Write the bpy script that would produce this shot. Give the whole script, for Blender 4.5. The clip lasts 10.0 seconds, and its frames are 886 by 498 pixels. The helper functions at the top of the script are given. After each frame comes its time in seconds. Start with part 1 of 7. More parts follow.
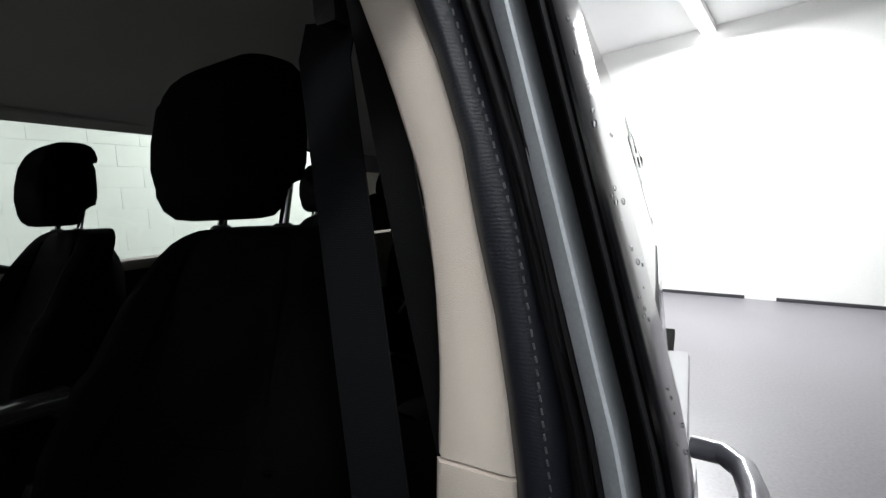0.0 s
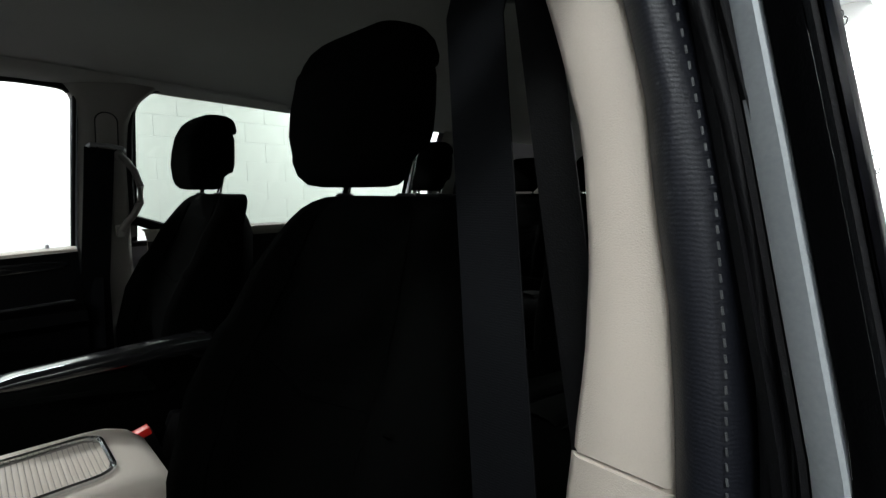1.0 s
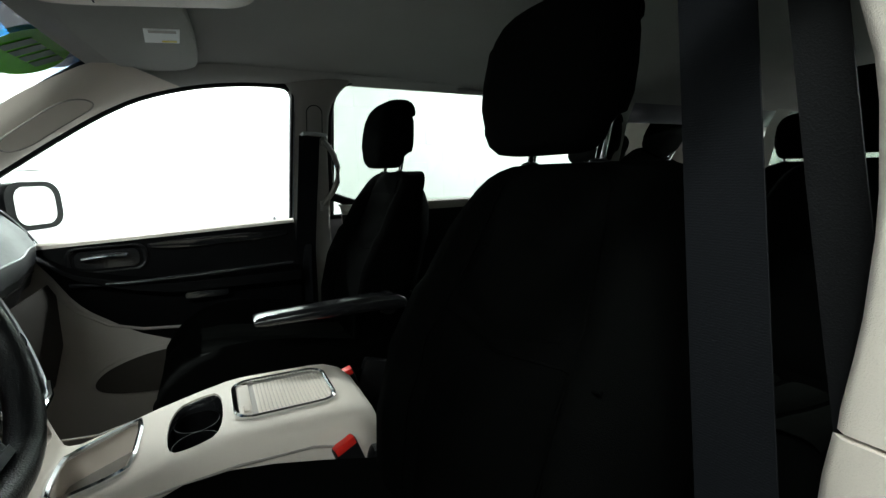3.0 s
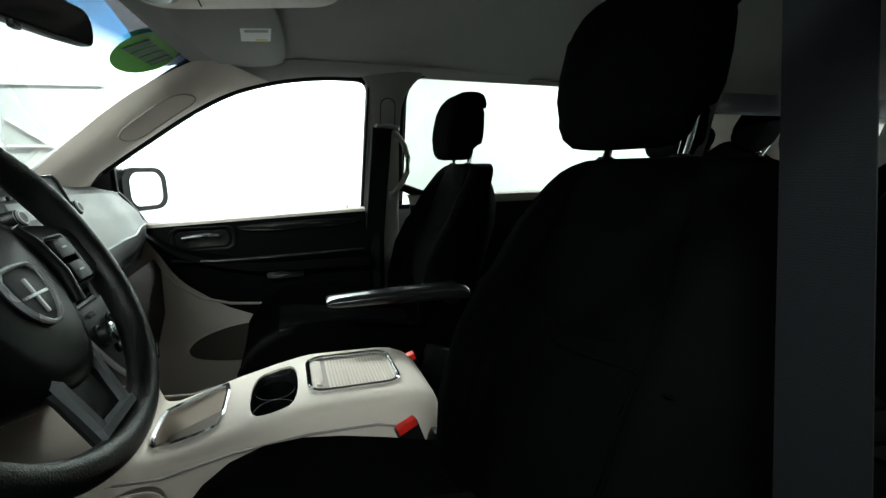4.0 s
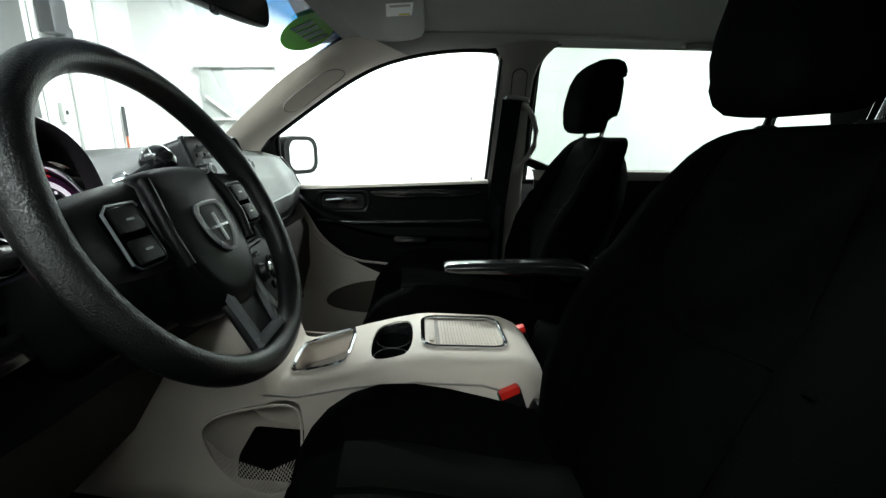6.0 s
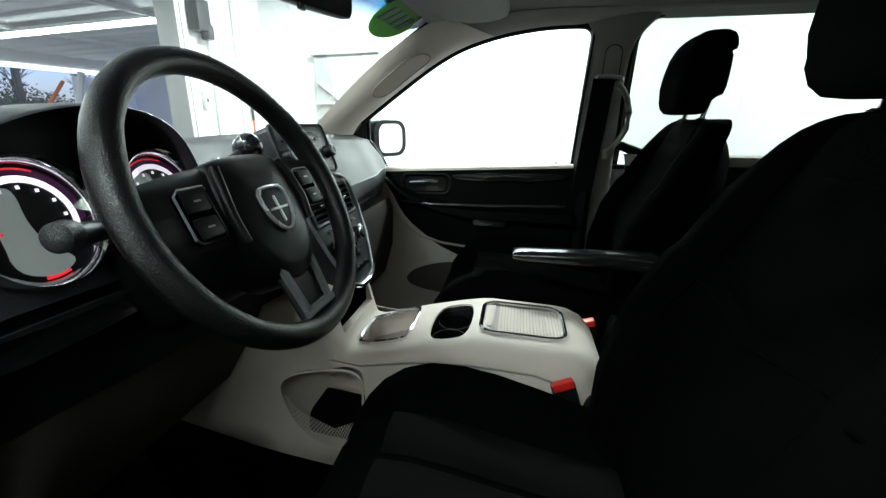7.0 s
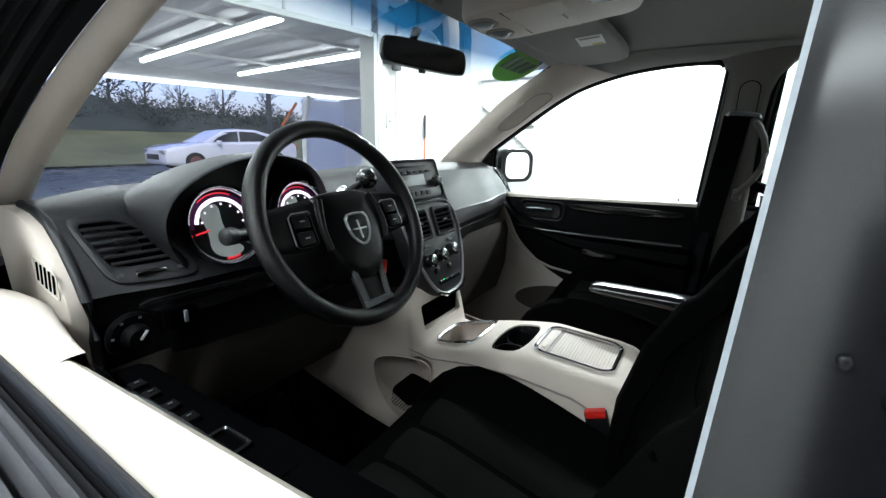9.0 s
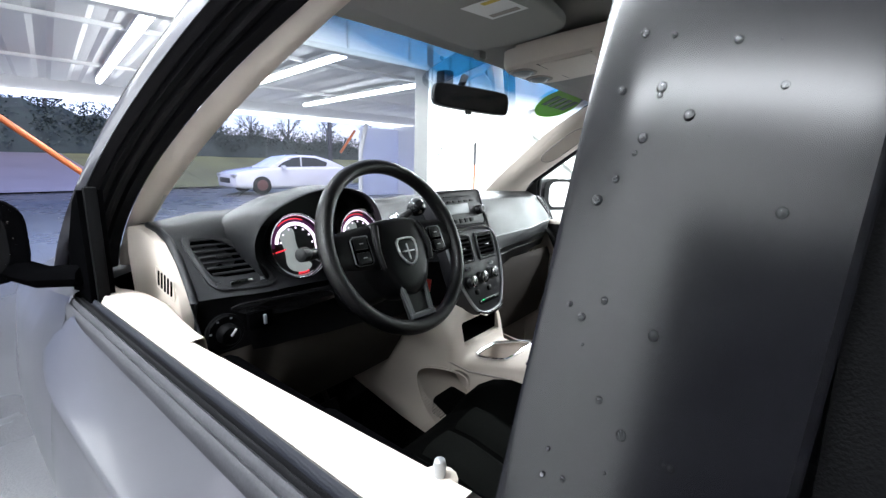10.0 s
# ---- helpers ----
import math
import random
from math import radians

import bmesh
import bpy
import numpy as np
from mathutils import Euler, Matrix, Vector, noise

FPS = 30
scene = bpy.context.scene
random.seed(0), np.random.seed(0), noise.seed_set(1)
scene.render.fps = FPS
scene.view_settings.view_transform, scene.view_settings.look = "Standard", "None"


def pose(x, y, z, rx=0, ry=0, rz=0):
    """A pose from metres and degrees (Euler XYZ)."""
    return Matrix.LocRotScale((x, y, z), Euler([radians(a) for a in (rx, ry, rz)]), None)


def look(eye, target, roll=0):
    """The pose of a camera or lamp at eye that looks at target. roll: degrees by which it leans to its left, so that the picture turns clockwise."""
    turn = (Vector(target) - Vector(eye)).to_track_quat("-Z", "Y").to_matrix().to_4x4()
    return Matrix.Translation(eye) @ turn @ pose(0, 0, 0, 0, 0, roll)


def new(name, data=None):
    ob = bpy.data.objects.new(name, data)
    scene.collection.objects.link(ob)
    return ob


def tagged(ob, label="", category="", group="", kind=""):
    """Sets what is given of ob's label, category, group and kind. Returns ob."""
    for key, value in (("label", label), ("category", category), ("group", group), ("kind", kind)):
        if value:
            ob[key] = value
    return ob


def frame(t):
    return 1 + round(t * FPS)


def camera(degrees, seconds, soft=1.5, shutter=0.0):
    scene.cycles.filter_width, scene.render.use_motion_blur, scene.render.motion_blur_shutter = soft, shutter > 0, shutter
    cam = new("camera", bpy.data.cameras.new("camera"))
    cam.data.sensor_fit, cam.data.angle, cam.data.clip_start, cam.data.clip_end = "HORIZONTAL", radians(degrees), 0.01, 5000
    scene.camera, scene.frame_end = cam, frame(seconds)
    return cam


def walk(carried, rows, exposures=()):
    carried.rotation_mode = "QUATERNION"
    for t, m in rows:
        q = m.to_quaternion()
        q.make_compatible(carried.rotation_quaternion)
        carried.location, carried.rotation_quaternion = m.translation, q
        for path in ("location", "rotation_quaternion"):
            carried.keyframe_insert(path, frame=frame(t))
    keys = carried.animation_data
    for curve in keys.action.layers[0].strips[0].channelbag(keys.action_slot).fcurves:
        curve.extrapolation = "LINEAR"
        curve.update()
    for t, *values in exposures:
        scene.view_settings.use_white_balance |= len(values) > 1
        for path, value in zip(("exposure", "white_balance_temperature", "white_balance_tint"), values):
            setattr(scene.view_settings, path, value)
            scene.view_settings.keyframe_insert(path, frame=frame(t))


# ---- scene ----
cam = camera(91.9, 10.0, soft=1.4)
PATH = [
    (0, (-0.9211, 0.9816, 1.2953), (0.141, -0.8395, 1.0748), -2.9),
    (0.5, (-0.8900, 0.9790, 1.2855), (0.3560, -0.6860, 1.0435), -0.3),
    (1, (-0.873, 0.988, 1.282), (0.454, -0.485, 1.021), 0.1),
    (1.5, (-0.861, 1.002, 1.272), (0.592, -0.337, 0.964), -0.5),
    (2, (-0.853, 1.018, 1.267), (0.709, -0.192, 0.955), -1.2),
    (2.5, (-0.85, 1.032, 1.266), (0.813, -0.031, 0.944), -1.6),
    (3.8, (-0.857, 1.057, 1.272), (0.966, 0.324, 0.895), -1.0),
    (4, (-0.858, 1.057, 1.269), (0.989, 0.388, 0.891), -0.7),
    (4.5, (-0.858, 1.054, 1.264), (1.02, 0.509, 0.844), 0.5),
    (5, (-0.856, 1.05, 1.259), (1.048, 0.624, 0.821), 0.4),
    (5.5, (-0.864, 1.051, 1.256), (1.062, 0.773, 0.797), 0.6),
    (6, (-0.874, 1.053, 1.253), (1.065, 0.933, 0.777), 0.6),
    (6.2, (-0.875, 1.056, 1.252), (1.062, 1.006, 0.758), 0.7),
    (7.3, (-0.882, 0.946, 1.27), (0.975, 1.426, 0.703), 0.3),
    (7.5, (-0.889, 0.927, 1.275), (0.94, 1.507, 0.71), 0.7),
    (8, (-0.91, 0.878, 1.295), (0.861, 1.619, 0.733), 1.4),
    (8.5, (-0.921, 0.821, 1.309), (0.799, 1.687, 0.769), 1.6),
    (9, (-0.957, 0.757, 1.323), (0.697, 1.76, 0.819), 1.4),
    (9.5, (-0.995, 0.718, 1.335), (0.619, 1.811, 0.888), 1.5),
    (10, (-1.037, 0.68, 1.347), (0.507, 1.886, 0.945), 1.5),
]
EXPOSURES = [(0, -0.45, 6500, 9), (0.5, -0.58, 6480, 7), (1.0, -0.36, 6450, 4), (2.2, 0.14, 6350, -2), (2.7, 0.18, 6350, -3), (4, 0.35, 6350, -5), (5, 0.2, 6350, -5), (6, 0.25, 6350, -4), (7.5, 0.48, 6150, -6), (8.5, 0.6, 6150, -2), (9.0, 0.58, 6150, 2), (9.5, 0.8, 6150, 6), (10, 1.2, 6200, 8)]
walk(cam, [(t, look(eye, target, roll)) for t, eye, target, roll in PATH], EXPOSURES)

# unseen bay lamps added to brighten walls, sill and plate: u, v, watts
BAY_LAMPS = [(-0.2, -4.4, 430), (-2.0, 1.9, 105), (-3.3, 0.5, 24), (-2.0, 4.0, 30), (2.9, -2.0, 200), (2.9, 2.4, 260)]

# canopy tube lights: u, v from, v to
CANOPY_LAMPS = [(-0.07, 6.55, 13.3), (2.42, 6.7, 13.1), (4.82, 7.9, 13.4)]

# ---- world, sun and lamps ----
world = bpy.data.worlds.new("sky")
scene.world = world
world.use_nodes = True
wn = world.node_tree
sky = wn.nodes.new("ShaderNodeTexSky")
sky.sky_type, sky.sun_disc = "NISHITA", False
sky.sun_elevation, sky.sun_rotation = radians(48), radians(215)
sky.air_density, sky.dust_density, sky.ozone_density = 1.0, 2.0, 8.0
wn.nodes["Background"].inputs["Strength"].default_value = 0.15
haze = wn.nodes.new("ShaderNodeVectorMath")
haze.operation = "MULTIPLY"
haze.inputs[1].default_value = (1.6, 1.2, 1.35)
wn.links.new(sky.outputs["Color"], haze.inputs[0])
wn.links.new(haze.outputs[0], wn.nodes["Background"].inputs["Color"])


def lamp(name, kind, m, energy, color=(1, 1, 1), **more):
    data = bpy.data.lights.new(name, kind)
    data.energy, data.color = energy, color
    ob = new(name, data)
    ob.matrix_world = m
    if kind == "AREA":
        data.shape, data.size, data.size_y = "RECTANGLE", more["size"], more["size_y"]
    if kind == "SUN":
        data.angle = radians(more["angle"])
    return ob


lamp("sun", "SUN", look((-4.6, -6.5, 8.8), (0, 0, 0)), 0.9, (1.0, 0.96, 0.9), angle=14)

# The building is turned against the van by TURN degrees; U is to its right and V ahead.
TURN = -9.6
BAY = Matrix.Rotation(radians(TURN), 4, "Z")


def site(u, v, z):
    return BAY @ Vector((u, v, z))


# added light of the unseen bay lamps
for lu, lv, le in BAY_LAMPS:
    lamp("bay_added_light", "AREA", Matrix.Translation(site(lu, lv, 3.02)) @ BAY, le, (0.96, 0.98, 1.0), size=0.16, size_y=2.4)
for lu, lv0, lv1 in CANOPY_LAMPS:
    lamp("canopy_tube_light", "AREA", Matrix.Translation(site(lu, (lv0 + lv1) / 2, 2.86)) @ BAY, 170, (0.95, 0.97, 1.0), size=0.16, size_y=lv1 - lv0)


# ---- materials ----
def material(name, color, rough=0.6, metal=0.0, vary=0.12, scale=30.0, bump=0.0, fine=400.0, coat=0.0, spec=0.5, stain=0.0, sheen=0.0):
    """A node material: two scales of colour variation, roughness wear and a fine relief."""
    m = bpy.data.materials.new(name)
    m.use_nodes = True
    nt = m.node_tree
    b = nt.nodes["Principled BSDF"]
    pos = nt.nodes.new("ShaderNodeTexCoord")
    big = nt.nodes.new("ShaderNodeTexNoise")
    big.inputs["Scale"].default_value, big.inputs["Detail"].default_value = scale * 0.12, 4
    small = nt.nodes.new("ShaderNodeTexNoise")
    small.inputs["Scale"].default_value, small.inputs["Detail"].default_value = fine, 2
    for n in (big, small):
        nt.links.new(pos.outputs["Object"], n.inputs["Vector"])
    mix = nt.nodes.new("ShaderNodeMath")
    mix.operation = "ADD"
    nt.links.new(big.outputs["Fac"], mix.inputs[0])
    nt.links.new(small.outputs["Fac"], mix.inputs[1])
    ramp = nt.nodes.new("ShaderNodeMapRange")
    ramp.inputs["From Min"].default_value, ramp.inputs["From Max"].default_value = 0.6, 1.4
    ramp.inputs["To Min"].default_value, ramp.inputs["To Max"].default_value = 1 - vary, 1 + vary
    nt.links.new(mix.outputs[0], ramp.inputs["Value"])
    col = nt.nodes.new("ShaderNodeMix")
    col.data_type, col.blend_type = "RGBA", "MULTIPLY"
    col.inputs["Factor"].default_value = 1.0
    col.inputs[6].default_value = (*color, 1)
    nt.links.new(ramp.outputs[0], col.inputs[7])
    nt.links.new(col.outputs[2], b.inputs["Base Color"])
    rr = nt.nodes.new("ShaderNodeMapRange")
    rr.inputs["To Min"].default_value, rr.inputs["To Max"].default_value = max(0.02, rough * 0.8), min(1, rough * 1.2)
    nt.links.new(big.outputs["Fac"], rr.inputs["Value"])
    nt.links.new(rr.outputs[0], b.inputs["Roughness"])
    b.inputs["Metallic"].default_value = metal
    b.inputs["Specular IOR Level"].default_value = spec
    b.inputs["Coat Weight"].default_value = coat
    b.inputs["Coat Roughness"].default_value = 0.08
    if sheen:
        b.inputs["Sheen Weight"].default_value, b.inputs["Sheen Roughness"].default_value = sheen, 0.5
    if bump:
        bp = nt.nodes.new("ShaderNodeBump")
        bp.inputs["Strength"].default_value, bp.inputs["Distance"].default_value = bump, 0.002
        nt.links.new(small.outputs["Fac"], bp.inputs["Height"])
        nt.links.new(bp.outputs["Normal"], b.inputs["Normal"])
    return m


def glow(name, color, strength):
    m = bpy.data.materials.new(name)
    m.use_nodes = True
    b = m.node_tree.nodes["Principled BSDF"]
    b.inputs["Base Color"].default_value = (*color, 1)
    b.inputs["Emission Color"].default_value = (*color, 1)
    b.inputs["Emission Strength"].default_value = strength
    return m


def pane(name, tint, gloss=0.6, rough=0.0):
    """A thin sheet of glass: tinted clear pass and a Fresnel gloss."""
    m = bpy.data.materials.new(name)
    m.use_nodes = True
    nt = m.node_tree
    out = nt.nodes["Material Output"]
    nt.nodes.remove(nt.nodes["Principled BSDF"])
    clear = nt.nodes.new("ShaderNodeBsdfTransparent")
    clear.inputs["Color"].default_value = (*tint, 1)
    shine = nt.nodes.new("ShaderNodeBsdfGlossy")
    shine.inputs["Roughness"].default_value = rough
    fres = nt.nodes.new("ShaderNodeFresnel")
    fres.inputs["IOR"].default_value = 1.45
    amount = nt.nodes.new("ShaderNodeMath")
    amount.operation = "MULTIPLY"
    amount.inputs[1].default_value = gloss
    both = nt.nodes.new("ShaderNodeMixShader")
    nt.links.new(fres.outputs[0], amount.inputs[0])
    nt.links.new(amount.outputs[0], both.inputs[0])
    nt.links.new(clear.outputs[0], both.inputs[1])
    nt.links.new(shine.outputs[0], both.inputs[2])
    nt.links.new(both.outputs[0], out.inputs["Surface"])
    return m


def banded(name, top_color, low_color, z0, z1):
    """Glass whose tint fades from low_color at height z0 to top_color at z1."""
    m = pane(name, low_color, 0.25)
    nt = m.node_tree
    clear = next(n for n in nt.nodes if n.type == "BSDF_TRANSPARENT")
    pos = nt.nodes.new("ShaderNodeTexCoord")
    sep = nt.nodes.new("ShaderNodeSeparateXYZ")
    mr = nt.nodes.new("ShaderNodeMapRange")
    mr.inputs["From Min"].default_value, mr.inputs["From Max"].default_value = z0, z1
    mix = nt.nodes.new("ShaderNodeMix")
    mix.data_type = "RGBA"
    mix.inputs[6].default_value, mix.inputs[7].default_value = (*low_color, 1), (*top_color, 1)
    nt.links.new(pos.outputs["Object"], sep.inputs[0])
    nt.links.new(sep.outputs["Z"], mr.inputs["Value"])
    nt.links.new(mr.outputs[0], mix.inputs["Factor"])
    nt.links.new(mix.outputs[2], clear.inputs["Color"])
    # thin pale veil in the glass, painting haze over the view
    veil = nt.nodes.new("ShaderNodeBsdfDiffuse")
    veil.inputs["Color"].default_value = (0.75, 0.77, 0.85, 1)
    film = nt.nodes.new("ShaderNodeMixShader")
    film.inputs[0].default_value = 0.025
    out = nt.nodes["Material Output"]
    nt.links.new(out.inputs["Surface"].links[0].from_socket, film.inputs[1])
    nt.links.new(veil.outputs[0], film.inputs[2])
    nt.links.new(film.outputs[0], out.inputs["Surface"])
    return m


def wavy(m, scale, strength, axis="Z", distort=0.0):
    """Adds fine parallel ribs (weave, corrugation) to a material's relief."""
    nt = m.node_tree
    b = nt.nodes["Principled BSDF"]
    pos = nt.nodes.new("ShaderNodeTexCoord")
    w = nt.nodes.new("ShaderNodeTexWave")
    w.bands_direction = axis
    w.inputs["Scale"].default_value, w.inputs["Distortion"].default_value = scale, distort
    bp = nt.nodes.new("ShaderNodeBump")
    bp.inputs["Strength"].default_value, bp.inputs["Distance"].default_value = strength, 0.003
    nt.links.new(pos.outputs["Object"], w.inputs["Vector"])
    nt.links.new(w.outputs["Fac"], bp.inputs["Height"])
    if b.inputs["Normal"].is_linked:
        nt.links.new(b.inputs["Normal"].links[0].from_socket, bp.inputs["Normal"])
    nt.links.new(bp.outputs["Normal"], b.inputs["Normal"])
    return m


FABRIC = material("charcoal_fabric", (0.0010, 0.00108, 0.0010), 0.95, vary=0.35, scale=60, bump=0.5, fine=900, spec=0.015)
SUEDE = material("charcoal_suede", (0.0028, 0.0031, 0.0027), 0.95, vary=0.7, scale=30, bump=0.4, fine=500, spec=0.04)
BLACK = material("black_plastic", (0.006, 0.006, 0.0066), 0.36, vary=0.15, bump=0.2, fine=900, spec=0.25)
MATTE = material("matte_black_plastic", (0.0022, 0.0022, 0.0025), 0.6, vary=0.2, bump=0.2, fine=900, spec=0.05)
DASH = material("grained_grey_plastic", (0.012, 0.0128, 0.015), 0.42, vary=0.2, bump=0.5, fine=800, spec=0.5)
LEATHER = material("black_wheel_leather", (0.005, 0.005, 0.0055), 0.30, vary=0.15, bump=0.4, fine=600, spec=0.5)
GLOSS = material("gloss_black_trim", (0.010, 0.010, 0.011), 0.16, vary=0.1, spec=0.5, coat=0.4)
BEIGE = material("light_beige_plastic", (0.60, 0.535, 0.47), 0.55, vary=0.05, bump=0.3, fine=900, spec=0.35)
BEIGE_DARK = material("grey_beige_plastic", (0.30, 0.27, 0.245), 0.6, vary=0.06, bump=0.3, fine=900, spec=0.3)
LINER = material("grey_headliner_cloth", (0.31, 0.305, 0.29), 0.95, vary=0.08, bump=0.5, fine=1200, spec=0.1)
CHROME = material("chrome", (0.78, 0.79, 0.81), 0.12, 1.0, vary=0.04)
BADGE = material("brushed_bright_chrome", (0.86, 0.87, 0.88), 0.28, 0.6, vary=0.06)
SPOKE = material("dark_satin_spoke", (0.07, 0.073, 0.077), 0.38, 0.0, vary=0.08, spec=0.3)
SATIN = material("satin_silver_plastic", (0.33, 0.34, 0.35), 0.38, 0.6, vary=0.06)
SILVER = material("silver_car_paint", (0.105, 0.105, 0.122), 0.34, 0.5, vary=0.05, fine=1500, coat=0.7)
RUBBER = material("black_rubber_seal", (0.006, 0.006, 0.007), 0.6, vary=0.2, bump=0.2, fine=500, spec=0.14)
VINYL = wavy(material("grained_seal_vinyl", (0.010, 0.011, 0.016), 0.5, vary=0.2, bump=0.1, fine=900, spec=0.3), 120, 0.07, "Z", 4.0)
EDGEGREY = material("grey_painted_door_edge", (0.24, 0.26, 0.28), 0.5, 0.1, vary=0.14, scale=60, coat=0.08)
WEBBING = wavy(material("grey_belt_webbing", (0.0037, 0.0040, 0.0049), 0.8, vary=0.15, bump=0.2, fine=900, spec=0.06), 150, 0.05, "Z")
RED = material("red_button_plastic", (0.62, 0.02, 0.015), 0.35, vary=0.08, spec=0.5)
CARPET = material("black_carpet", (0.003, 0.003, 0.003), 1.0, vary=0.4, scale=80, bump=0.9, fine=700, spec=0.05)
APPLIQUE = material("satin_black_applique", (0.003, 0.003, 0.004), 0.17, vary=0.2, fine=300, spec=0.45, coat=0.0)
MOULDING = material("weathered_belt_moulding", (0.050, 0.050, 0.056), 0.5, vary=0.35, scale=60, fine=300, spec=0.30)
# beige plastic with footwell and pocket shade put into the colour
SHADED_BEIGE = material("beige_plastic_in_shade", (0.036, 0.031, 0.027), 0.7, vary=0.08, bump=0.3, fine=900, spec=0.15)
# passenger pillar trim and handle: pale plastic darkened for its backlit shade
PILLAR = material("pillar_plastic_shade_in_tone", (0.19, 0.183, 0.168), 0.7, vary=0.08, bump=0.3, fine=900, spec=0.15)
HUB = material("smooth_black_hub", (0.0032, 0.0032, 0.0036), 0.36, vary=0.15, bump=0.12, fine=1200, spec=0.25)
# lighter copy of the dash plastic, window glare put into the colour
PAD = material("grey_marks_and_pad_glare", (0.085, 0.092, 0.098), 0.36, vary=0.14, bump=0.35, fine=900, spec=0.6)
PAPER = material("white_paper_label", (0.75, 0.75, 0.74), 0.7, vary=0.05)
MIRROR = material("mirror_glass", (0.9, 0.9, 0.9), 0.015, 1.0, vary=0.0)
DIALBLACK = material("dial_face_black", (0.008, 0.008, 0.010), 0.5, vary=0.1)
DIALGREY = glow("dial_centre_light", (0.40, 0.43, 0.42), 0.22)
DIALWHITE = glow("dial_white_light", (1.0, 0.84, 1.0), 1.0)
DIALHALO = glow("dial_purple_light", (0.10, 0.02, 0.09), 0.18)
# spec-free black: shade of ducts, slots and cubby; also driver-side black parts
VOID = material("black_with_shade", (0.0012, 0.0012, 0.0014), 0.9, vary=0.2, spec=0.0)
SLAT = material("black_vent_slat", (0.018, 0.018, 0.020), 0.38, vary=0.15, spec=0.4)
DIALRED = glow("dial_red_light", (0.9, 0.03, 0.05), 0.6)
LCD = glow("small_display_light", (0.55, 0.55, 0.85), 0.5)
GREENLIGHT = glow("green_indicator_light", (0.05, 0.8, 0.25), 0.8)
WINDOW = pane("clear_side_glass", (0.93, 0.95, 0.94), 0.5)
PRIVACY = pane("tinted_privacy_glass", (0.46, 0.50, 0.46), 1.0)
WSCREEN = banded("windscreen_glass", (0.011, 0.075, 0.18), (0.95, 0.97, 0.97), 1.50, 1.575)
STICKER = material("lime_green_sticker", (0.12, 0.28, 0.008), 0.4, vary=0.3, scale=25)
nt = STICKER.node_tree
lit = nt.nodes.new("ShaderNodeBsdfTranslucent")
lit.inputs["Color"].default_value = (0.14, 0.38, 0.012, 1)
half_lit = nt.nodes.new("ShaderNodeMixShader")
half_lit.inputs[0].default_value = 0.5
nt.links.new(nt.nodes["Principled BSDF"].outputs[0], half_lit.inputs[1])
nt.links.new(lit.outputs[0], half_lit.inputs[2])
nt.links.new(half_lit.outputs[0], nt.nodes["Material Output"].inputs["Surface"])
STICKER_INK = material("dark_sticker_ink", (0.015, 0.06, 0.008), 0.5, vary=0.1)
YELLOW = material("yellow_print", (0.62, 0.48, 0.05), 0.6, vary=0.1)
DROP = pane("water_drop", (0.96, 0.97, 0.98), 1.0, 0.02)


# ---- mesh helpers ----
def thing(name, label, category, group="", kind="", at=(0, 0, 0)):
    ob = new(name)
    ob.location = at
    ob.empty_display_size = 0.05
    return tagged(ob, label, category, group, kind)


def finish(name, bm, mat, angle=40):
    bmesh.ops.remove_doubles(bm, verts=bm.verts, dist=1e-5)
    bmesh.ops.recalc_face_normals(bm, faces=bm.faces)
    me = bpy.data.meshes.new(name)
    bm.to_mesh(me)
    bm.free()
    me.polygons.foreach_set("use_smooth", [True] * len(me.polygons))
    me.set_sharp_from_angle(angle=radians(angle))
    me.materials.append(mat)
    return me


def part(name, bm, mat, parent, label="", angle=40):
    ob = new(name, finish(name, bm, mat, angle))
    attach(ob, parent)
    return tagged(ob, label)


def attach(ob, parent):
    ob.parent = parent
    ob.matrix_parent_inverse = Matrix.Translation(-parent.location) if parent.parent is None else Matrix()


def solo(name, bm, mat, label, category, group="", kind="", angle=40):
    ob = new(name, finish(name, bm, mat, angle))
    return tagged(ob, label, category, group, kind)


def join(bm, other):
    me = bpy.data.meshes.new("tmp")
    other.to_mesh(me)
    other.free()
    bm.from_mesh(me)
    bpy.data.meshes.remove(me)
    return bm


def box(c, s, r=0.004, rot=None, seg=2, bm=None):
    """A bevelled box at c with full sizes s."""
    t = bmesh.new()
    bmesh.ops.create_cube(t, size=1)
    bmesh.ops.scale(t, vec=s, verts=t.verts)
    if r > 0:
        bmesh.ops.bevel(t, geom=t.edges[:], offset=min(r, min(s) * 0.45), segments=seg, profile=0.6, affect="EDGES")
    m = Matrix.Translation(c)
    if rot is not None:
        m = m @ rot
    bmesh.ops.transform(t, matrix=m, verts=t.verts)
    return t if bm is None else join(bm, t)


def turn(rx=0, ry=0, rz=0):
    return Euler([radians(a) for a in (rx, ry, rz)]).to_matrix().to_4x4()


def loft(rings, closed=True, cap=True, bm=None):
    """A skin over rings of equally many points."""
    t = bm or bmesh.new()
    rows = [[t.verts.new(p) for p in ring] for ring in rings]
    n = len(rows[0])
    for a, b in zip(rows, rows[1:]):
        for i in range(n if closed else n - 1):
            j = (i + 1) % n
            t.faces.new((a[i], a[j], b[j], b[i]))
    if cap and closed:
        t.faces.new(rows[0][::-1])
        t.faces.new(rows[-1])
    return t


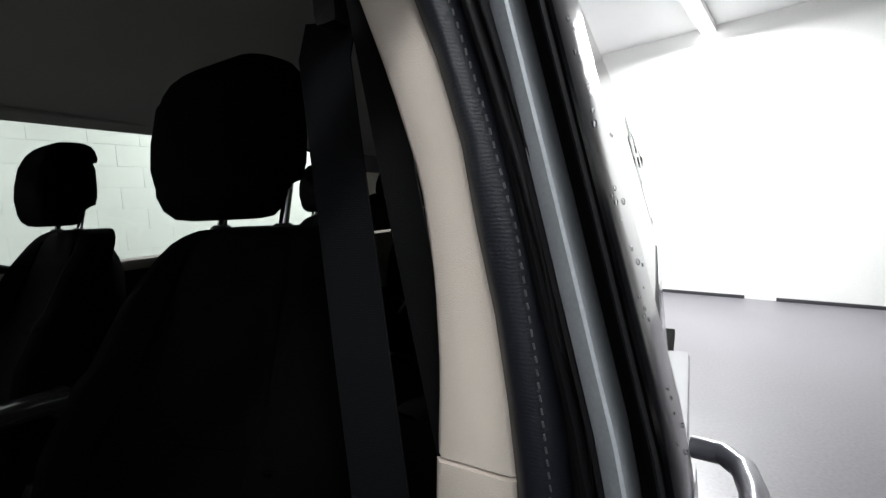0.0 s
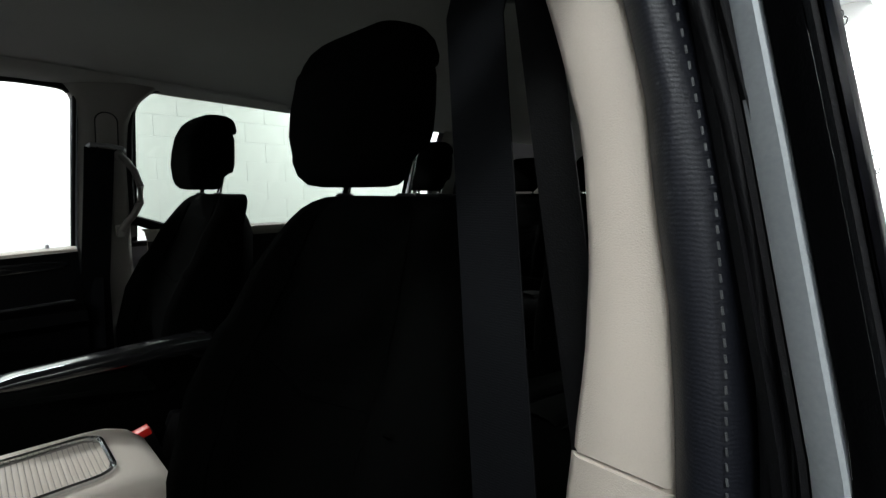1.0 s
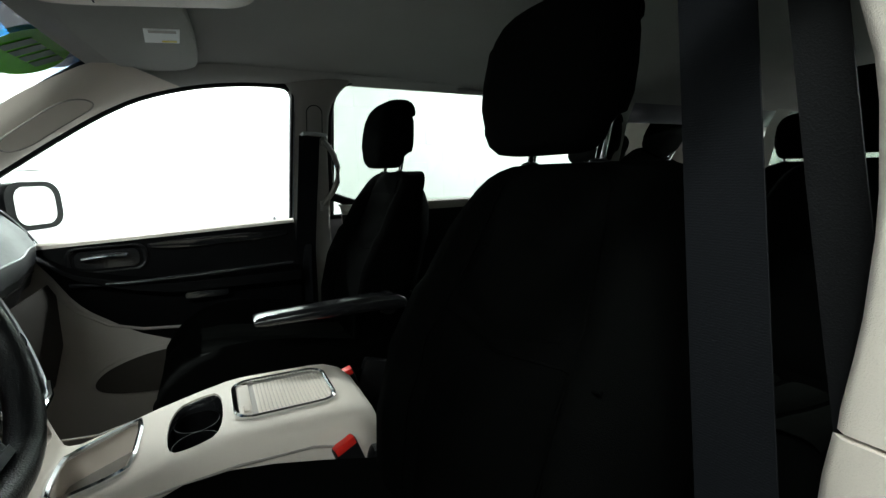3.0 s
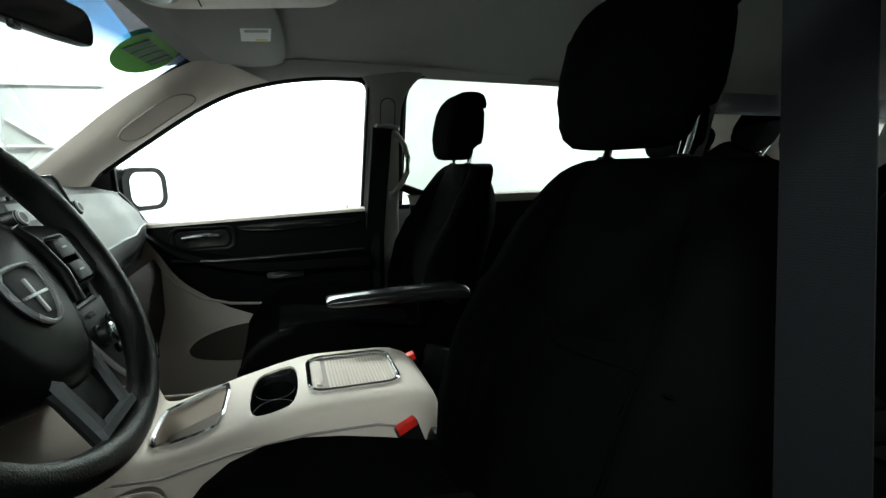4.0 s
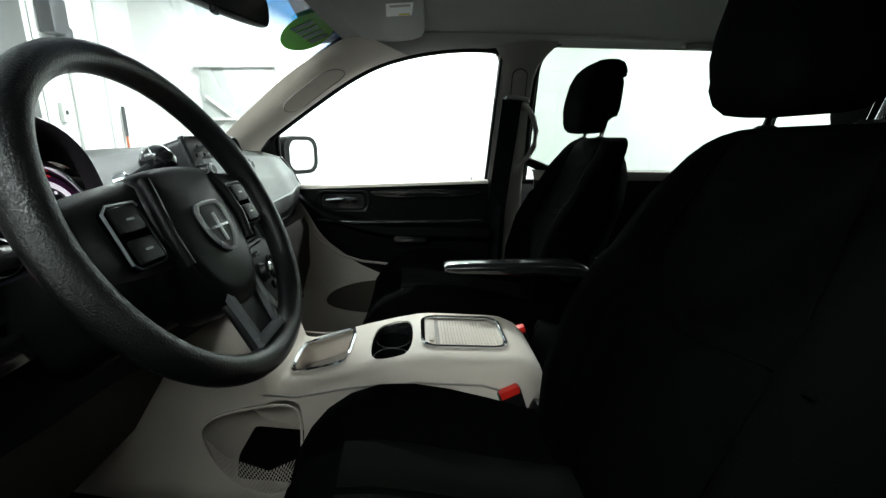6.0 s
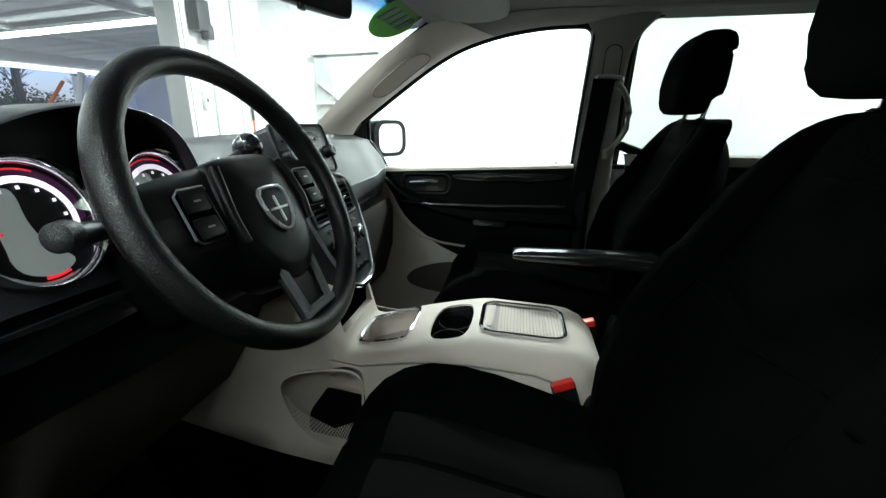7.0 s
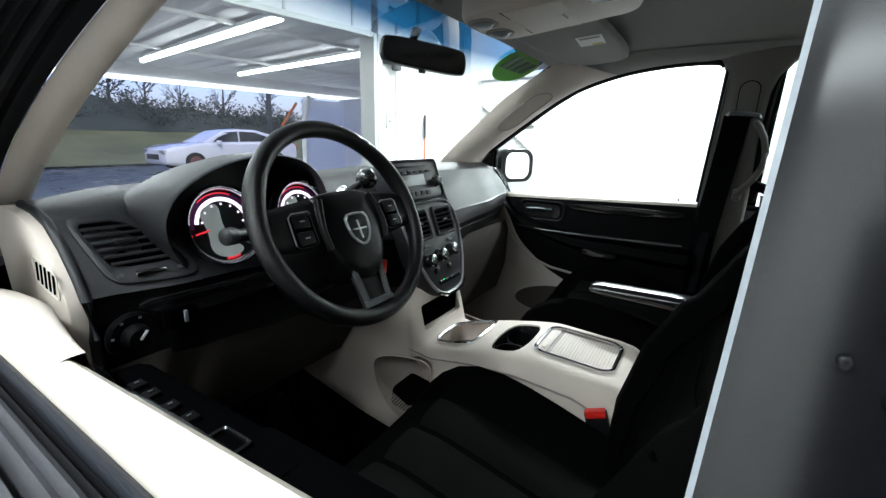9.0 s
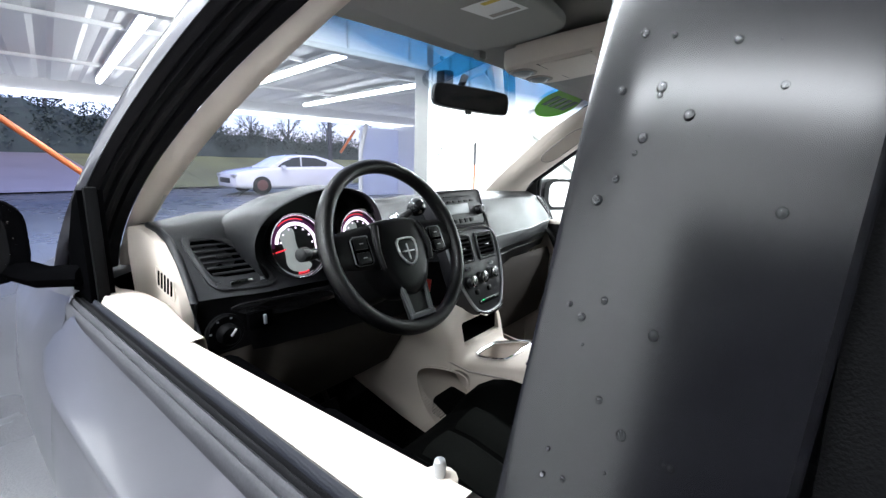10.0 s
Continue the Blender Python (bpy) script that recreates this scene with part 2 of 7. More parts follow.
def rrect(w, h, r, n=5):
    """Points of a rounded rectangle about the origin, counter-clockwise."""
    r = min(r, w / 2 - 1e-4, h / 2 - 1e-4)
    pts = []
    for cx, cy, a0 in ((w / 2 - r, h / 2 - r, 0), (-w / 2 + r, h / 2 - r, 90), (-w / 2 + r, -h / 2 + r, 180), (w / 2 - r, -h / 2 + r, 270)):
        for k in range(n + 1):
            a = radians(a0 + 90 * k / n)
            pts.append((cx + r * math.cos(a), cy + r * math.sin(a)))
    return pts


def smooth_poly(pts, rounds=2):
    """Cuts the corners of a closed outline."""
    for _ in range(rounds):
        out = []
        for i, p in enumerate(pts):
            q = pts[(i + 1) % len(pts)]
            out.append(tuple(0.75 * a + 0.25 * b for a, b in zip(p, q)))
            out.append(tuple(0.25 * a + 0.75 * b for a, b in zip(p, q)))
        pts = out
    return pts


def slab(outline, place, depth, bevel=0.0, bm=None):
    """A plate: the outline of (a, b), set in space by place(a, b, h), with h from 0 to depth; bevel shrinks the front."""
    n = len(outline)
    ca, cb = sum(p[0] for p in outline) / n, sum(p[1] for p in outline) / n

    def shrink(d):
        res = []
        for a, b in outline:
            l = math.hypot(a - ca, b - cb) or 1
            res.append((a - (a - ca) / l * d, b - (b - cb) / l * d))
        return res
    rings = [[place(a, b, 0) for a, b in outline]]
    if bevel:
        rings.append([place(a, b, depth - bevel) for a, b in outline])
        rings.append([place(a, b, depth - 0.3 * bevel) for a, b in shrink(bevel * 0.3)])
        rings.append([place(a, b, depth) for a, b in shrink(bevel)])
    else:
        rings.append([place(a, b, depth) for a, b in outline])
    return loft(rings, bm=bm)


def frame_ring(outline, place, width, depth, bm=None):
    """A raised frame along an outline."""
    n = len(outline)
    ca, cb = sum(p[0] for p in outline) / n, sum(p[1] for p in outline) / n
    inner = []
    for a, b in outline:
        l = math.hypot(a - ca, b - cb) or 1
        inner.append((a - (a - ca) / l * width, b - (b - cb) / l * width))
    mid = [((a + c) / 2, (b + d) / 2) for (a, b), (c, d) in zip(outline, inner)]
    rings = [[place(a, b, 0) for a, b in outline], [place(a, b, depth * 0.7) for a, b in outline], [place(a, b, depth) for a, b in mid],
             [place(a, b, depth * 0.7) for a, b in inner], [place(a, b, 0) for a, b in inner]]
    return loft(rings, cap=False, bm=bm)


def tube(path, r, seg=10, bm=None, flat=1.0, radii=None):
    """A round or flattened rod along points."""
    pts = [Vector(p) for p in path]
    rings = []
    up = Vector((0, 0, 1))
    for i, p in enumerate(pts):
        d = (pts[min(i + 1, len(pts) - 1)] - pts[max(i - 1, 0)]).normalized()
        a = d.cross(up)
        if a.length < 1e-3:
            a = d.cross(Vector((0, 1, 0)))
        a.normalize()
        b = a.cross(d).normalized()
        rr = radii[i] if radii else r
        rings.append([p + a * rr * math.cos(2 * math.pi * k / seg) + b * rr * flat * math.sin(2 * math.pi * k / seg) for k in range(seg)])
    return loft(rings, bm=bm)


def lathe(profile, m, seg=28, bm=None, cap=True):
    """A turned body: (radius, height) along the z of m."""
    rings = [[m @ Vector((r * math.cos(2 * math.pi * k / seg), r * math.sin(2 * math.pi * k / seg), h)) for k in range(seg)] for r, h in profile]
    return loft(rings, bm=bm, cap=cap)


def carve(bm, cutters):
    """The body bm less the cutter bodies."""
    base = bpy.data.objects.new("base", bpy.data.meshes.new("base"))
    bmesh.ops.recalc_face_normals(bm, faces=bm.faces)
    bm.to_mesh(base.data)
    bm.free()
    scene.collection.objects.link(base)
    tools = []
    for c in cutters:
        bmesh.ops.recalc_face_normals(c, faces=c.faces)
        ob = bpy.data.objects.new("tool", bpy.data.meshes.new("tool"))
        c.to_mesh(ob.data)
        c.free()
        scene.collection.objects.link(ob)
        mod = base.modifiers.new("cut", "BOOLEAN")
        mod.operation, mod.object, mod.solver = "DIFFERENCE", ob, "EXACT"
        tools.append(ob)
    bpy.context.view_layer.update()
    me = bpy.data.meshes.new_from_object(base.evaluated_get(bpy.context.evaluated_depsgraph_get()))
    res = bmesh.new()
    res.from_mesh(me)
    for ob in (base, *tools):
        data = ob.data
        bpy.data.objects.remove(ob)
        bpy.data.meshes.remove(data)
    bpy.data.meshes.remove(me)
    return res


def between(keys, x):
    """Smooth interpolation in rows of (x, values)."""
    if x <= keys[0][0]:
        return keys[0][1]
    for (x0, a), (x1, b) in zip(keys, keys[1:]):
        if x <= x1:
            w = (x - x0) / (x1 - x0)
            w = w * w * (3 - 2 * w)
            if isinstance(a, (int, float)):
                return a + (b - a) * w
            return [tuple(p + (q - p) * w for p, q in zip(u, v)) if isinstance(u, tuple) else u + (v - u) * w for u, v in zip(a, b)]
    return keys[-1][1]


def linear(keys, x):
    if x <= keys[0][0]:
        return keys[0][1]
    for (x0, a), (x1, b) in zip(keys, keys[1:]):
        if x <= x1:
            return a + (b - a) * (x - x0) / (x1 - x0)
    return keys[-1][1]


def spread(a, b, n):
    return [a + (b - a) * i / (n - 1) for i in range(n)]

# ---- the building, the yard and the distance ----
CONCRETE = material("wet_concrete", (0.145, 0.138, 0.152), 0.35, vary=0.2, scale=8, bump=0.2, fine=60, spec=0.5)
ASPHALT = material("wet_asphalt", (0.055, 0.056, 0.062), 0.28, vary=0.3, scale=10, bump=0.5, fine=120, spec=0.6)
WHITEWALL = material("white_painted_wall", (0.82, 0.82, 0.80), 0.6, vary=0.04, scale=12, bump=0.2, fine=80)
WHITEBLOCK = material("white_painted_block", (0.80, 0.81, 0.79), 0.65, vary=0.05, scale=12, bump=0.5, fine=120)
WHITEMETAL = material("white_sheet_metal", (0.80, 0.80, 0.80), 0.4, vary=0.05, scale=10)
JAMB = material("white_steel_jamb", (0.62, 0.63, 0.60), 0.45, vary=0.08, scale=10)
GREYDOOR = material("pale_grey_door", (0.42, 0.43, 0.41), 0.5, vary=0.1, scale=14)
DARKSTEEL = material("dark_steel", (0.05, 0.05, 0.055), 0.5, 0.4, vary=0.15)
ORANGE = material("orange_steel_brace", (0.50, 0.12, 0.03), 0.5, vary=0.12, scale=16)
SHEET = material("milky_plastic_sheet", (0.88, 0.89, 0.95), 0.35, vary=0.08, scale=6)
nt = SHEET.node_tree
milk = nt.nodes.new("ShaderNodeBsdfTranslucent")
milk.inputs["Color"].default_value = (0.93, 0.94, 1.0, 1)
blend = nt.nodes.new("ShaderNodeMixShader")
blend.inputs[0].default_value = 0.7
nt.links.new(nt.nodes["Principled BSDF"].outputs[0], blend.inputs[1])
nt.links.new(milk.outputs[0], blend.inputs[2])
nt.links.new(blend.outputs[0], nt.nodes["Material Output"].inputs["Surface"])
GRASS = material("roadside_grass", (0.115, 0.125, 0.045), 0.9, vary=0.7, scale=3, bump=0.6, fine=40)
LEAF = material("dark_hedge_leaf", (0.024, 0.038, 0.030), 0.8, vary=0.5, scale=20)
BARK = material("bare_twig_bark", (0.05, 0.045, 0.05), 0.9, vary=0.3, scale=30)
# for the added panel that the pillar plate reflects as dark
DARK_PANEL = wavy(material("dark_reflection_panel", (0.007, 0.007, 0.008), 0.6, vary=0.15, spec=0.2), 6, 0.3, "Z")
TUBE = glow("fluorescent_tube", (0.97, 0.98, 1.0), 9.0)
# glow in place of the light that falls on the fascia edge
FASCIA_GLOW = glow("fascia_glow_strip", (0.93, 0.95, 1.0), 1.6)


def splot(u0, u1, v0, v1, z0, z1, r=0.0, bm=None):
    return box(site((u0 + u1) / 2, (v0 + v1) / 2, (z0 + z1) / 2), (abs(u1 - u0), abs(v1 - v0), abs(z1 - z0)), r, turn(0, 0, TURN), bm=bm)


def flat(corners, z, bm=None):
    t = bm or bmesh.new()
    t.faces.new([t.verts.new((x, y, z)) for x, y in corners])
    return t


# One sheet of ground to the horizon; the bay's concrete slab lies on it.
solo("ground", flat([(-900, -900), (900, -900), (900, 900), (-900, 900)], -0.12), ASPHALT, "wet dark asphalt yard reaching the horizon", "ground", kind="structure")
solo("bay_floor", splot(-4.1, 4.05, -5.6, 2.4, -0.20, 0.0, 0.01), CONCRETE, "wet grey concrete slab under the van", "floor", kind="structure")
solo("apron_pavement", splot(-14, 14, 2.4, 16.6, -0.20, -0.02, 0.01), ASPHALT, "wet asphalt apron under the canopy", "pavement", kind="structure")

WALL_U, FRONT_V, BACK_V = 3.85, 5.0, -5.3
side = thing("wall_east", "white painted concrete block wall beside the van", "wall", kind="structure", at=site(WALL_U, 0, 0))
part("wall_core", splot(WALL_U + 0.014, WALL_U + 0.22, BACK_V - 0.2, FRONT_V + 0.2, 0, 3.2), WHITEWALL, side)
# unseen wall; its dark panel is added to darken the pillar plate's reflection
west = thing("wall_west", "unseen white painted wall round an added dark panel", "wall", kind="structure", at=site(-3.9, 0, 0))
part("wall_panel", splot(-4.1, -3.9, BACK_V, -4.4, 0, 3.2), WHITEWALL, west)
part("wall_panel", splot(-4.1, -3.9, 0.6, FRONT_V, 0, 3.2), WHITEWALL, west)
part("wall_top", splot(-4.1, -3.9, -4.4, 0.6, 2.5, 3.2), WHITEWALL, west)
part("reflection_panel", splot(-4.08, -3.97, -4.4, 0.6, 0, 2.5), DARK_PANEL, west, "unseen dark panel added for reflections")
solo("wall_south", splot(-4.1, 4.05, BACK_V - 0.2, BACK_V, 0, 3.2), WHITEWALL, "white painted back wall of the bay", "wall", kind="structure")
bm = bmesh.new()
for u0 in (-3.9, -2.1, -0.6, 1.2):
    splot(u0, u0 + 1.2, BACK_V, BACK_V + 0.02, 0.0, 0.04, 0.004, bm=bm)
solo("baseboard", bm, DARKSTEEL, "dark strip along the foot of the back wall", "baseboard", kind="structure")
solo("ceiling", splot(-4.1, 4.05, BACK_V, FRONT_V, 3.2, 3.3), WHITEMETAL, "white ceiling of the bay", "ceiling", kind="structure")
front = thing("wall_north", "white front wall round the open bay door", "wall", kind="structure", at=site(3.2, FRONT_V, 0))
part("wall_panel", splot(2.72, WALL_U + 0.2, FRONT_V, FRONT_V + 0.2, 0, 3.2), WHITEWALL, front)
for u0 in (2.60, 2.66):
    part("door_jamb", splot(u0, u0 + 0.05, FRONT_V - 0.06, FRONT_V + 0.22, 0, 2.52, 0.006), JAMB, front)
part("header", splot(-4.1, 2.60, FRONT_V - 0.02, FRONT_V + 0.2, 2.50, 3.2, 0.004), WHITEMETAL, front)
part("header_lip", splot(-4.1, 2.62, FRONT_V - 0.05, FRONT_V - 0.02, 2.47, 2.53, 0.006), JAMB, front)
for u0 in (-3.0, -1.8, -0.6, 0.6, 1.45, 2.3):
    part("header_seam", splot(u0, u0 + 0.03, FRONT_V - 0.035, FRONT_V - 0.02, 2.54, 3.19, 0.004), JAMB, front)
part("corner_trim", splot(3.38, 3.42, FRONT_V - 0.03, FRONT_V, 0, 3.19, 0.005), JAMB, front)
part("conduit", tube([site(3.0, FRONT_V - 0.03, 0.2), site(3.0, FRONT_V - 0.03, 2.7)], 0.014), JAMB, front)

operator = thing("door_operator", "dark electric door operator box on the white wall", "control box", at=site(2.86, FRONT_V - 0.02, 2.25))
part("housing", splot(2.78, 2.94, FRONT_V - 0.16, FRONT_V - 0.002, 2.20, 2.50, 0.015), DARKSTEEL, operator)
part("motor", lathe([(0.0, 0), (0.06, 0), (0.065, 0.02), (0.065, 0.13), (0.05, 0.15), (0, 0.15)], Matrix.Translation(site(2.93, FRONT_V - 0.1, 2.13)) @ turn(0, 0, 0)), DARKSTEEL, operator)
box_sw = thing("wall_switch", "grey switch box on the white wall", "switch", at=site(2.85, FRONT_V - 0.02, 1.45))
part("plate", splot(2.82, 2.89, FRONT_V - 0.05, FRONT_V - 0.002, 1.42, 1.60, 0.008), JAMB, box_sw)
part("toggle", splot(2.845, 2.865, FRONT_V - 0.06, FRONT_V - 0.05, 1.49, 1.53, 0.004), DARKSTEEL, box_sw)
rod = thing("hanging_broom", "dark broom handle hung on the wall", "broom", at=site(3.52, FRONT_V - 0.05, 1.0))
part("handle", tube([site(3.52, FRONT_V - 0.05, 0.75), site(3.52, FRONT_V - 0.05, 1.3)], 0.012), ORANGE, rod)
part("grip", tube([site(3.52, FRONT_V - 0.05, 1.3), site(3.52, FRONT_V - 0.05, 1.62)], 0.018), DARKSTEEL, rod)

door = thing("door_1", "pale grey braced door in the white wall", "door", kind="structure", at=site(WALL_U, 3.8, 0))
part("door_leaf", splot(WALL_U - 0.03, WALL_U + 0.01, 3.32, 4.21, 0.0, 2.1, 0.006), GREYDOOR, door)
part("door_head", splot(WALL_U - 0.06, WALL_U - 0.03, 3.28, 4.25, 2.06, 2.12, 0.006), JAMB, door)
for a, b in (((3.4, 1.2), (4.15, 1.75)), ((3.4, 1.75), (4.15, 1.2)), ((3.36, 0.6), (4.18, 0.6)), ((3.36, 1.5), (4.18, 1.5))):
    part("brace", tube([site(WALL_U - 0.045, *a), site(WALL_U - 0.045, *b)], 0.018, 6), JAMB, door)

# Canopy over the yard ahead of the bay.
canopy = thing("canopy", "white corrugated canopy roof with bright fascia", "canopy", kind="structure", at=site(2, 10, 3))
bm = bmesh.new()
n = 340
rows = [[], []]
for i in range(n):
    u = -9 + 24 * i / (n - 1)
    z = 3.02 + (0.035 if i % 8 in (0, 1, 2) else 0.0)
    for k, v in enumerate((FRONT_V + 0.2, 15.0)):
        rows[k].append(bm.verts.new(site(u, v, z)))
for i in range(n - 1):
    bm.faces.new((rows[0][i], rows[0][i + 1], rows[1][i + 1], rows[1][i]))
part("corrugated_sheet", bm, WHITEMETAL, canopy, angle=20)
part("fascia", splot(-9, 15, 14.9, 15.02, 2.62, 3.05, 0.01), WHITEMETAL, canopy)
# no lamp: the strip glows to show the fascia edge lit
part("fascia_glow_strip", splot(-9, 15, 14.86, 14.9, 2.60, 2.72, 0.004), FASCIA_GLOW, canopy)
for v in (8.0, 11.5):
    part("purlin", splot(-9, 15, v, v + 0.08, 2.96, 3.02, 0.006), WHITEMETAL, canopy)
part("post", splot(-4.4, -4.28, 14.8, 14.92, -0.05, 2.62, 0.008), DARKSTEEL, canopy)
solo("yard_post", splot(8.43, 8.58, 18.8, 18.95, -0.12, 3.3, 0.008), DARKSTEEL, "dark steel post standing beside the wet road", "post")
part("brace", tube([site(6.75, 14.75, 1.55), site(7.35, 14.75, 2.35)], 0.05, 8), ORANGE, canopy, "orange steel brace")
part("downpipe", tube([site(7.42, 14.5, 0.0), site(7.45, 14.5, 1.7), site(7.7, 14.5, 2.6)], 0.09, 8), WHITEMETAL, canopy)
part("side_sheet", splot(9.2, 9.25, 5.3, 14.8, 0.0, 2.6), SHEET, canopy, "milky plastic sheet closing the side")
part("long_brace", tube([(-0.5, 11.5, 2.60), (1.40, 11.5, 0.82)], 0.055, 10), ORANGE, canopy, "orange steel brace")
part("end_sheet", splot(7.5, 13, 14.6, 14.64, 0.0, 2.5), SHEET, canopy, "milky plastic sheet")


def tube_light(u, v0, v1, z, group, r=0.028):
    t = thing("tube_light", "bright white fluorescent tube light on the ceiling", "lamp", group, at=site(u, (v0 + v1) / 2, z))
    part("housing", splot(u - 0.08, u + 0.08, v0, v1, z + 0.01, z + 0.07, 0.01), WHITEMETAL, t)
    part("tube", tube([site(u, v0 + 0.03, z - 0.02), site(u, v1 - 0.03, z - 0.02)], r, 10), TUBE, t)


for u, v0, v1 in CANOPY_LAMPS:
    tube_light(u, v0, v1, 2.92, "canopy tube lights", 0.05)
# unseen fixtures drawn for the added bay lamps
for lu, lv, le in BAY_LAMPS:
    tube_light(lu, lv - 1.2, lv + 1.2, 3.12, "bay tube lights")

# Grass verge, hedge and bare trees.
rng = random.Random(4)
cells = 60
bank, drive = bmesh.new(), bmesh.new()
for i in range(cells):
    for j in range(8):
        x0, x1 = -30 + 90 * i / cells, -30 + 90 * (i + 1) / cells
        y0, y1 = 21 + 9.6 * j / 8, 21 + 9.6 * (j + 1) / 8
        patch = bank if x0 > 4 else drive
        q = [(x, y, 0.14 * (y - 21) - 0.06 + (0.05 * noise.noise((x * 0.7, y * 0.7, 0)) if x0 > 4 else 0)) for x, y in ((x0, y0), (x1, y0), (x1, y1), (x0, y1))]
        patch.faces.new([patch.verts.new(p) for p in q])
solo("grass_verge", bank, GRASS, "strip of dull green roadside grass", "grass", kind="stuff")
solo("drive_pavement", drive, CONCRETE, "wet pale ramp beside the grass", "pavement", kind="structure")


def clump(bm, c, r, count, size):
    for _ in range(count):
        d = Vector((rng.gauss(0, 1), rng.gauss(0, 1), rng.gauss(0, 0.8)))
        p = Vector(c) + d.normalized() * r * rng.uniform(0.55, 1.08)
        a = Vector((rng.uniform(-1, 1), rng.uniform(-1, 1), rng.uniform(-1, 1))).normalized() * size * rng.uniform(0.6, 1.4)
        b = a.cross(Vector((rng.uniform(-1, 1), rng.uniform(-1, 1), 1))).normalized() * size * rng.uniform(0.4, 0.9)
        bm.faces.new([bm.verts.new(q) for q in (p - a, p + b, p + a, p - b)])


bm = bmesh.new()
for k in range(95):
    x = -22 + k * 0.75 + rng.uniform(-0.3, 0.3)
    h = 1.7 + 0.7 * noise.noise((x * 0.21, 3, 0)) + rng.uniform(-0.2, 0.3) + 0.09 * max(0, 18 - x)
    for j in range(5):
        clump(bm, (x + rng.uniform(-0.6, 0.6), 31 + rng.uniform(-0.8, 1), 1.8 + (h - 1.0) * j / 4), rng.uniform(0.5, 1.0), 85, 0.09)
rows = []
for k in range(96):
    x = -22 + k * 0.75
    h = 1.9 + 0.7 * noise.noise((x * 0.21, 3, 0)) + 0.3 * noise.noise((x * 1.3, 7, 0)) + 0.09 * max(0, 18 - x)
    h += 0.5
    rows.append([(x, 30.3, 0.9), (x, 30.3, 1.35 + 0.1 * noise.noise((x, 1, 0))), (x, 30.5, 0.6 + h * 0.5), (x, 30.8, h * 0.88), (x, 31.2, h), (x, 31.8, h * 0.8), (x, 32, 0)])
loft(rows, closed=False, cap=False, bm=bm)
solo("hedge", bm, LEAF, "dark uneven hedge along the far roadside", "hedge", kind="stuff", angle=10)


def bare_tree(x, y, h):
    t = thing("bare_tree", "leafless grey winter tree behind the hedge", "tree", "bare trees", at=(x, y, 0))
    part("trunk", tube([(x, y, 0), (x + 0.1, y, h * 0.4), (x + 0.25, y, h * 0.75), (x + 0.3, y, h)], 0.1, 6, radii=[0.16, 0.11, 0.06, 0.02]), BARK, t)
    bm = bmesh.new()
    for k in range(16):
        z = h * rng.uniform(0.3, 0.9)
        a, l = rng.uniform(0, 6.28), h * rng.uniform(0.18, 0.36)
        p = Vector((x + 0.15, y, z))
        d = Vector((math.cos(a), math.sin(a) * 0.6, rng.uniform(0.5, 1.2))).normalized()
        tube([p, p + d * l * 0.5, p + d * l + Vector((0, 0, 0.1 * l))], 0.03, 4, bm=bm, radii=[0.04, 0.025, 0.01])
        for _ in range(9):
            q = p + d * l * rng.uniform(0.3, 1)
            e = (d + Vector((rng.uniform(-1, 1), rng.uniform(-1, 1), rng.uniform(-0.2, 1)))).normalized() * l * rng.uniform(0.2, 0.5)
            tube([q, q + e * 0.6, q + e], 0.012, 3, bm=bm, radii=[0.016, 0.012, 0.005])
    part("limbs", bm, BARK, t)
    bm = bmesh.new()
    for _ in range(7):
        clump(bm, (x + rng.uniform(-1, 1), y + rng.uniform(-0.6, 0.6), h * rng.uniform(0.4, 0.8)), 0.7, 22, 0.1)
    part("crown", bm, LEAF, t)


for x, h in ((-8, 6.5), (-3, 5.2), (1.5, 6.0), (4.5, 5.4), (8.5, 4.6), (11.5, 5.6), (14.5, 5.2), (17, 4.4), (20.5, 5.6), (24, 5.0), (28, 5.4), (33, 5.0)):
    bare_tree(x, 33 + rng.uniform(-1, 2), h)


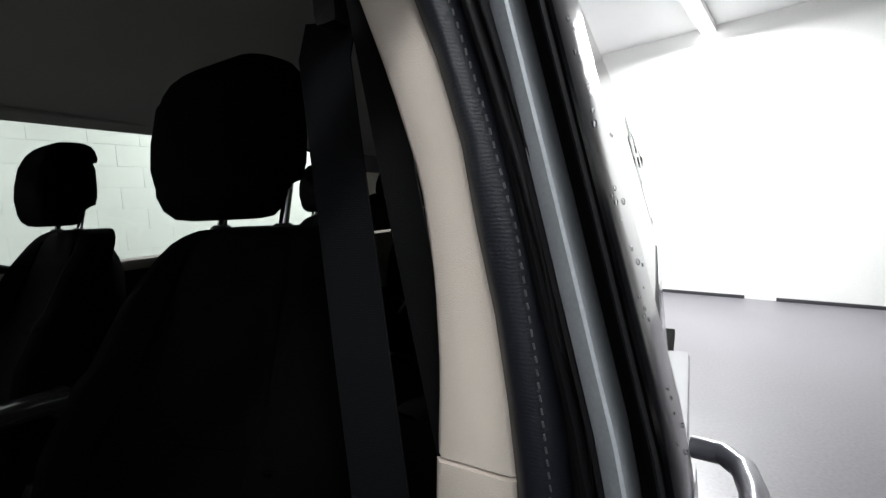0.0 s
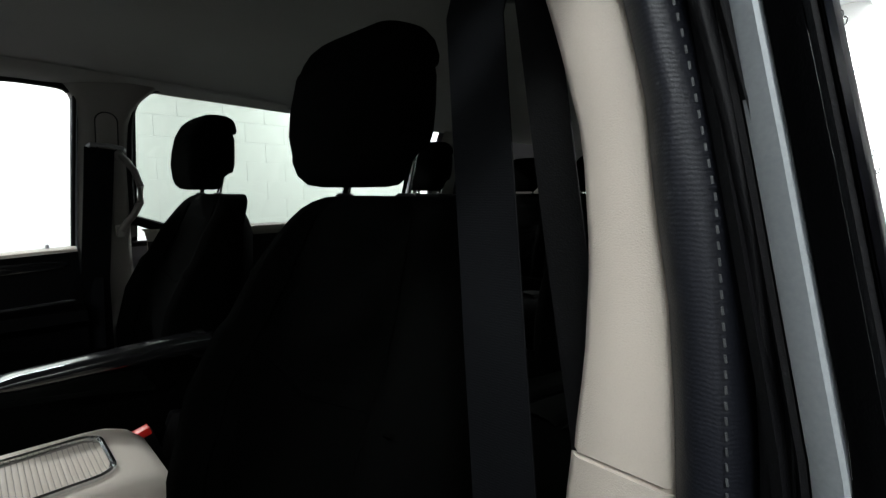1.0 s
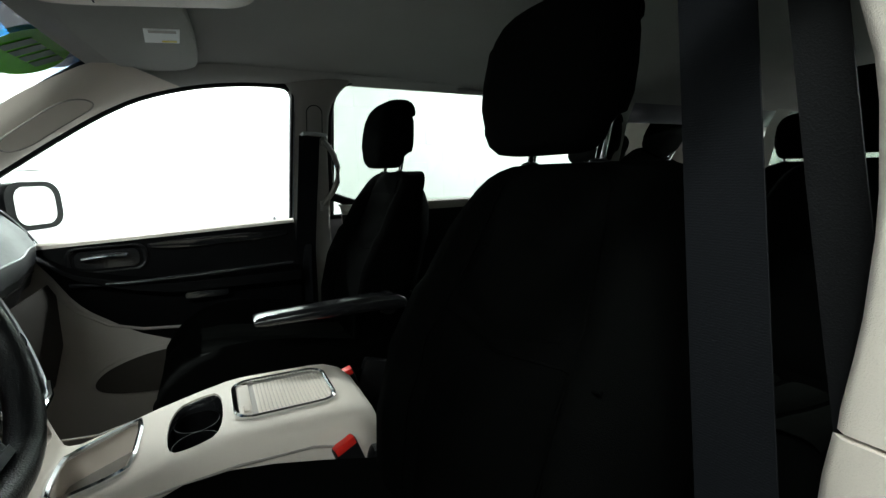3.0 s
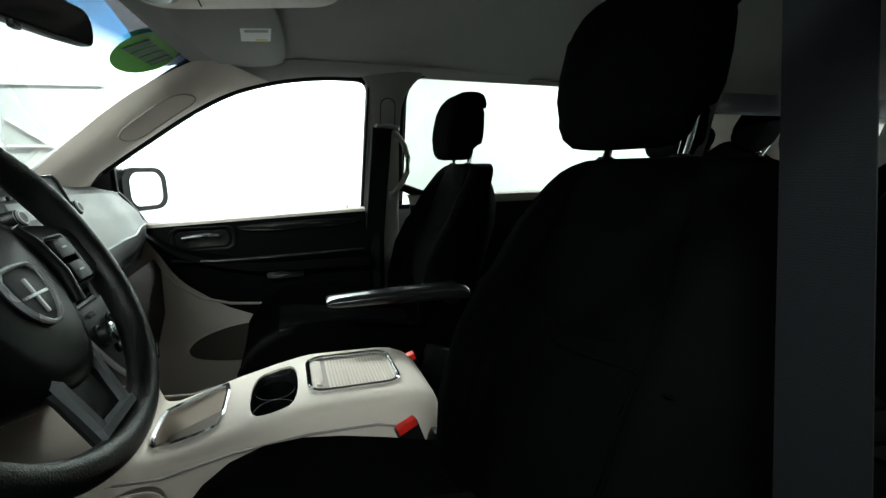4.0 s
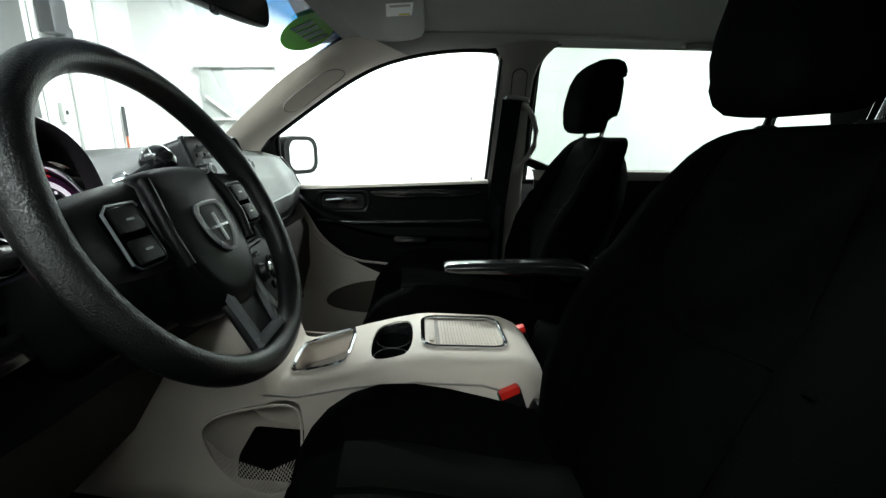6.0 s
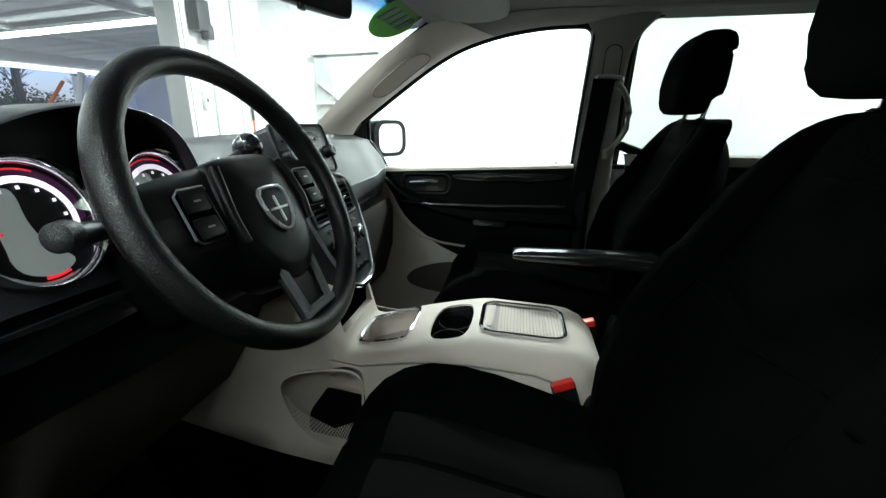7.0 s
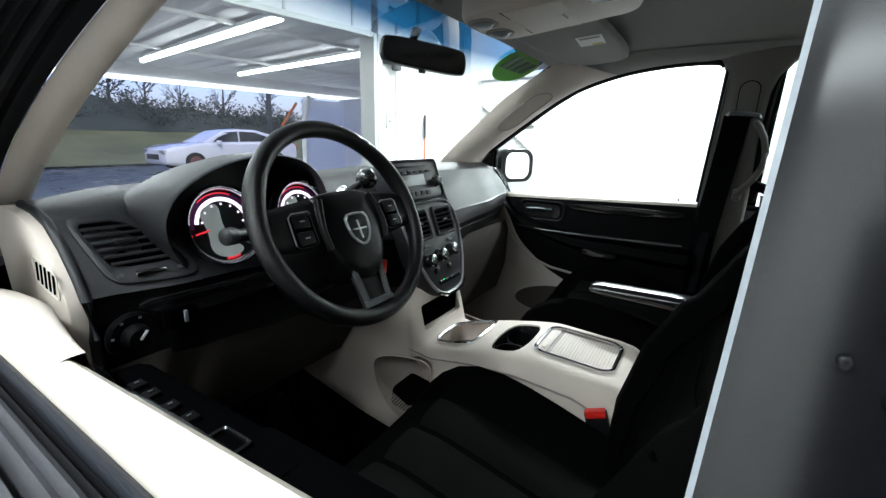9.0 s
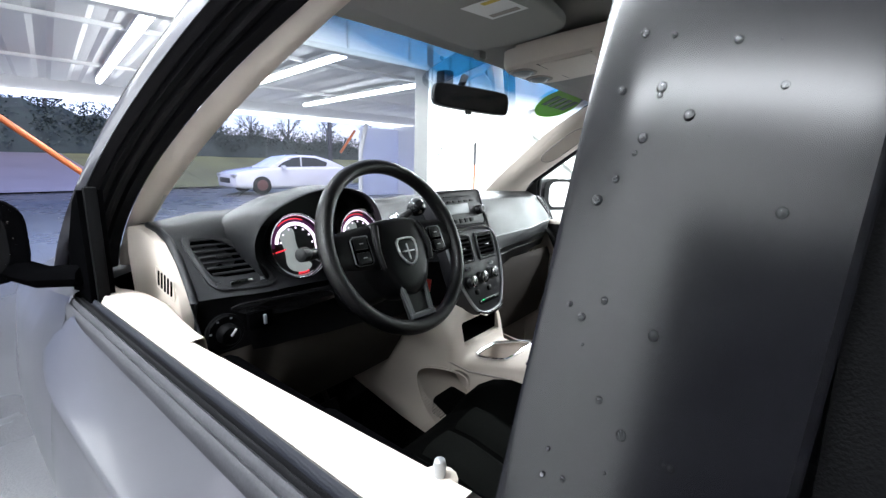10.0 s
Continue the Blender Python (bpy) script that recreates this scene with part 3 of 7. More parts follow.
# White sedan parked side-on across the yard.
def sedan(m):
    s = thing("parked_sedan", "white four-door sedan parked on the wet road", "car", at=m.translation)
    paint = material("white_sedan_paint", (0.72, 0.74, 0.78), 0.25, vary=0.03, coat=0.8)
    glassy = material("dark_car_glass", (0.02, 0.022, 0.025), 0.08, vary=0.05, spec=0.6)

    def section(x, w, z0, z1, r=0.12):
        return [m @ Vector((x, a * 1.0, (z0 + z1) / 2 + b)) for a, b in rrect(w, z1 - z0, r, 4)]
    body = [(-2.42, 1.3, 0.35, 0.62), (-2.36, 1.6, 0.26, 0.74), (-2.1, 1.74, 0.22, 0.84), (-1.2, 1.8, 0.2, 0.97), (-0.6, 1.82, 0.2, 1.0),
            (0.6, 1.82, 0.2, 1.02), (1.5, 1.8, 0.22, 1.03), (2.1, 1.72, 0.26, 1.0), (2.36, 1.6, 0.36, 0.93), (2.42, 1.3, 0.45, 0.8)]
    part("body", loft([section(*b) for b in body]), paint, s, "white painted body")
    cabin = [(-1.15, 1.5, 0.93, 0.99), (-0.45, 1.42, 0.95, 1.38), (0.1, 1.38, 0.95, 1.46), (0.75, 1.36, 0.95, 1.45), (1.35, 1.4, 0.96, 1.30), (1.95, 1.45, 0.97, 1.04)]
    part("roof", loft([section(*c, 0.1) for c in cabin]), paint, s)
    for y in (-1, 1):
        for xs in (((-0.85, 1.0), (-0.45, 1.33), (0.05, 1.38), (0.05, 1.02)), ((0.12, 1.02), (0.12, 1.38), (0.7, 1.36), (1.2, 1.2), (1.15, 1.04))):
            bm = slab(list(xs), lambda a, b, h: m @ Vector((a, y * (0.72 + h - 0.12 * (b - 1.0)), b)), 0.02)
            part("side_window", bm, glassy, s)
        for x in (-1.5, 1.42):
            w = part("wheel", lathe([(0, 0), (0.2, 0), (0.31, 0.01), (0.335, 0.04), (0.335, 0.18), (0.31, 0.2), (0, 0.2)],
                                    m @ Matrix.Translation((x, y * 0.80 - 0.1 * y, 0.335)) @ turn(90 if y < 0 else -90, 0, 0)), RUBBER, s)
            part("rim", lathe([(0, 0.205), (0.12, 0.21), (0.2, 0.2), (0.215, 0.195), (0.215, 0.17)], m @ Matrix.Translation((x, y * 0.70, 0.335)) @ turn(90 if y < 0 else -90, 0, 0)),
                 material("dark_red_rim", (0.16, 0.06, 0.06), 0.4, 0.5), w)
    for y in (-0.62, 0.62):
        part("headlight", box(m @ Vector((-2.33, y, 0.66)), (0.16, 0.36, 0.14), 0.04, m.to_3x3().to_4x4()), SATIN, s)
        part("tail_light", box(m @ Vector((2.36, y, 0.84)), (0.1, 0.36, 0.14), 0.03, m.to_3x3().to_4x4()), RED, s)
    part("grille", box(m @ Vector((-2.4, 0, 0.5)), (0.08, 0.9, 0.18), 0.02, m.to_3x3().to_4x4()), DIALBLACK, s)
    for y in (-0.98, 0.98):
        part("wing_mirror", box(m @ Vector((-0.75, y, 1.0)), (0.12, 0.18, 0.13), 0.03, m.to_3x3().to_4x4()), paint, s)


sedan(pose(9.58, 17.4, -0.11, 0, 0, -4) @ Matrix.Diagonal((1.12, 1.05, 1.06, 1)))

# ---- the van: shell, pillars, roof, glass ----
def outer(z):
    """Half width of the van's outer skin at a height, on the driver's side."""
    return linear([(0.3, 0.88), (0.45, 0.93), (0.7, 0.945), (0.95, 0.925), (1.09, 0.912), (1.15, 0.905), (1.29, 0.876), (1.573, 0.815), (1.66, 0.72)], z)


def taper(y):
    """How far the driver's side draws in towards the tail."""
    return 0.09 * max(0, (0.67 - y) / 1.37)


def glass_x(z):
    """Half width of the side glass on the passenger's side."""
    return 0.85 - 0.26 * (z - 1.13)


def sill_z(y):
    return 1.118 - 0.035 * (y - 0.8)


# upper edge of the front side windows: (y, z)
rough_top = [(0.762, 1.556), (0.775, 1.571), (0.90, 1.571), (1.05, 1.553), (1.2, 1.512), (1.32, 1.448), (1.44, 1.37), (1.54, 1.303), (1.60, 1.262)]
WINDOW_TOP = [tuple((1 - k / 4) * p + k / 4 * q for p, q in zip(rough_top[i], rough_top[i + 1])) for i in range(len(rough_top) - 1) for k in range(4)] + [rough_top[-1]]
for _ in range(3):
    WINDOW_TOP = [WINDOW_TOP[0]] + [tuple((a + 2 * b + c) / 4 for a, b, c in zip(WINDOW_TOP[i - 1], WINDOW_TOP[i], WINDOW_TOP[i + 1])) for i in range(1, len(WINDOW_TOP) - 1)] + [WINDOW_TOP[-1]]

solo("van_floor", box((0, -0.1, 0.33), (1.66, 4.4, 0.06), 0.01), CARPET, "black carpeted floor of the van", "floor", kind="structure")

# headliner, one shell that curves down to the sides
bm = bmesh.new()
rings = []
def liner(x, k):
    front = 1.265 + 0.085 * max(0, 1 - (x / 0.66) ** 2)
    y = -2.9 + (front + 2.9) * k
    return (x * (1 - max(0, taper(y) - 0.01) / 0.74), y, 1.665 - 0.05 * max(0, (y - 0.9) / 0.46) ** 2 - 0.07 * abs(x / 0.72) ** 3.2)


for k in spread(0, 1, 30):
    rings.append([liner(x, k) for x in spread(-0.74, 0.74, 25)])
loft(rings, closed=False, cap=False, bm=bm)
solo("headliner", bm, LINER, "grey woven cloth headliner under the van roof", "ceiling", kind="structure")

van = thing("minivan_body", "silver minivan body with dark window surrounds", "car body", at=(0, 0, 0))
bm = bmesh.new()
rings = []
for y in spread(-2.95, 1.42, 20):
    drop = 0.06 * max(0, (y - 0.8) / 0.62) ** 2
    rings.append([(x * (1 - taper(y) / 0.77), y, 1.735 - drop - 0.09 * abs(x / 0.76) ** 3) for x in spread(-0.77, 0.77, 25)])
loft(rings, closed=False, cap=False, bm=bm)
part("roof_skin", bm, SILVER, van)
# hood
bm = bmesh.new()
rings = []
for y in spread(1.78, 2.75, 10):
    rings.append([(x, y + 0.10 * (1 - (x / 0.8) ** 2), 1.135 - 0.16 * ((y - 1.78) / 0.97) ** 1.6 - 0.06 * abs(x / 0.8) ** 3) for x in spread(-0.84, 0.84, 21)])
loft(rings, closed=False, cap=False, bm=bm)
part("hood", bm, SILVER, van)
# front fenders
for s in (-1, 1):
    rings = []
    for y in spread(1.66, 2.75, 10):
        t = (y - 1.66) / 1.09
        rings.append([(s * x, y, z) for x, z in ((0.80 - 0.1 * t * t, 1.13 - 0.16 * t), (0.87 - 0.1 * t * t, 1.09 - 0.16 * t), (0.905 - 0.09 * t * t, 0.98 - 0.1 * t), (0.925 - 0.08 * t * t, 0.7), (0.88 - 0.06 * t, 0.35))])
    part("fender", loft(rings, closed=False, cap=False), SILVER, van)
# body rear of the sliding doors, tailgate
for s in (-1, 1):
    rings = [[(s * (outer(z) - taper(y)), y, z) for z in (0.35, 0.6, 0.95, 1.12, 1.3, 1.5, 1.6, 1.66)] for y in (-0.72, -1.0)]
    part("rear_pillar", loft(rings, closed=False, cap=False), SILVER, van)
    rings = [[(s * (outer(z) - taper(y)), y, z) for z in (0.35, 0.6, 0.95, 1.12)] for y in (-1.0, -1.8, -2.9)]
    part("rear_quarter", loft(rings, closed=False, cap=False), SILVER, van)
    rings = [[(s * (outer(z) - taper(y)), y, z) for z in (1.5, 1.6, 1.66, 1.70)] for y in (-1.0, -1.8, -2.9)]
    part("roof_rail", loft(rings, closed=False, cap=False), SILVER, van)
    rings = [[(s * (outer(z) - taper(y) - 0.05), y, z) for z in (0.35, 0.7, 1.0, 1.14)] for y in (-0.74, -1.8, -2.85)]
    part("rear_side_trim", loft(rings, closed=False, cap=False), BEIGE_DARK, van, "grey-beige side trim")
    rings = [[(s * (outer(z) - taper(y) - 0.06), y, z) for z in (1.12, 1.3, 1.5, 1.6)] for y in (-0.70, -0.86)]
    part("pillar_trim", loft(rings, closed=False, cap=False), LINER, van, "light grey pillar trim")
    rings = [[(s * (outer(z) - taper(y) - 0.06), y, z) for z in (1.12, 1.3, 1.5, 1.6)] for y in (-2.05, -2.2)]
    part("pillar_trim", loft(rings, closed=False, cap=False), LINER, van, "light grey pillar trim")
    rings = [[(s * (outer(z) - taper(y) - 0.02), y, z) for z in (1.12, 1.3, 1.5)] for y in (-0.9, -1.9, -2.9)]
    q = part("quarter_glass", loft(rings, closed=False, cap=False), PRIVACY, van)
    q.visible_shadow = False
part("tailgate", box((0, -2.95, 0.74), (1.76 - 2 * taper(-2.95), 0.06, 0.78), 0.02), BEIGE_DARK, van)
part("tailgate_frame", box((0, -2.9, 1.6), (1.5 - 2 * taper(-2.9), 0.06, 0.12), 0.02), LINER, van)
for s in (-1, 1):
    part("tailgate_pillar", box((s * 0.535, -2.92, 1.35), (0.08, 0.06, 0.5), 0.02), LINER, van)
t = part("tailgate_glass", box((0, -2.93, 1.33), (1.10, 0.006, 0.46), 0), PRIVACY, van)
t.visible_shadow = False
part("firewall", box((0, 2.0, 0.72), (1.6, 0.04, 0.78), 0.01), CARPET, van)
for s in (-1, 1):
    part("rocker", box((s * 0.86, 0.0, 0.33), (0.12, 3.4, 0.16), 0.03), SILVER, van)
    part("kick_panel", box((s * 0.79, 1.78, 0.7), (0.04, 0.42, 0.74), 0.015), BEIGE_DARK, van, "grey-beige kick panel")

# windscreen
def screen(s, v):
    b = 1 - s * s
    lo = Vector((0.025 + 0.75 * s, 1.70 + 0.20 * b, 1.195 - 0.03 * b))
    hi = Vector((0.025 + 0.625 * s, 1.275 + 0.075 * b, 1.58 + 0.04 * b))
    p = lo.lerp(hi, v)
    return p + Vector((0, 0.03, 0.03)) * math.sin(math.pi * v)


glass = thing("windscreen", "clear windscreen with a blue shade band", "windscreen", at=(0, 1.5, 1.2))
w = part("glass", loft([[screen(s, v) for s in spread(-1, 1, 25)] for v in spread(-0.12, 1.06, 15)], closed=False, cap=False), WSCREEN, glass)
w.visible_shadow = False
for s, inset in ((-1, 1.0), (1, 0.992)):
    part("edge_seal", tube([screen(s * inset, v) - Vector((0, 0.006, 0.004) if s > 0 else (0.006, -0.004, -0.002)) for v in spread(0 if s > 0 else 0.3, 1, 14)], 0.008 if s > 0 else 0.005, 6), RUBBER, glass)
part("lower_seal", tube([screen(s, 0.0) for s in spread(-1, 1, 24)], 0.012, 6), RUBBER, glass)
part("header_seal", tube([screen(s, 1.02) for s in spread(-1, 1, 24)], 0.01, 6), RUBBER, glass)

st = thing("windscreen_sticker", "oval lime green sticker inside the windscreen", "sticker", at=screen(0.62, 0.9))
def on_screen(cs, cv, du, dv, lift):
    return screen(cs + du, cv + dv) - Vector((0, 0.75, 0.66)).normalized() * lift
bm = bmesh.new()
rings = [[on_screen(0.735, 0.90, 0.145 * k * math.cos(a), 0.125 * k * math.sin(a), 0.006) for a in spread(0, 6.2832 * 31 / 32, 32)] for k in (0.05, 0.5, 1.0)]
part("disc", loft(rings), STICKER, st)
for k in range(4):
    c = -0.07 + 0.047 * k
    bm = slab([(c - 0.017, -0.035), (c + 0.017, -0.035), (c + 0.017, 0.035), (c - 0.017, 0.035)], lambda a, b, h: on_screen(0.738, 0.905, a * 1.15 + 0.5 * b, b * 1.25, 0.008 + h), 0.001)
    part("bar", bm, STICKER_INK, st)

# A-pillars: trim inside, black seal and silver skin outside
for s, side_name in ((-1, "driver"), (1, "passenger")):
    pil = thing("a_pillar", "beige windscreen pillar trim with a moulded recess", "pillar", "windscreen pillars", at=(s * 0.76, 1.6, 1.2))
    def pt(v):
        return screen(s * 1.0, v)
    rings = []
    if s > 0:
        # wide smooth trim between the glass and the side window
        for v in spread(0, 1.12, 22):
            a = screen(linear([(0, 0.80), (0.1, 0.785), (0.25, 0.825), (0.4, 0.865), (0.55, 0.885), (0.7, 0.895), (0.85, 0.91), (1.0, 0.93), (1.12, 0.95)], v), min(v, 1.02)) + Vector((0, -0.010 - 0.5 * max(0, v - 1.0), -0.010))
            wy = linear([(0, 1.665), (0.12, 1.625), (0.3, 1.53), (0.5, 1.42), (0.7, 1.31), (1.0, 1.16), (1.12, 1.08)], v)
            wz = linear(WINDOW_TOP + [(1.625, 1.235), (1.665, 1.17)], wy)
            b = Vector((glass_x(wz) - 0.016, wy, wz + 0.004))
            bulge = Vector((-0.45, -0.72, -0.42)) * linear([(0, 0.030), (0.3, 0.034), (0.8, 0.028), (1.12, 0.012)], v)
            rings.append([a.lerp(b, q) + bulge * (1 - abs(2 * q - 1) ** 2.6) for q in spread(0, 1, 11)])
        part("trim", loft(rings, closed=False, cap=False), BEIGE, pil, angle=80)
        mid = lambda v, q: (lambda i: rings[i][int(q * 10)])(min(21, int(v / 1.12 * 21)))
        lift = Vector((-0.45, -0.72, -0.42)) * 0.0015
        oval = [[mid(v, max(0.0, min(1.0, 0.5 + w * side))) + lift for v, w in ((0.44, 0.10), (0.50, 0.2), (0.58, 0.2), (0.68, 0.2), (0.76, 0.2), (0.82, 0.10))] for side in (-1, 1)]
        ring = oval[0] + oval[1][::-1]
        part("recess", loft([[tuple(p) for p in smooth_poly([tuple(q) for q in ring], 2)], [tuple(Vector(p) + lift) for p in smooth_poly([tuple(q) for q in ring], 2)]]), BEIGE, pil, "shallow oval recess in the trim")
        part("recess_edge", tube([Vector(p) + lift for p in smooth_poly([tuple(q) for q in ring], 2)] + [Vector(smooth_poly([tuple(q) for q in ring], 2)[0]) + lift], 0.0022, 6), BEIGE_DARK, pil, "soft edge of the recess")
    if s < 0:
        # driver's side, from the glass outwards: tan trim, ridged black door frame, silver skin
        zk = (1.2, 1.3, 1.4, 1.5, 1.58)
        def line(xk, yk):
            fx, fy = np.polyfit(zk, xk, 2), np.polyfit(zk, yk, 2)
            return lambda z: Vector((float(np.polyval(fx, z)), float(np.polyval(fy, z)), z))
        inner = line((-0.700, -0.697, -0.669, -0.630, -0.600), (1.743, 1.604, 1.456, 1.304, 1.159))
        joint = line((-0.745, -0.737, -0.713, -0.675, -0.632), (1.759, 1.627, 1.489, 1.345, 1.199))
        rim = line((-0.837, -0.823, -0.801, -0.769, -0.729), (1.746, 1.625, 1.501, 1.373, 1.243))
        edge = line((-0.852, -0.829, -0.805, -0.773, -0.733), (1.751, 1.651, 1.549, 1.442, 1.332))
        rows, band, skin_rows = [], [], []
        ridges = [(0.0, 0.012), (0.015, 0.0), (0.04, -0.004), (0.18, -0.006), (0.26, -0.005), (0.29, 0.006), (0.32, 0.008), (0.35, -0.004), (0.45, -0.008), (0.52, -0.006), (0.55, 0.005), (0.60, 0.006), (0.62, -0.002), (0.72, -0.004), (0.75, 0.005), (0.80, 0.004), (0.83, -0.002), (0.95, 0.0), (1.0, 0.004)]
        for z in spread(1.09, 1.66, 30):
            a, b, c, e = inner(z), joint(z), rim(z), edge(z)
            rows.append([a + Vector((0.02, 0.09, 0.01)), a + Vector((0.003, 0.012, 0.002))] + [a.lerp(b, q) + Vector((-0.05, -0.75, -0.35)) * 0.010 * math.sin(math.pi * q) for q in spread(0, 1, 9)])
            band.append([b.lerp(c, q) + Vector((0, h, h * 0.5)) for q, h in ridges] + [c + Vector((0.01, 0.05, 0.03)), b + Vector((0.01, 0.05, 0.03))])
            skin_rows.append([c + Vector((0.004, 0.006, 0.003)), c + Vector((-0.002, -0.002, 0.0)), c.lerp(e, 0.35) + Vector((-0.006, 0, 0)), c.lerp(e, 0.75) + Vector((-0.006, 0, 0)), e, e + Vector((0.03, 0.06, 0.03))])
        part("trim", loft(rows, closed=False, cap=False), BEIGE, pil, angle=80)
        part("door_seal", loft(band), RUBBER, pil, "ridged black door frame and seal", angle=35)
        part("skin", loft(skin_rows, closed=False, cap=False), SILVER, pil, "silver painted outer skin", angle=60)
    else:
        rings = []
        for v in spread(-0.12, 1.1, 16):
            p = pt(v)
            rings.append([p + Vector((0.012, 0.02, 0.012)), p + Vector((0.055, 0.012, 0.012)), p + Vector((0.085, -0.03, -0.015)), p + Vector((0.09, -0.05, -0.03)), p + Vector((0.05, -0.03, -0.02))])
        part("skin", loft(rings), SILVER, pil, "silver painted outer skin", angle=50)

# cross member between windscreen and headliner
bm = loft([[screen(s, v) - Vector((0, d, 0.014 - d * 0.06)) for s in spread(-0.98, 0.98, 21)] for v, d in ((1.0, 0.0), (1.01, 0.012), (1.015, 0.03), (1.02, 0.06), (1.025, 0.10))], closed=False, cap=False)
solo("header_trim", bm, LINER, "grey cloth trim above the windscreen", "trim", kind="structure")
rings = []
for y in spread(-0.70, 1.27, 40):
    zt = linear(WINDOW_TOP, y) if y > 0.775 else linear([(0.60, 1.605), (0.68, 1.592), (0.775, 1.573)], y)
    b = Vector((glass_x(zt) - 0.016, y, zt + 0.004))
    a = Vector((0.655, y, 1.661 - 0.05 * max(0, (y - 0.9) / 0.46) ** 2 - 0.07 * (0.655 / 0.72) ** 3.2))
    rings.append([a.lerp(b, q) + Vector((-0.3, 0, -0.7)) * 0.012 * math.sin(math.pi * q) for q in spread(0, 1, 8)])
solo("trim", loft(rings, closed=False, cap=False), LINER, "cloth roof rail above the side window", "trim", kind="structure", angle=80)
for s in (-1,):
    rings = [[(s * (0.72 - 0.035 * k), y, linear(WINDOW_TOP, y) + 0.012 + 0.02 * k) for k in range(4)] for y in spread(0.70, 1.02, 8)]
    solo("trim", loft(rings, closed=False, cap=False), LINER, "cloth roof rail above the side window", "trim", kind="structure")


# B-pillars
def b_pillar(s):
    b = thing("b_pillar", "light beige door pillar trim with a seam", "pillar", "door pillars", at=(s * 0.78, 0.68, 1.0))
    left = [(0.4, 0.74), (1.07, 0.749), (1.17, 0.757), (1.24, 0.757), (1.315, 0.749), (1.387, 0.727), (1.436, 0.709), (1.5, 0.685), (1.62, 0.64)]
    right = [(0.4, 0.82), (1.10, 0.820), (1.2, 0.812), (1.28, 0.797), (1.36, 0.785), (1.435, 0.757), (1.5, 0.735), (1.62, 0.695)]
    def strip(name, z0, z1, fl, fr, yf, yb, mat, label="", bev=0.006, n=22):
        rings = []
        for z in spread(z0, z1, n):
            l, r = fl(z), fr(z)
            rings.append([(s * l, yb, z), (s * l, yf - bev, z), (s * (l + bev), yf, z), (s * (r - bev), yf, z), (s * r, yf - bev, z), (s * r, yb, z)])
        return part(name, loft(rings), mat, b, label, angle=50)
    back = 0.60 if s < 0 else 0.635
    out = 0.0 if s < 0 else 0.03
    L, R = (lambda z: linear(left, z) + out), (lambda z: linear(right, z) + 0.5 * out)
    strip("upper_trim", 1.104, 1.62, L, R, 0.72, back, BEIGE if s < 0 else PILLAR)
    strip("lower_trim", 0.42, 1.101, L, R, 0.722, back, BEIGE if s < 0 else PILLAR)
    S = lambda z: linear([(0.4, 0.87), (1.117, 0.858), (1.2, 0.848), (1.28, 0.835), (1.348, 0.816), (1.417, 0.795), (1.5, 0.77), (1.62, 0.73)], z)
    strip("seal_flap", 0.42, 1.62, lambda z: R(z) + 0.001, S, 0.738, 0.62, VINYL, "grained dark seal flap", 0.012)
    stitches = bmesh.new()
    for z in spread(1.02, 1.5, 60):
        box((s * (S(z) - 0.002 - 0.009 * min(1, max(0, (1.36 - z) / 0.25))), 0.7384, z), (0.0011, 0.0012, 0.0040), 0, turn(0, -s * 12, 0), bm=stitches)
    part("seal_ridge", stitches, SPOKE, b, "pale pinched ridge of the seal")
    strip("seal_lip", 0.42, 1.60, lambda z: S(z) + 0.004, lambda z: S(z) + 0.013, 0.740, 0.66, RUBBER, bev=0.004)
    strip("seal_lip", 0.42, 1.60, lambda z: S(z) + 0.015, lambda z: S(z) + 0.020, 0.742, 0.66, RUBBER, bev=0.003)
    return b


b_pillar(-1)

def passenger_pillar():
    b = thing("b_pillar", "door pillar trim, shade put into its grey, with a belt slot", "pillar", "door pillars", at=(0.8, 0.69, 1.0))
    face = lambda z: glass_x(max(z, 1.1)) - 0.03
    rings = []
    for z in spread(0.45, 1.602, 30):
        gx = face(z) + 0.03
        fl = 0.05 * max(0, (z - 1.49) / 0.11) ** 2
        yf = linear([(0.45, 0.80), (1.07, 0.774), (1.21, 0.767), (1.47, 0.752), (1.6, 0.744)], z) + fl
        yr = linear([(0.45, 0.625), (1.144, 0.628), (1.363, 0.636), (1.5, 0.628), (1.6, 0.60)], z) - fl
        rings.append([(gx + 0.02, yf, z), (gx - 0.012, yf - 0.002, z), (gx - 0.024, yf - 0.012, z), (gx - 0.030, yf - 0.03, z), (gx - 0.031, (yf + yr) / 2, z), (gx - 0.026, yr + 0.016, z), (gx - 0.012, yr + 0.003, z), (gx + 0.02, yr, z)])
    # the pillar's shade sits in the trim colour
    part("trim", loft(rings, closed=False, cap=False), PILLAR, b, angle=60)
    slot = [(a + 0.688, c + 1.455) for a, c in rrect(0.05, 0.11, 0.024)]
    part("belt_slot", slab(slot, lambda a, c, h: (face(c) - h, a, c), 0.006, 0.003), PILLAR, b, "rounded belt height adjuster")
    part("slot_groove", frame_ring([((a - 0.688) * 1.12 + 0.688, (c - 1.455) * 1.06 + 1.455) for a, c in slot], lambda a, c, h: (face(c) - 0.0005 - h, a, c), 0.004, 0.002), RUBBER, b)
    part("seal_edge", tube([(face(z) + 0.018, linear([(1.07, 0.780), (1.21, 0.773), (1.47, 0.758), (1.575, 0.752)], z), z) for z in spread(0.6, 1.575, 14)], 0.006, 8), RUBBER, b, "black door seal")


passenger_pillar()

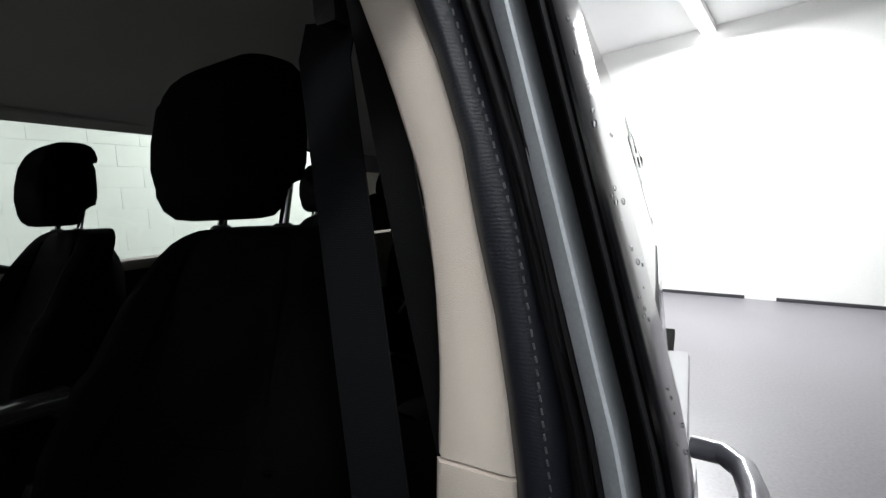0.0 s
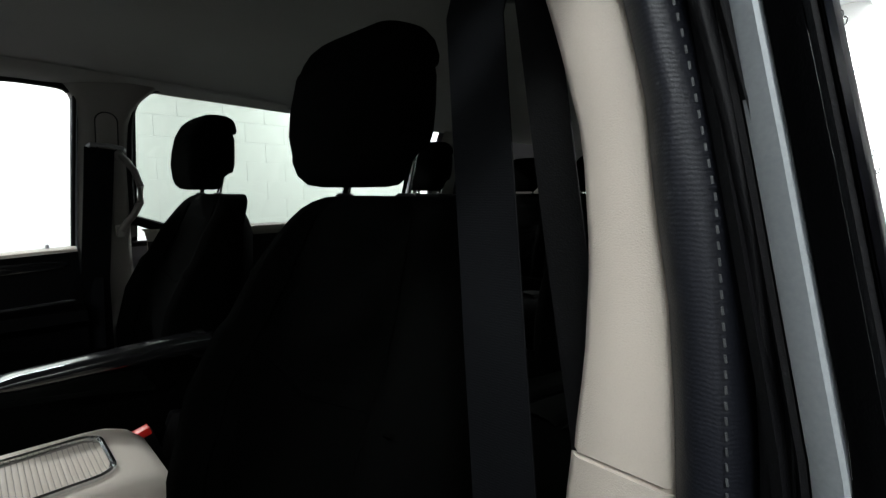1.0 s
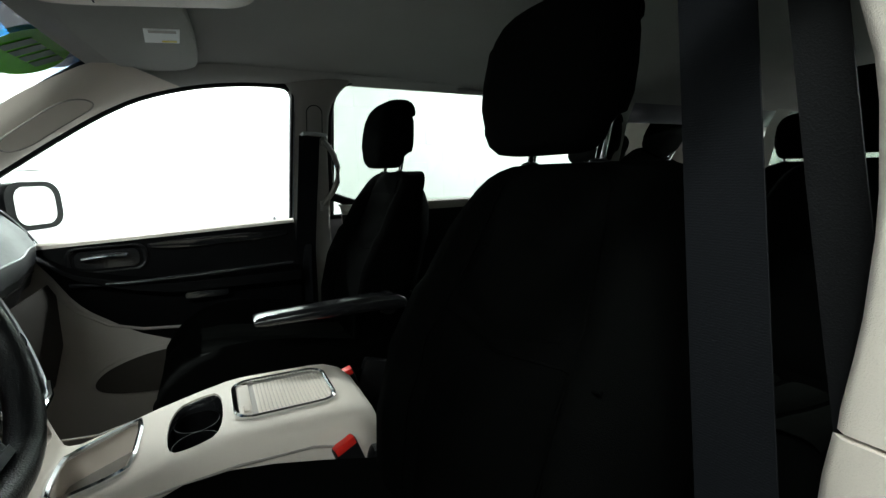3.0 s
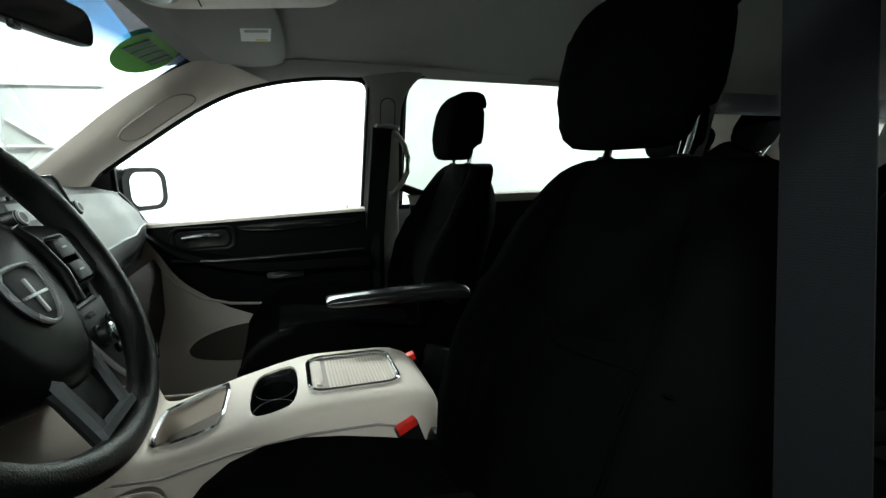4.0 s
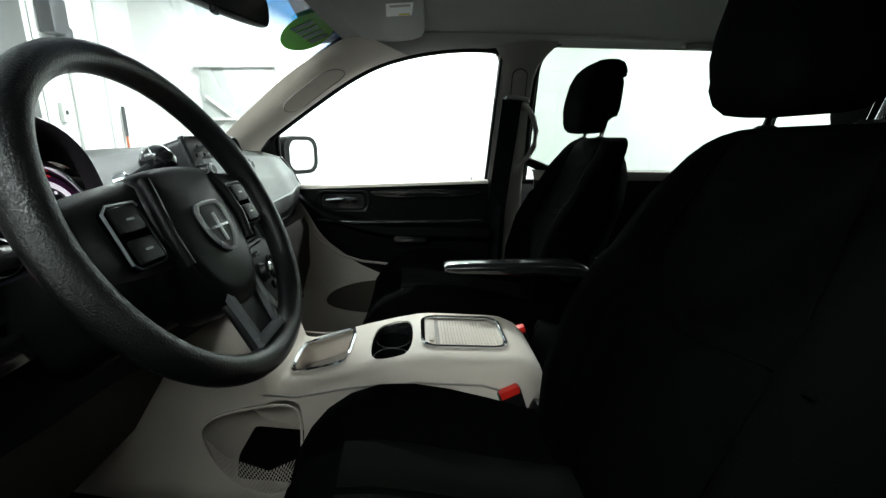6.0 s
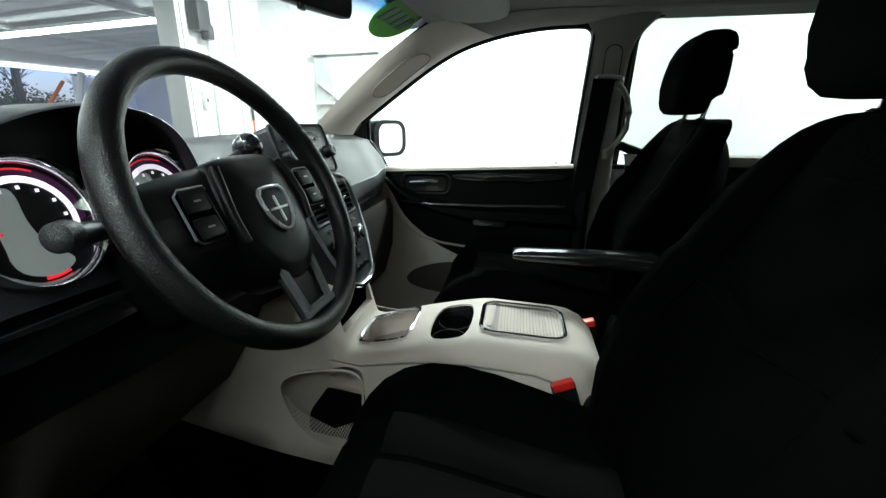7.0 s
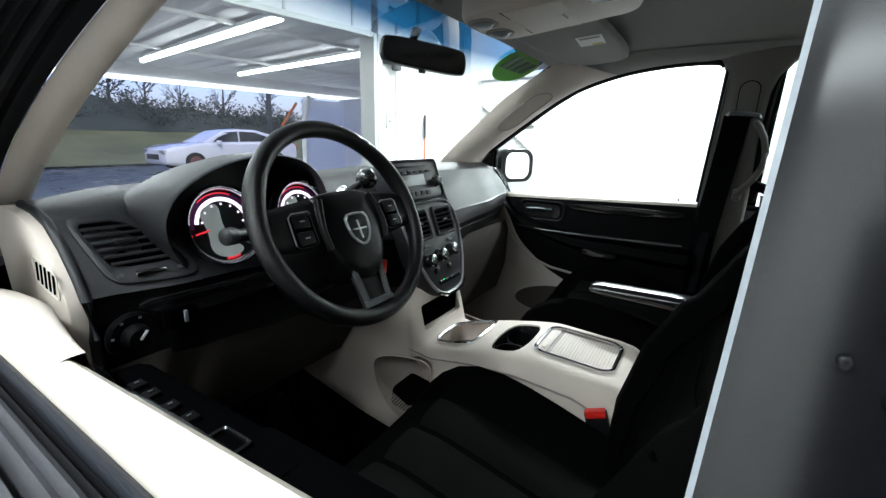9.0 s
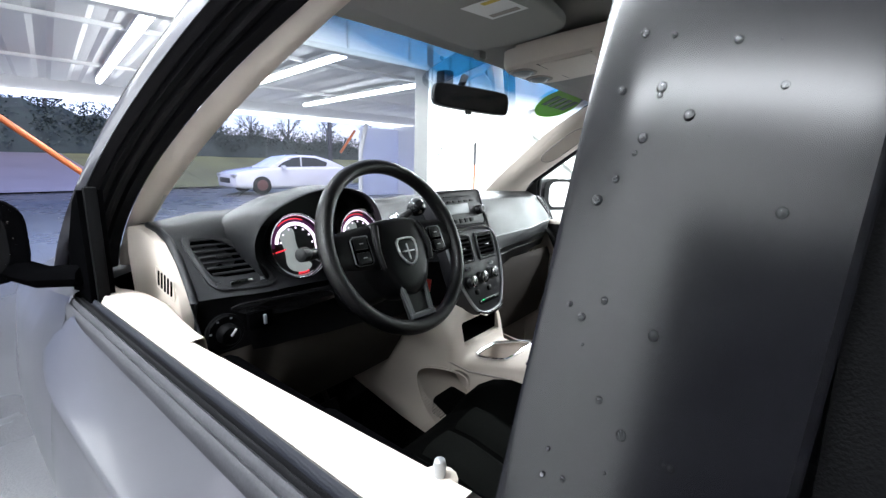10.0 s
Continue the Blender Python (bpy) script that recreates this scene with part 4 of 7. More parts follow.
# ---- doors ----
def front_door(s, glazed):
    side_word = "window lowered" if not glazed else "window shut"
    d = thing("front_door", "silver front door with beige and black inner panel, " + side_word, "door", "front doors", at=(s * 0.88, 1.2, 0.4))
    # outer skin below the belt
    belt = lambda y: 1.097 - 0.052 * (y - 1.2) if s < 0 else sill_z(y) - 0.022
    rings = [[(s * (x - 0.025 * max(0, (y - 1.45) / 0.25) ** 2 - (0.041 * (y - 1.2) * max(0, (z - 0.97) / 0.1) if s < 0 else 0)), y, z if z < 1.06 else belt(y)) for x, z in ((0.90, 0.36), (0.938, 0.5), (0.950, 0.7), (0.945, 0.82), (0.935, 0.90), (0.931, 0.945), (0.936, 0.972), (0.9405, 0.983), (0.940, 0.988), (0.936, 0.995), (0.928, 1.012), (0.914, 1.045), (0.904, 1.07))] for y in spread(0.685, 1.70, 14)]
    part("skin", loft(rings, closed=False, cap=False), SILVER, d, "silver painted outer skin")
    # inner sill: cream top that rolls inwards
    mid, inn = (0.862, 0.818) if s < 0 else (0.838, 0.80)
    SZ = (lambda y: 1.118 - 0.05 * (y - 1.2)) if s < 0 else sill_z
    draw_in = (lambda y: 0.041 * (y - 1.2)) if s < 0 else (lambda y: 0.0)
    rings = []
    for y in spread(0.812 if s < 0 else 0.775, 1.61, 22):
        z = SZ(y)
        end = max(0, (y - 1.42) / 0.19)
        zz = z + 0.006 * end
        k = 1.0 if s < 0 else 0.3
        m = mid - draw_in(y)
        rings.append([(s * m, y, z - 0.012), (s * (m - 0.003), y, z - 0.003), (s * (m - 0.008), y, zz), (s * (inn + 0.012), y, zz - 0.003 * k), (s * inn, y, zz - 0.016 * k), (s * (inn - 0.012 * k), y, zz - 0.045 * k),
                      (s * (inn - 0.018 * k), y, zz - 0.085 * k), (s * (inn - 0.014 * k), y, zz - 0.12 * k)])
    part("sill_trim", loft(rings, closed=False, cap=False), BEIGE, d, "light beige sill trim")
    if s < 0:
        rings = []
        for y in spread(1.24, 1.625, 18):
            w = linear([(1.24, 0.004), (1.30, 0.014), (1.39, 0.030), (1.48, 0.046), (1.55, 0.046), (1.60, 0.032), (1.625, 0.018)], y)
            z = SZ(y) - 0.0005 + 0.006 * max(0, (y - 1.42) / 0.19)
            rings.append([(s * (inn + 0.024), y, z - 0.002), (s * (inn + 0.012), y, z), (s * (inn - 0.35 * w), y, z), (s * (inn - 0.75 * w), y, z - 0.004), (s * (inn - w), y, z - 0.014), (s * (inn - w - 0.004), y, z - 0.045), (s * (inn - w), y, z - 0.12)])
        part("sill_shoulder", loft(rings, closed=False, cap=False), BEIGE, d, "light beige sill end sweeping to the dashboard", angle=70)
    # black upper inner panel
    top_x, mid_x, low_x = inn - 0.013, inn - 0.016, inn - 0.03
    bot = lambda y: linear([(0.775, 0.70), (1.17, 0.738), (1.29, 0.795), (1.42, 0.90), (1.47, 1.0), (1.50, 1.05)], y)
    rings = []
    for y in spread(0.775, 1.50, 24):
        zt, zb = SZ(y) - (0.013 if s > 0 else 0.105), bot(y)
        rings.append([(s * (top_x + 0.003), y, zt), (s * mid_x, y, zt - 0.25 * (zt - zb)), (s * (mid_x - 0.004), y, zt - 0.38 * (zt - zb)), (s * (low_x - 0.030), y, zt - 0.42 * (zt - zb)),
                      (s * (low_x - 0.034), y, zt - 0.50 * (zt - zb)), (s * (low_x - 0.004), y, zt - 0.56 * (zt - zb)), (s * low_x, y, zb)])
    part("upper_panel", loft(rings, closed=False, cap=False), MATTE, d, "black upper door panel")
    # beige lower panel
    rings = []
    for y in spread(0.775, 1.66, 24):
        zb = bot(y) + 0.01
        rings.append([(s * (low_x + 0.006), y, zb), (s * (low_x - 0.006), y, zb - 0.02), (s * (low_x + 0.0), y, 0.5 * zb + 0.22), (s * (low_x + 0.01), y, 0.42)])
    part("lower_panel", loft(rings, closed=False, cap=False), BEIGE_DARK, d, "grey-beige lower door panel")
    rim_pts = smooth_poly([(1.17, 0.745), (1.27, 0.737), (1.34, 0.718), (1.40, 0.690), (1.432, 0.648), (1.405, 0.612), (1.29, 0.585), (1.17, 0.578)], 3)
    mp = part("map_pocket", slab(rim_pts, lambda a, b, h: (s * (low_x - 0.001 - h), a, b), 0.006, 0.003), BEIGE_DARK, d, "moulded rim of the door pocket")
    # flat dark plate on the panel paints the pocket's inner shade
    part("pocket_shade", slab([((a - 1.30) * 0.93 + 1.298, (b - 0.66) * 0.86 + 0.655) for a, b in rim_pts], lambda a, b, h: (s * (low_x - 0.0075 - h), a, b), 0.002), SHADED_BEIGE, mp, "dark plate for the shade in the door pocket")
    part("panel_ridge", tube([(s * (low_x - 0.003), y, z) for y, z in ((1.16, 0.79), (1.27, 0.803), (1.357, 0.832), (1.43, 0.889), (1.469, 0.944))], 0.007, 8, flat=0.7), BEIGE_DARK, d, "raised ridge of the door panel")
    # gloss trim, handle bezel, lever, arm line
    part("gloss_insert", slab(smooth_poly([(0.80, 1.085), (1.05, 1.083), (1.235, 1.078), (1.225, 1.058), (1.12, 1.05), (0.95, 1.055), (0.80, 1.062)], 2), lambda a, b, h: (s * (mid_x + 0.001 - h), a, b), 0.006, 0.003), GLOSS, d, "gloss black trim strip")
    hb = [(a + 1.335, b + 1.037) for a, b in rrect(0.205, 0.082, 0.03)]
    bez = part("handle_bezel", frame_ring(hb, lambda a, b, h: (s * (mid_x + 0.001 - h), a, b), 0.012, 0.008), BLACK if s > 0 else MATTE, d)
    part("handle_cup", slab([(a * 0.9 + 1.335, b * 0.8 + 1.037) for a, b in rrect(0.18, 0.07, 0.025)], lambda a, b, h: (s * (mid_x - 0.001 - h), a, b), 0.002), GLOSS, bez)
    part("lever", tube([(s * (mid_x - 0.012), 1.285, 1.045), (s * (mid_x - 0.018), 1.33, 1.047), (s * (mid_x - 0.017), 1.36, 1.046), (s * (mid_x - 0.01), 1.395, 1.042)], 0.008, 8, flat=0.7), CHROME, bez, "chrome door lever")
    part("arm_strip", tube([(s * (low_x - 0.033), 0.80, 0.968), (s * (low_x - 0.036), 1.1, 0.964), (s * (low_x - 0.034), 1.30, 0.963), (s * (low_x - 0.012), 1.43, 0.970)], 0.007, 10), GLOSS, d)
    part("pull_cup", slab([(a + 1.08, b + 0.895) for a, b in rrect(0.13, 0.028, 0.012)], lambda a, b, h: (s * (low_x - 0.018 - h), a, b), 0.006, 0.003), GLOSS, d)
    # lock knob
    lk = part("lock_knob", lathe([(0.0042, -0.02), (0.0042, 0.004), (0.0046, 0.011), (0.0038, 0.015), (0.0015, 0.0165)], Matrix.Translation((s * 0.832, 0.838, SZ(0.838) - 0.005)), 14), SATIN, d, "grey lock knob")
    part("lock_collar", lathe([(0.013, -0.003), (0.013, 0.001), (0.009, 0.003), (0.007, 0.003)], Matrix.Translation((s * 0.832, 0.838, SZ(0.838) - 0.005)), 14), BEIGE, lk)
    # belt mouldings: inner wiper, outer moulding
    for name, x0, x1, dz, mat in (("inner_wiper", mid + 0.001, mid + 0.009, -0.004, VINYL if s < 0 else RUBBER), ("glass_lip", mid + 0.010, mid + 0.0125, -0.010, RUBBER), ("outer_wiper", mid + 0.014, mid + 0.018, -0.010, RUBBER),
                                     ("belt_moulding", mid + 0.019, mid + 0.026, -0.012, MOULDING if s < 0 else RUBBER), ("moulding_step", mid + 0.0265, mid + 0.034, -0.018, MOULDING if s < 0 else RUBBER)):
        rings = [[(s * (x - draw_in(y)), y, SZ(y) + dz + h) for x, h in ((x0, -0.03), (x0, 0.0), ((x0 + x1) / 2, 0.003), (x1, -0.004), (x1 + 0.003, -0.03))] for y in spread(0.80 if s < 0 else 0.77, 1.67, 14)]
        part(name, loft(rings), mat, d)
    # window frame along the upper edge
    top = [Vector((s * (linear([(0.78, 0.79), (1.2, 0.745), (1.4, 0.715), (1.6, 0.745)], y) if s < 0 else glass_x(z)), y, z)) for y, z in WINDOW_TOP if s > 0 or y < 1.04]
    part("run_channel", tube([p + Vector((0, 0.0, 0.006)) for p in top], 0.012, 14), RUBBER, d)
    part("frame_trim", tube([p + Vector((s * 0.026, 0.0, 0.024)) for p in top], 0.022, 16), RUBBER, d)
    if s < 0:
        part("frame_face", tube([p + Vector((s * 0.055, 0.0, 0.046)) for p in top], 0.022, 16), RUBBER, d)
    # rear upright of the frame: grey edge, black run, applique
    zs = spread(1.06, 1.575, 16)
    if s < 0:
        skin = lambda z: outer(z) + 0.001 - 0.026 * (z - 1.3)
        lean = lambda z: -0.008 - 0.062 * (z - 1.3)
        G0, G1 = (lambda z: skin(z) - 0.031), (lambda z: skin(z) - 0.018)
        part("glass_slot", loft([[(s * (skin(z) + dx), y + lean(z), z) for dx, y in ((-0.0175, 0.69), (-0.0175, 0.718), (-0.012, 0.722), (-0.0035, 0.735), (-0.0035, 0.69))] for z in zs]), RUBBER, d, "deep black window slot")
        part("frame_edge", loft([[(s * G0(z), 0.70 + lean(z), z), (s * G0(z), 0.749 + lean(z), z), (s * (G0(z) + 0.004), 0.753 + lean(z), z), (s * (G1(z) - 0.002), 0.756 + lean(z), z), (s * G1(z), 0.755 + lean(z), z), (s * G1(z), 0.70 + lean(z), z)] for z in zs]), EDGEGREY, d, "grey painted frame edge")
        part("rear_run", loft([[(s * (G0(z) - 0.016), 0.70 + lean(z), z), (s * (G0(z) - 0.016), 0.742 + lean(z), z), (s * (G0(z) - 0.011), 0.747 + lean(z), z), (s * (G0(z) - 0.007), 0.735 + lean(z), z), (s * (G0(z) - 0.004), 0.748 + lean(z), z), (s * (G0(z) - 0.001), 0.748 + lean(z), z), (s * (G0(z) - 0.001), 0.70 + lean(z), z)] for z in zs]), RUBBER, d, "black window run channel")
        ap = part("applique", loft([[(s * (skin(z) + 0.003), 0.740 + lean(z), z), (s * (skin(z) + 0.003), 0.7565 + lean(z), z), (s * (skin(z) + 0.0055), 0.7575 + lean(z), z), (s * (skin(z) + 0.0078), 0.753 + lean(z), z), (s * (skin(z) + 0.009), 0.730 + lean(z), z), (s * (skin(z) + 0.0095), 0.69 + lean(z), z), (s * (skin(z) + 0.008), 0.672 + lean(z), z), (s * (skin(z) + 0.004), 0.669 + lean(z), z), (s * (skin(z) - 0.003), 0.669 + lean(z), z)] for z in zs]), APPLIQUE, d, "satin black pillar plate with water drops")
        part("plate_edge", loft([[(s * (skin(z) + dx), y + lean(z), z) for dx, y in ((-0.003, 0.72), (-0.003, 0.752), (-0.001, 0.7565), (0.001, 0.755), (0.0015, 0.7515), (0.0022, 0.7555), (0.0028, 0.7535), (0.0028, 0.72))] for z in zs]), RUBBER, d, "ridged black edge of the plate")
        r = random.Random(11)
        big = [(0.7447, 1.3744), (0.7311, 1.3742), (0.731, 1.3714), (0.7203, 1.364), (0.7334, 1.357), (0.7349, 1.3516), (0.7394, 1.3423), (0.7445, 1.3344), (0.6894, 1.3343), (0.7146, 1.2912), (0.7266, 1.2649), (0.7403, 1.231), (0.7329, 1.2991), (0.7455, 1.2952), (0.7005, 1.2518), (0.7169, 1.2559), (0.7412, 1.3944), (0.7308, 1.3918)]
        for k in range(46):
            z, y, q = r.uniform(1.14, 1.5), r.uniform(0.69, 0.745), r.choice((0.0006, 0.0008, 0.0011, 0.0014))
            if k < len(big):
                y, z = big[k]
                q = r.choice((0.0010, 0.0013, 0.0018))
            m = Matrix.Translation((s * (skin(z) + 0.0088), y + lean(z), z)) @ turn(0, -90, 0) @ Matrix.Diagonal((1.25, 1, 1, 1))
            part("water_drop", lathe([(q, 0), (q * 0.95, q * 0.35), (q * 0.6, q * 0.7), (q * 0.05, q * 0.8)], m, 9), DROP, ap)
    else:
        part("frame_edge", loft([[(s * (glass_x(z) + dx), y + 0.006 - 0.024 * (z - 1.07) / 0.51, z) for dx, y in ((-0.012, 0.745), (-0.012, 0.774), (0.01, 0.778), (0.04, 0.772), (0.04, 0.70))] for z in zs]), RUBBER, d)
        part("rear_run", loft([[(s * (glass_x(z) + dx), y + 0.006 - 0.024 * (z - 1.07) / 0.51, z) for dx, y in ((-0.017, 0.765), (-0.017, 0.770), (-0.013, 0.772), (-0.013, 0.765))] for z in zs]), EDGEGREY, d, "grey frame edge")
        outline = WINDOW_TOP + [(1.60, sill_z(1.6) - 0.02), (0.775, sill_z(0.775) - 0.02)]
        bm = bmesh.new()
        bm.faces.new([bm.verts.new((s * (glass_x(z) + 0.004), y, z)) for y, z in outline])
        g = part("window_glass", bm, WINDOW, d, "clear closed window pane")
        g.visible_shadow = False
    # mirror sail and mirror
    xs = 0.835 if s < 0 else glass_x(1.2)
    # driver's sail, bar and mirror use a blacker copy, shade in the colour
    rings = [[(s * (xs + 0.02 - h), a, b) for a, b in ((1.585, SZ(1.58) - 0.02), (1.585, 1.285), (1.625, 1.262), (1.70, 1.17), (1.70, SZ(1.7) - 0.02))] for h in (0.0, 0.035)]
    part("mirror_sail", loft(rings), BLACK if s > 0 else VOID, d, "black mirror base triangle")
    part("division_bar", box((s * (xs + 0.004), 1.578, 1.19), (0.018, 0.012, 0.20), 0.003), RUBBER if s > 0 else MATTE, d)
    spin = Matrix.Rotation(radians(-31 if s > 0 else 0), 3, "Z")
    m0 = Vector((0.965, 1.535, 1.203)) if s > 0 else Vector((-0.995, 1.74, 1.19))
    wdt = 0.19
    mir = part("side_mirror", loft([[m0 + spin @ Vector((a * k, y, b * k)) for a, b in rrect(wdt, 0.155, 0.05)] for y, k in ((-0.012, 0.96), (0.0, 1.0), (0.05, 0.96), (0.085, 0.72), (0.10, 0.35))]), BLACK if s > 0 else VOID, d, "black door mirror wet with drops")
    # driver's glass is matte black, painting the dark it would reflect
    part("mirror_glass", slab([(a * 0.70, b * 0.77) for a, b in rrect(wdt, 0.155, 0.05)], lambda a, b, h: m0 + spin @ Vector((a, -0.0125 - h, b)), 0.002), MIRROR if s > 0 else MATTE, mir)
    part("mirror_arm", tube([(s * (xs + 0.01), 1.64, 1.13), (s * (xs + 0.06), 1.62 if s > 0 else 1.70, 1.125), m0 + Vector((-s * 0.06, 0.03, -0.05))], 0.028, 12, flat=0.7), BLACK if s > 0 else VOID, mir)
    if s < 0:
        r = random.Random(5)
        for _ in range(60):
            a, b = r.uniform(-0.08, 0.08), r.uniform(-0.07, 0.07)
            q = r.uniform(0.0012, 0.0028)
            part("water_drop", lathe([(q, 0), (q * 0.8, q * 0.5), (0.0001, q * 0.8)], Matrix.Translation(m0 + Vector((a, -0.0145, b))) @ turn(90), 7), DROP, mir)
    else:
        r = random.Random(6)
        for _ in range(40):
            a = r.uniform(0, 6.28)
            q = r.uniform(0.001, 0.0022)
            part("water_drop", lathe([(q, 0), (q * 0.8, q * 0.5), (0.0001, q * 0.8)], Matrix.Translation(m0 + spin @ Vector((0.082 * math.cos(a), -0.0122, 0.069 * math.sin(a)))) @ turn(90), 7), DROP, mir)
    # switch plate on the armrest
    if s < 0:
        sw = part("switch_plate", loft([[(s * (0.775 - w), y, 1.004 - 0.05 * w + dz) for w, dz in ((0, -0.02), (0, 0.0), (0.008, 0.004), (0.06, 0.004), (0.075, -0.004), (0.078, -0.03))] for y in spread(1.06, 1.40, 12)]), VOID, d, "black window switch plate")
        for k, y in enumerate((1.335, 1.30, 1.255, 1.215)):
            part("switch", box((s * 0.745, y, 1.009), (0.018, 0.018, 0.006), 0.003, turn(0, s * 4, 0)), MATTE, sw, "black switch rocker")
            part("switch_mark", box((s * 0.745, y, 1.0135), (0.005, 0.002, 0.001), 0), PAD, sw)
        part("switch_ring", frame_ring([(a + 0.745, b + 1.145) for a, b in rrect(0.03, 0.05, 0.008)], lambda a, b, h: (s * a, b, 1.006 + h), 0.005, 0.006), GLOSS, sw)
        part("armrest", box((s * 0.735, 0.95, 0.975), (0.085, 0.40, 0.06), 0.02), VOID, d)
        # outer pull handle
        part("outer_handle", tube([(s * 0.925, 0.74, 1.0), (s * 0.955, 0.76, 1.003), (s * 0.96, 0.84, 1.0), (s * 0.925, 0.90, 0.99)], 0.012, 8), SILVER, d)
    return d


front_door(-1, False)
front_door(1, True)


def sliding_door(s):
    d = thing("sliding_door", "silver sliding side door with a tinted window", "door", "sliding doors", at=(s * 0.88, 0, 0.4))
    ow = (lambda z: outer(z)) if s < 0 else (lambda z: glass_x(z) + 0.045 if z > 1.1 else outer(z))
    rings = [[(s * (ow(z) - (taper(y) if s < 0 else 0)), y, z) for z in (0.36, 0.5, 0.7, 0.85, 0.97, 1.03, 1.10)] for y in spread(-0.70, 0.672, 10)]
    part("skin", loft(rings, closed=False, cap=False), SILVER, d, "silver painted outer skin")
    part("belt_moulding", tube([(s * (ow(1.11) - 0.012 - (taper(y) if s < 0 else 0)), y, 1.106) for y in spread(-0.70, 0.655, 6)], 0.010, 10), RUBBER, d)
    rim_line = smooth_poly([(0.622, 1.14), (0.632, 1.30), (0.632, 1.46), (0.622, 1.545), (0.590, 1.590), (0.53, 1.604), (-0.60, 1.606), (-0.66, 1.56), (-0.66, 1.16), (-0.60, 1.14)], 2)
    gx = (lambda z: outer(z) - 0.008) if s < 0 else (lambda z: glass_x(z) + 0.012)
    part("window_seal", frame_ring(rim_line, lambda a, b, h: (s * (gx(b) - h - (taper(a) if s < 0 else 0)), a, b), -0.03, 0.022), RUBBER, d)
    part("inner_rim", frame_ring(rim_line, lambda a, b, h: (s * (gx(b) - 0.002 - h - (taper(a) if s < 0 else 0)), a, b), 0.014, 0.02), RUBBER, d)
    part("upper_rail", loft([[(s * (ow(z) - (taper(y) if s < 0 else 0)), y, z) for z in (1.595, 1.63, 1.68)] for y in spread(-0.7, 0.67, 5)], closed=False, cap=False), SILVER, d)
    part("front_post", loft([[(s * (ow(z) - 0.004), y, z) for y in (0.60, 0.66)] for z in spread(1.1, 1.64, 6)], closed=False, cap=False), GLOSS if s > 0 else MATTE, d)
    bm = bmesh.new()
    bm.faces.new([bm.verts.new((s * (gx(z) + 0.003 - (taper(y) if s < 0 else 0)), y, z)) for y, z in rim_line])
    g = part("window_glass", bm, PRIVACY, d, "tinted window pane")
    g.visible_shadow = False
    draw = (lambda y: taper(y)) if s < 0 else (lambda y: 0)
    rings = [[(s * (x - draw(y)), y, z) for x, z in ((gx(1.15) - 0.012, 1.158), (gx(1.15) - 0.05, 1.152), (gx(1.15) - 0.07, 1.125), (0.79, 1.05), (0.78, 0.7), (0.79, 0.42))] for y in spread(-0.68, 0.60, 8)]
    part("inner_panel", loft(rings, closed=False, cap=False), BEIGE_DARK if s > 0 else BLACK, d, "inner door panel")
    rings = [[(s * (x - draw(y)), y, z) for x, z in ((gx(1.15) - 0.071, 1.12), (0.785, 1.05), (0.775, 0.7))] for y in spread(-0.68, 0.598, 8)]
    part("inner_insert", loft(rings, closed=False, cap=False), BLACK, d, "black inner insert")
    if s < 0:
        part("outer_handle", tube([(s * 0.925, 0.60, 1.0), (s * 0.950, 0.597, 1.003), (s * 0.966, 0.582, 1.005), (s * 0.974, 0.55, 1.004), (s * 0.976, 0.50, 1.0), (s * 0.972, 0.455, 0.997), (s * 0.955, 0.425, 0.994), (s * 0.925, 0.415, 0.99)], 0.013, 16), SILVER, d)
    return d


sliding_door(-1)
sliding_door(1)


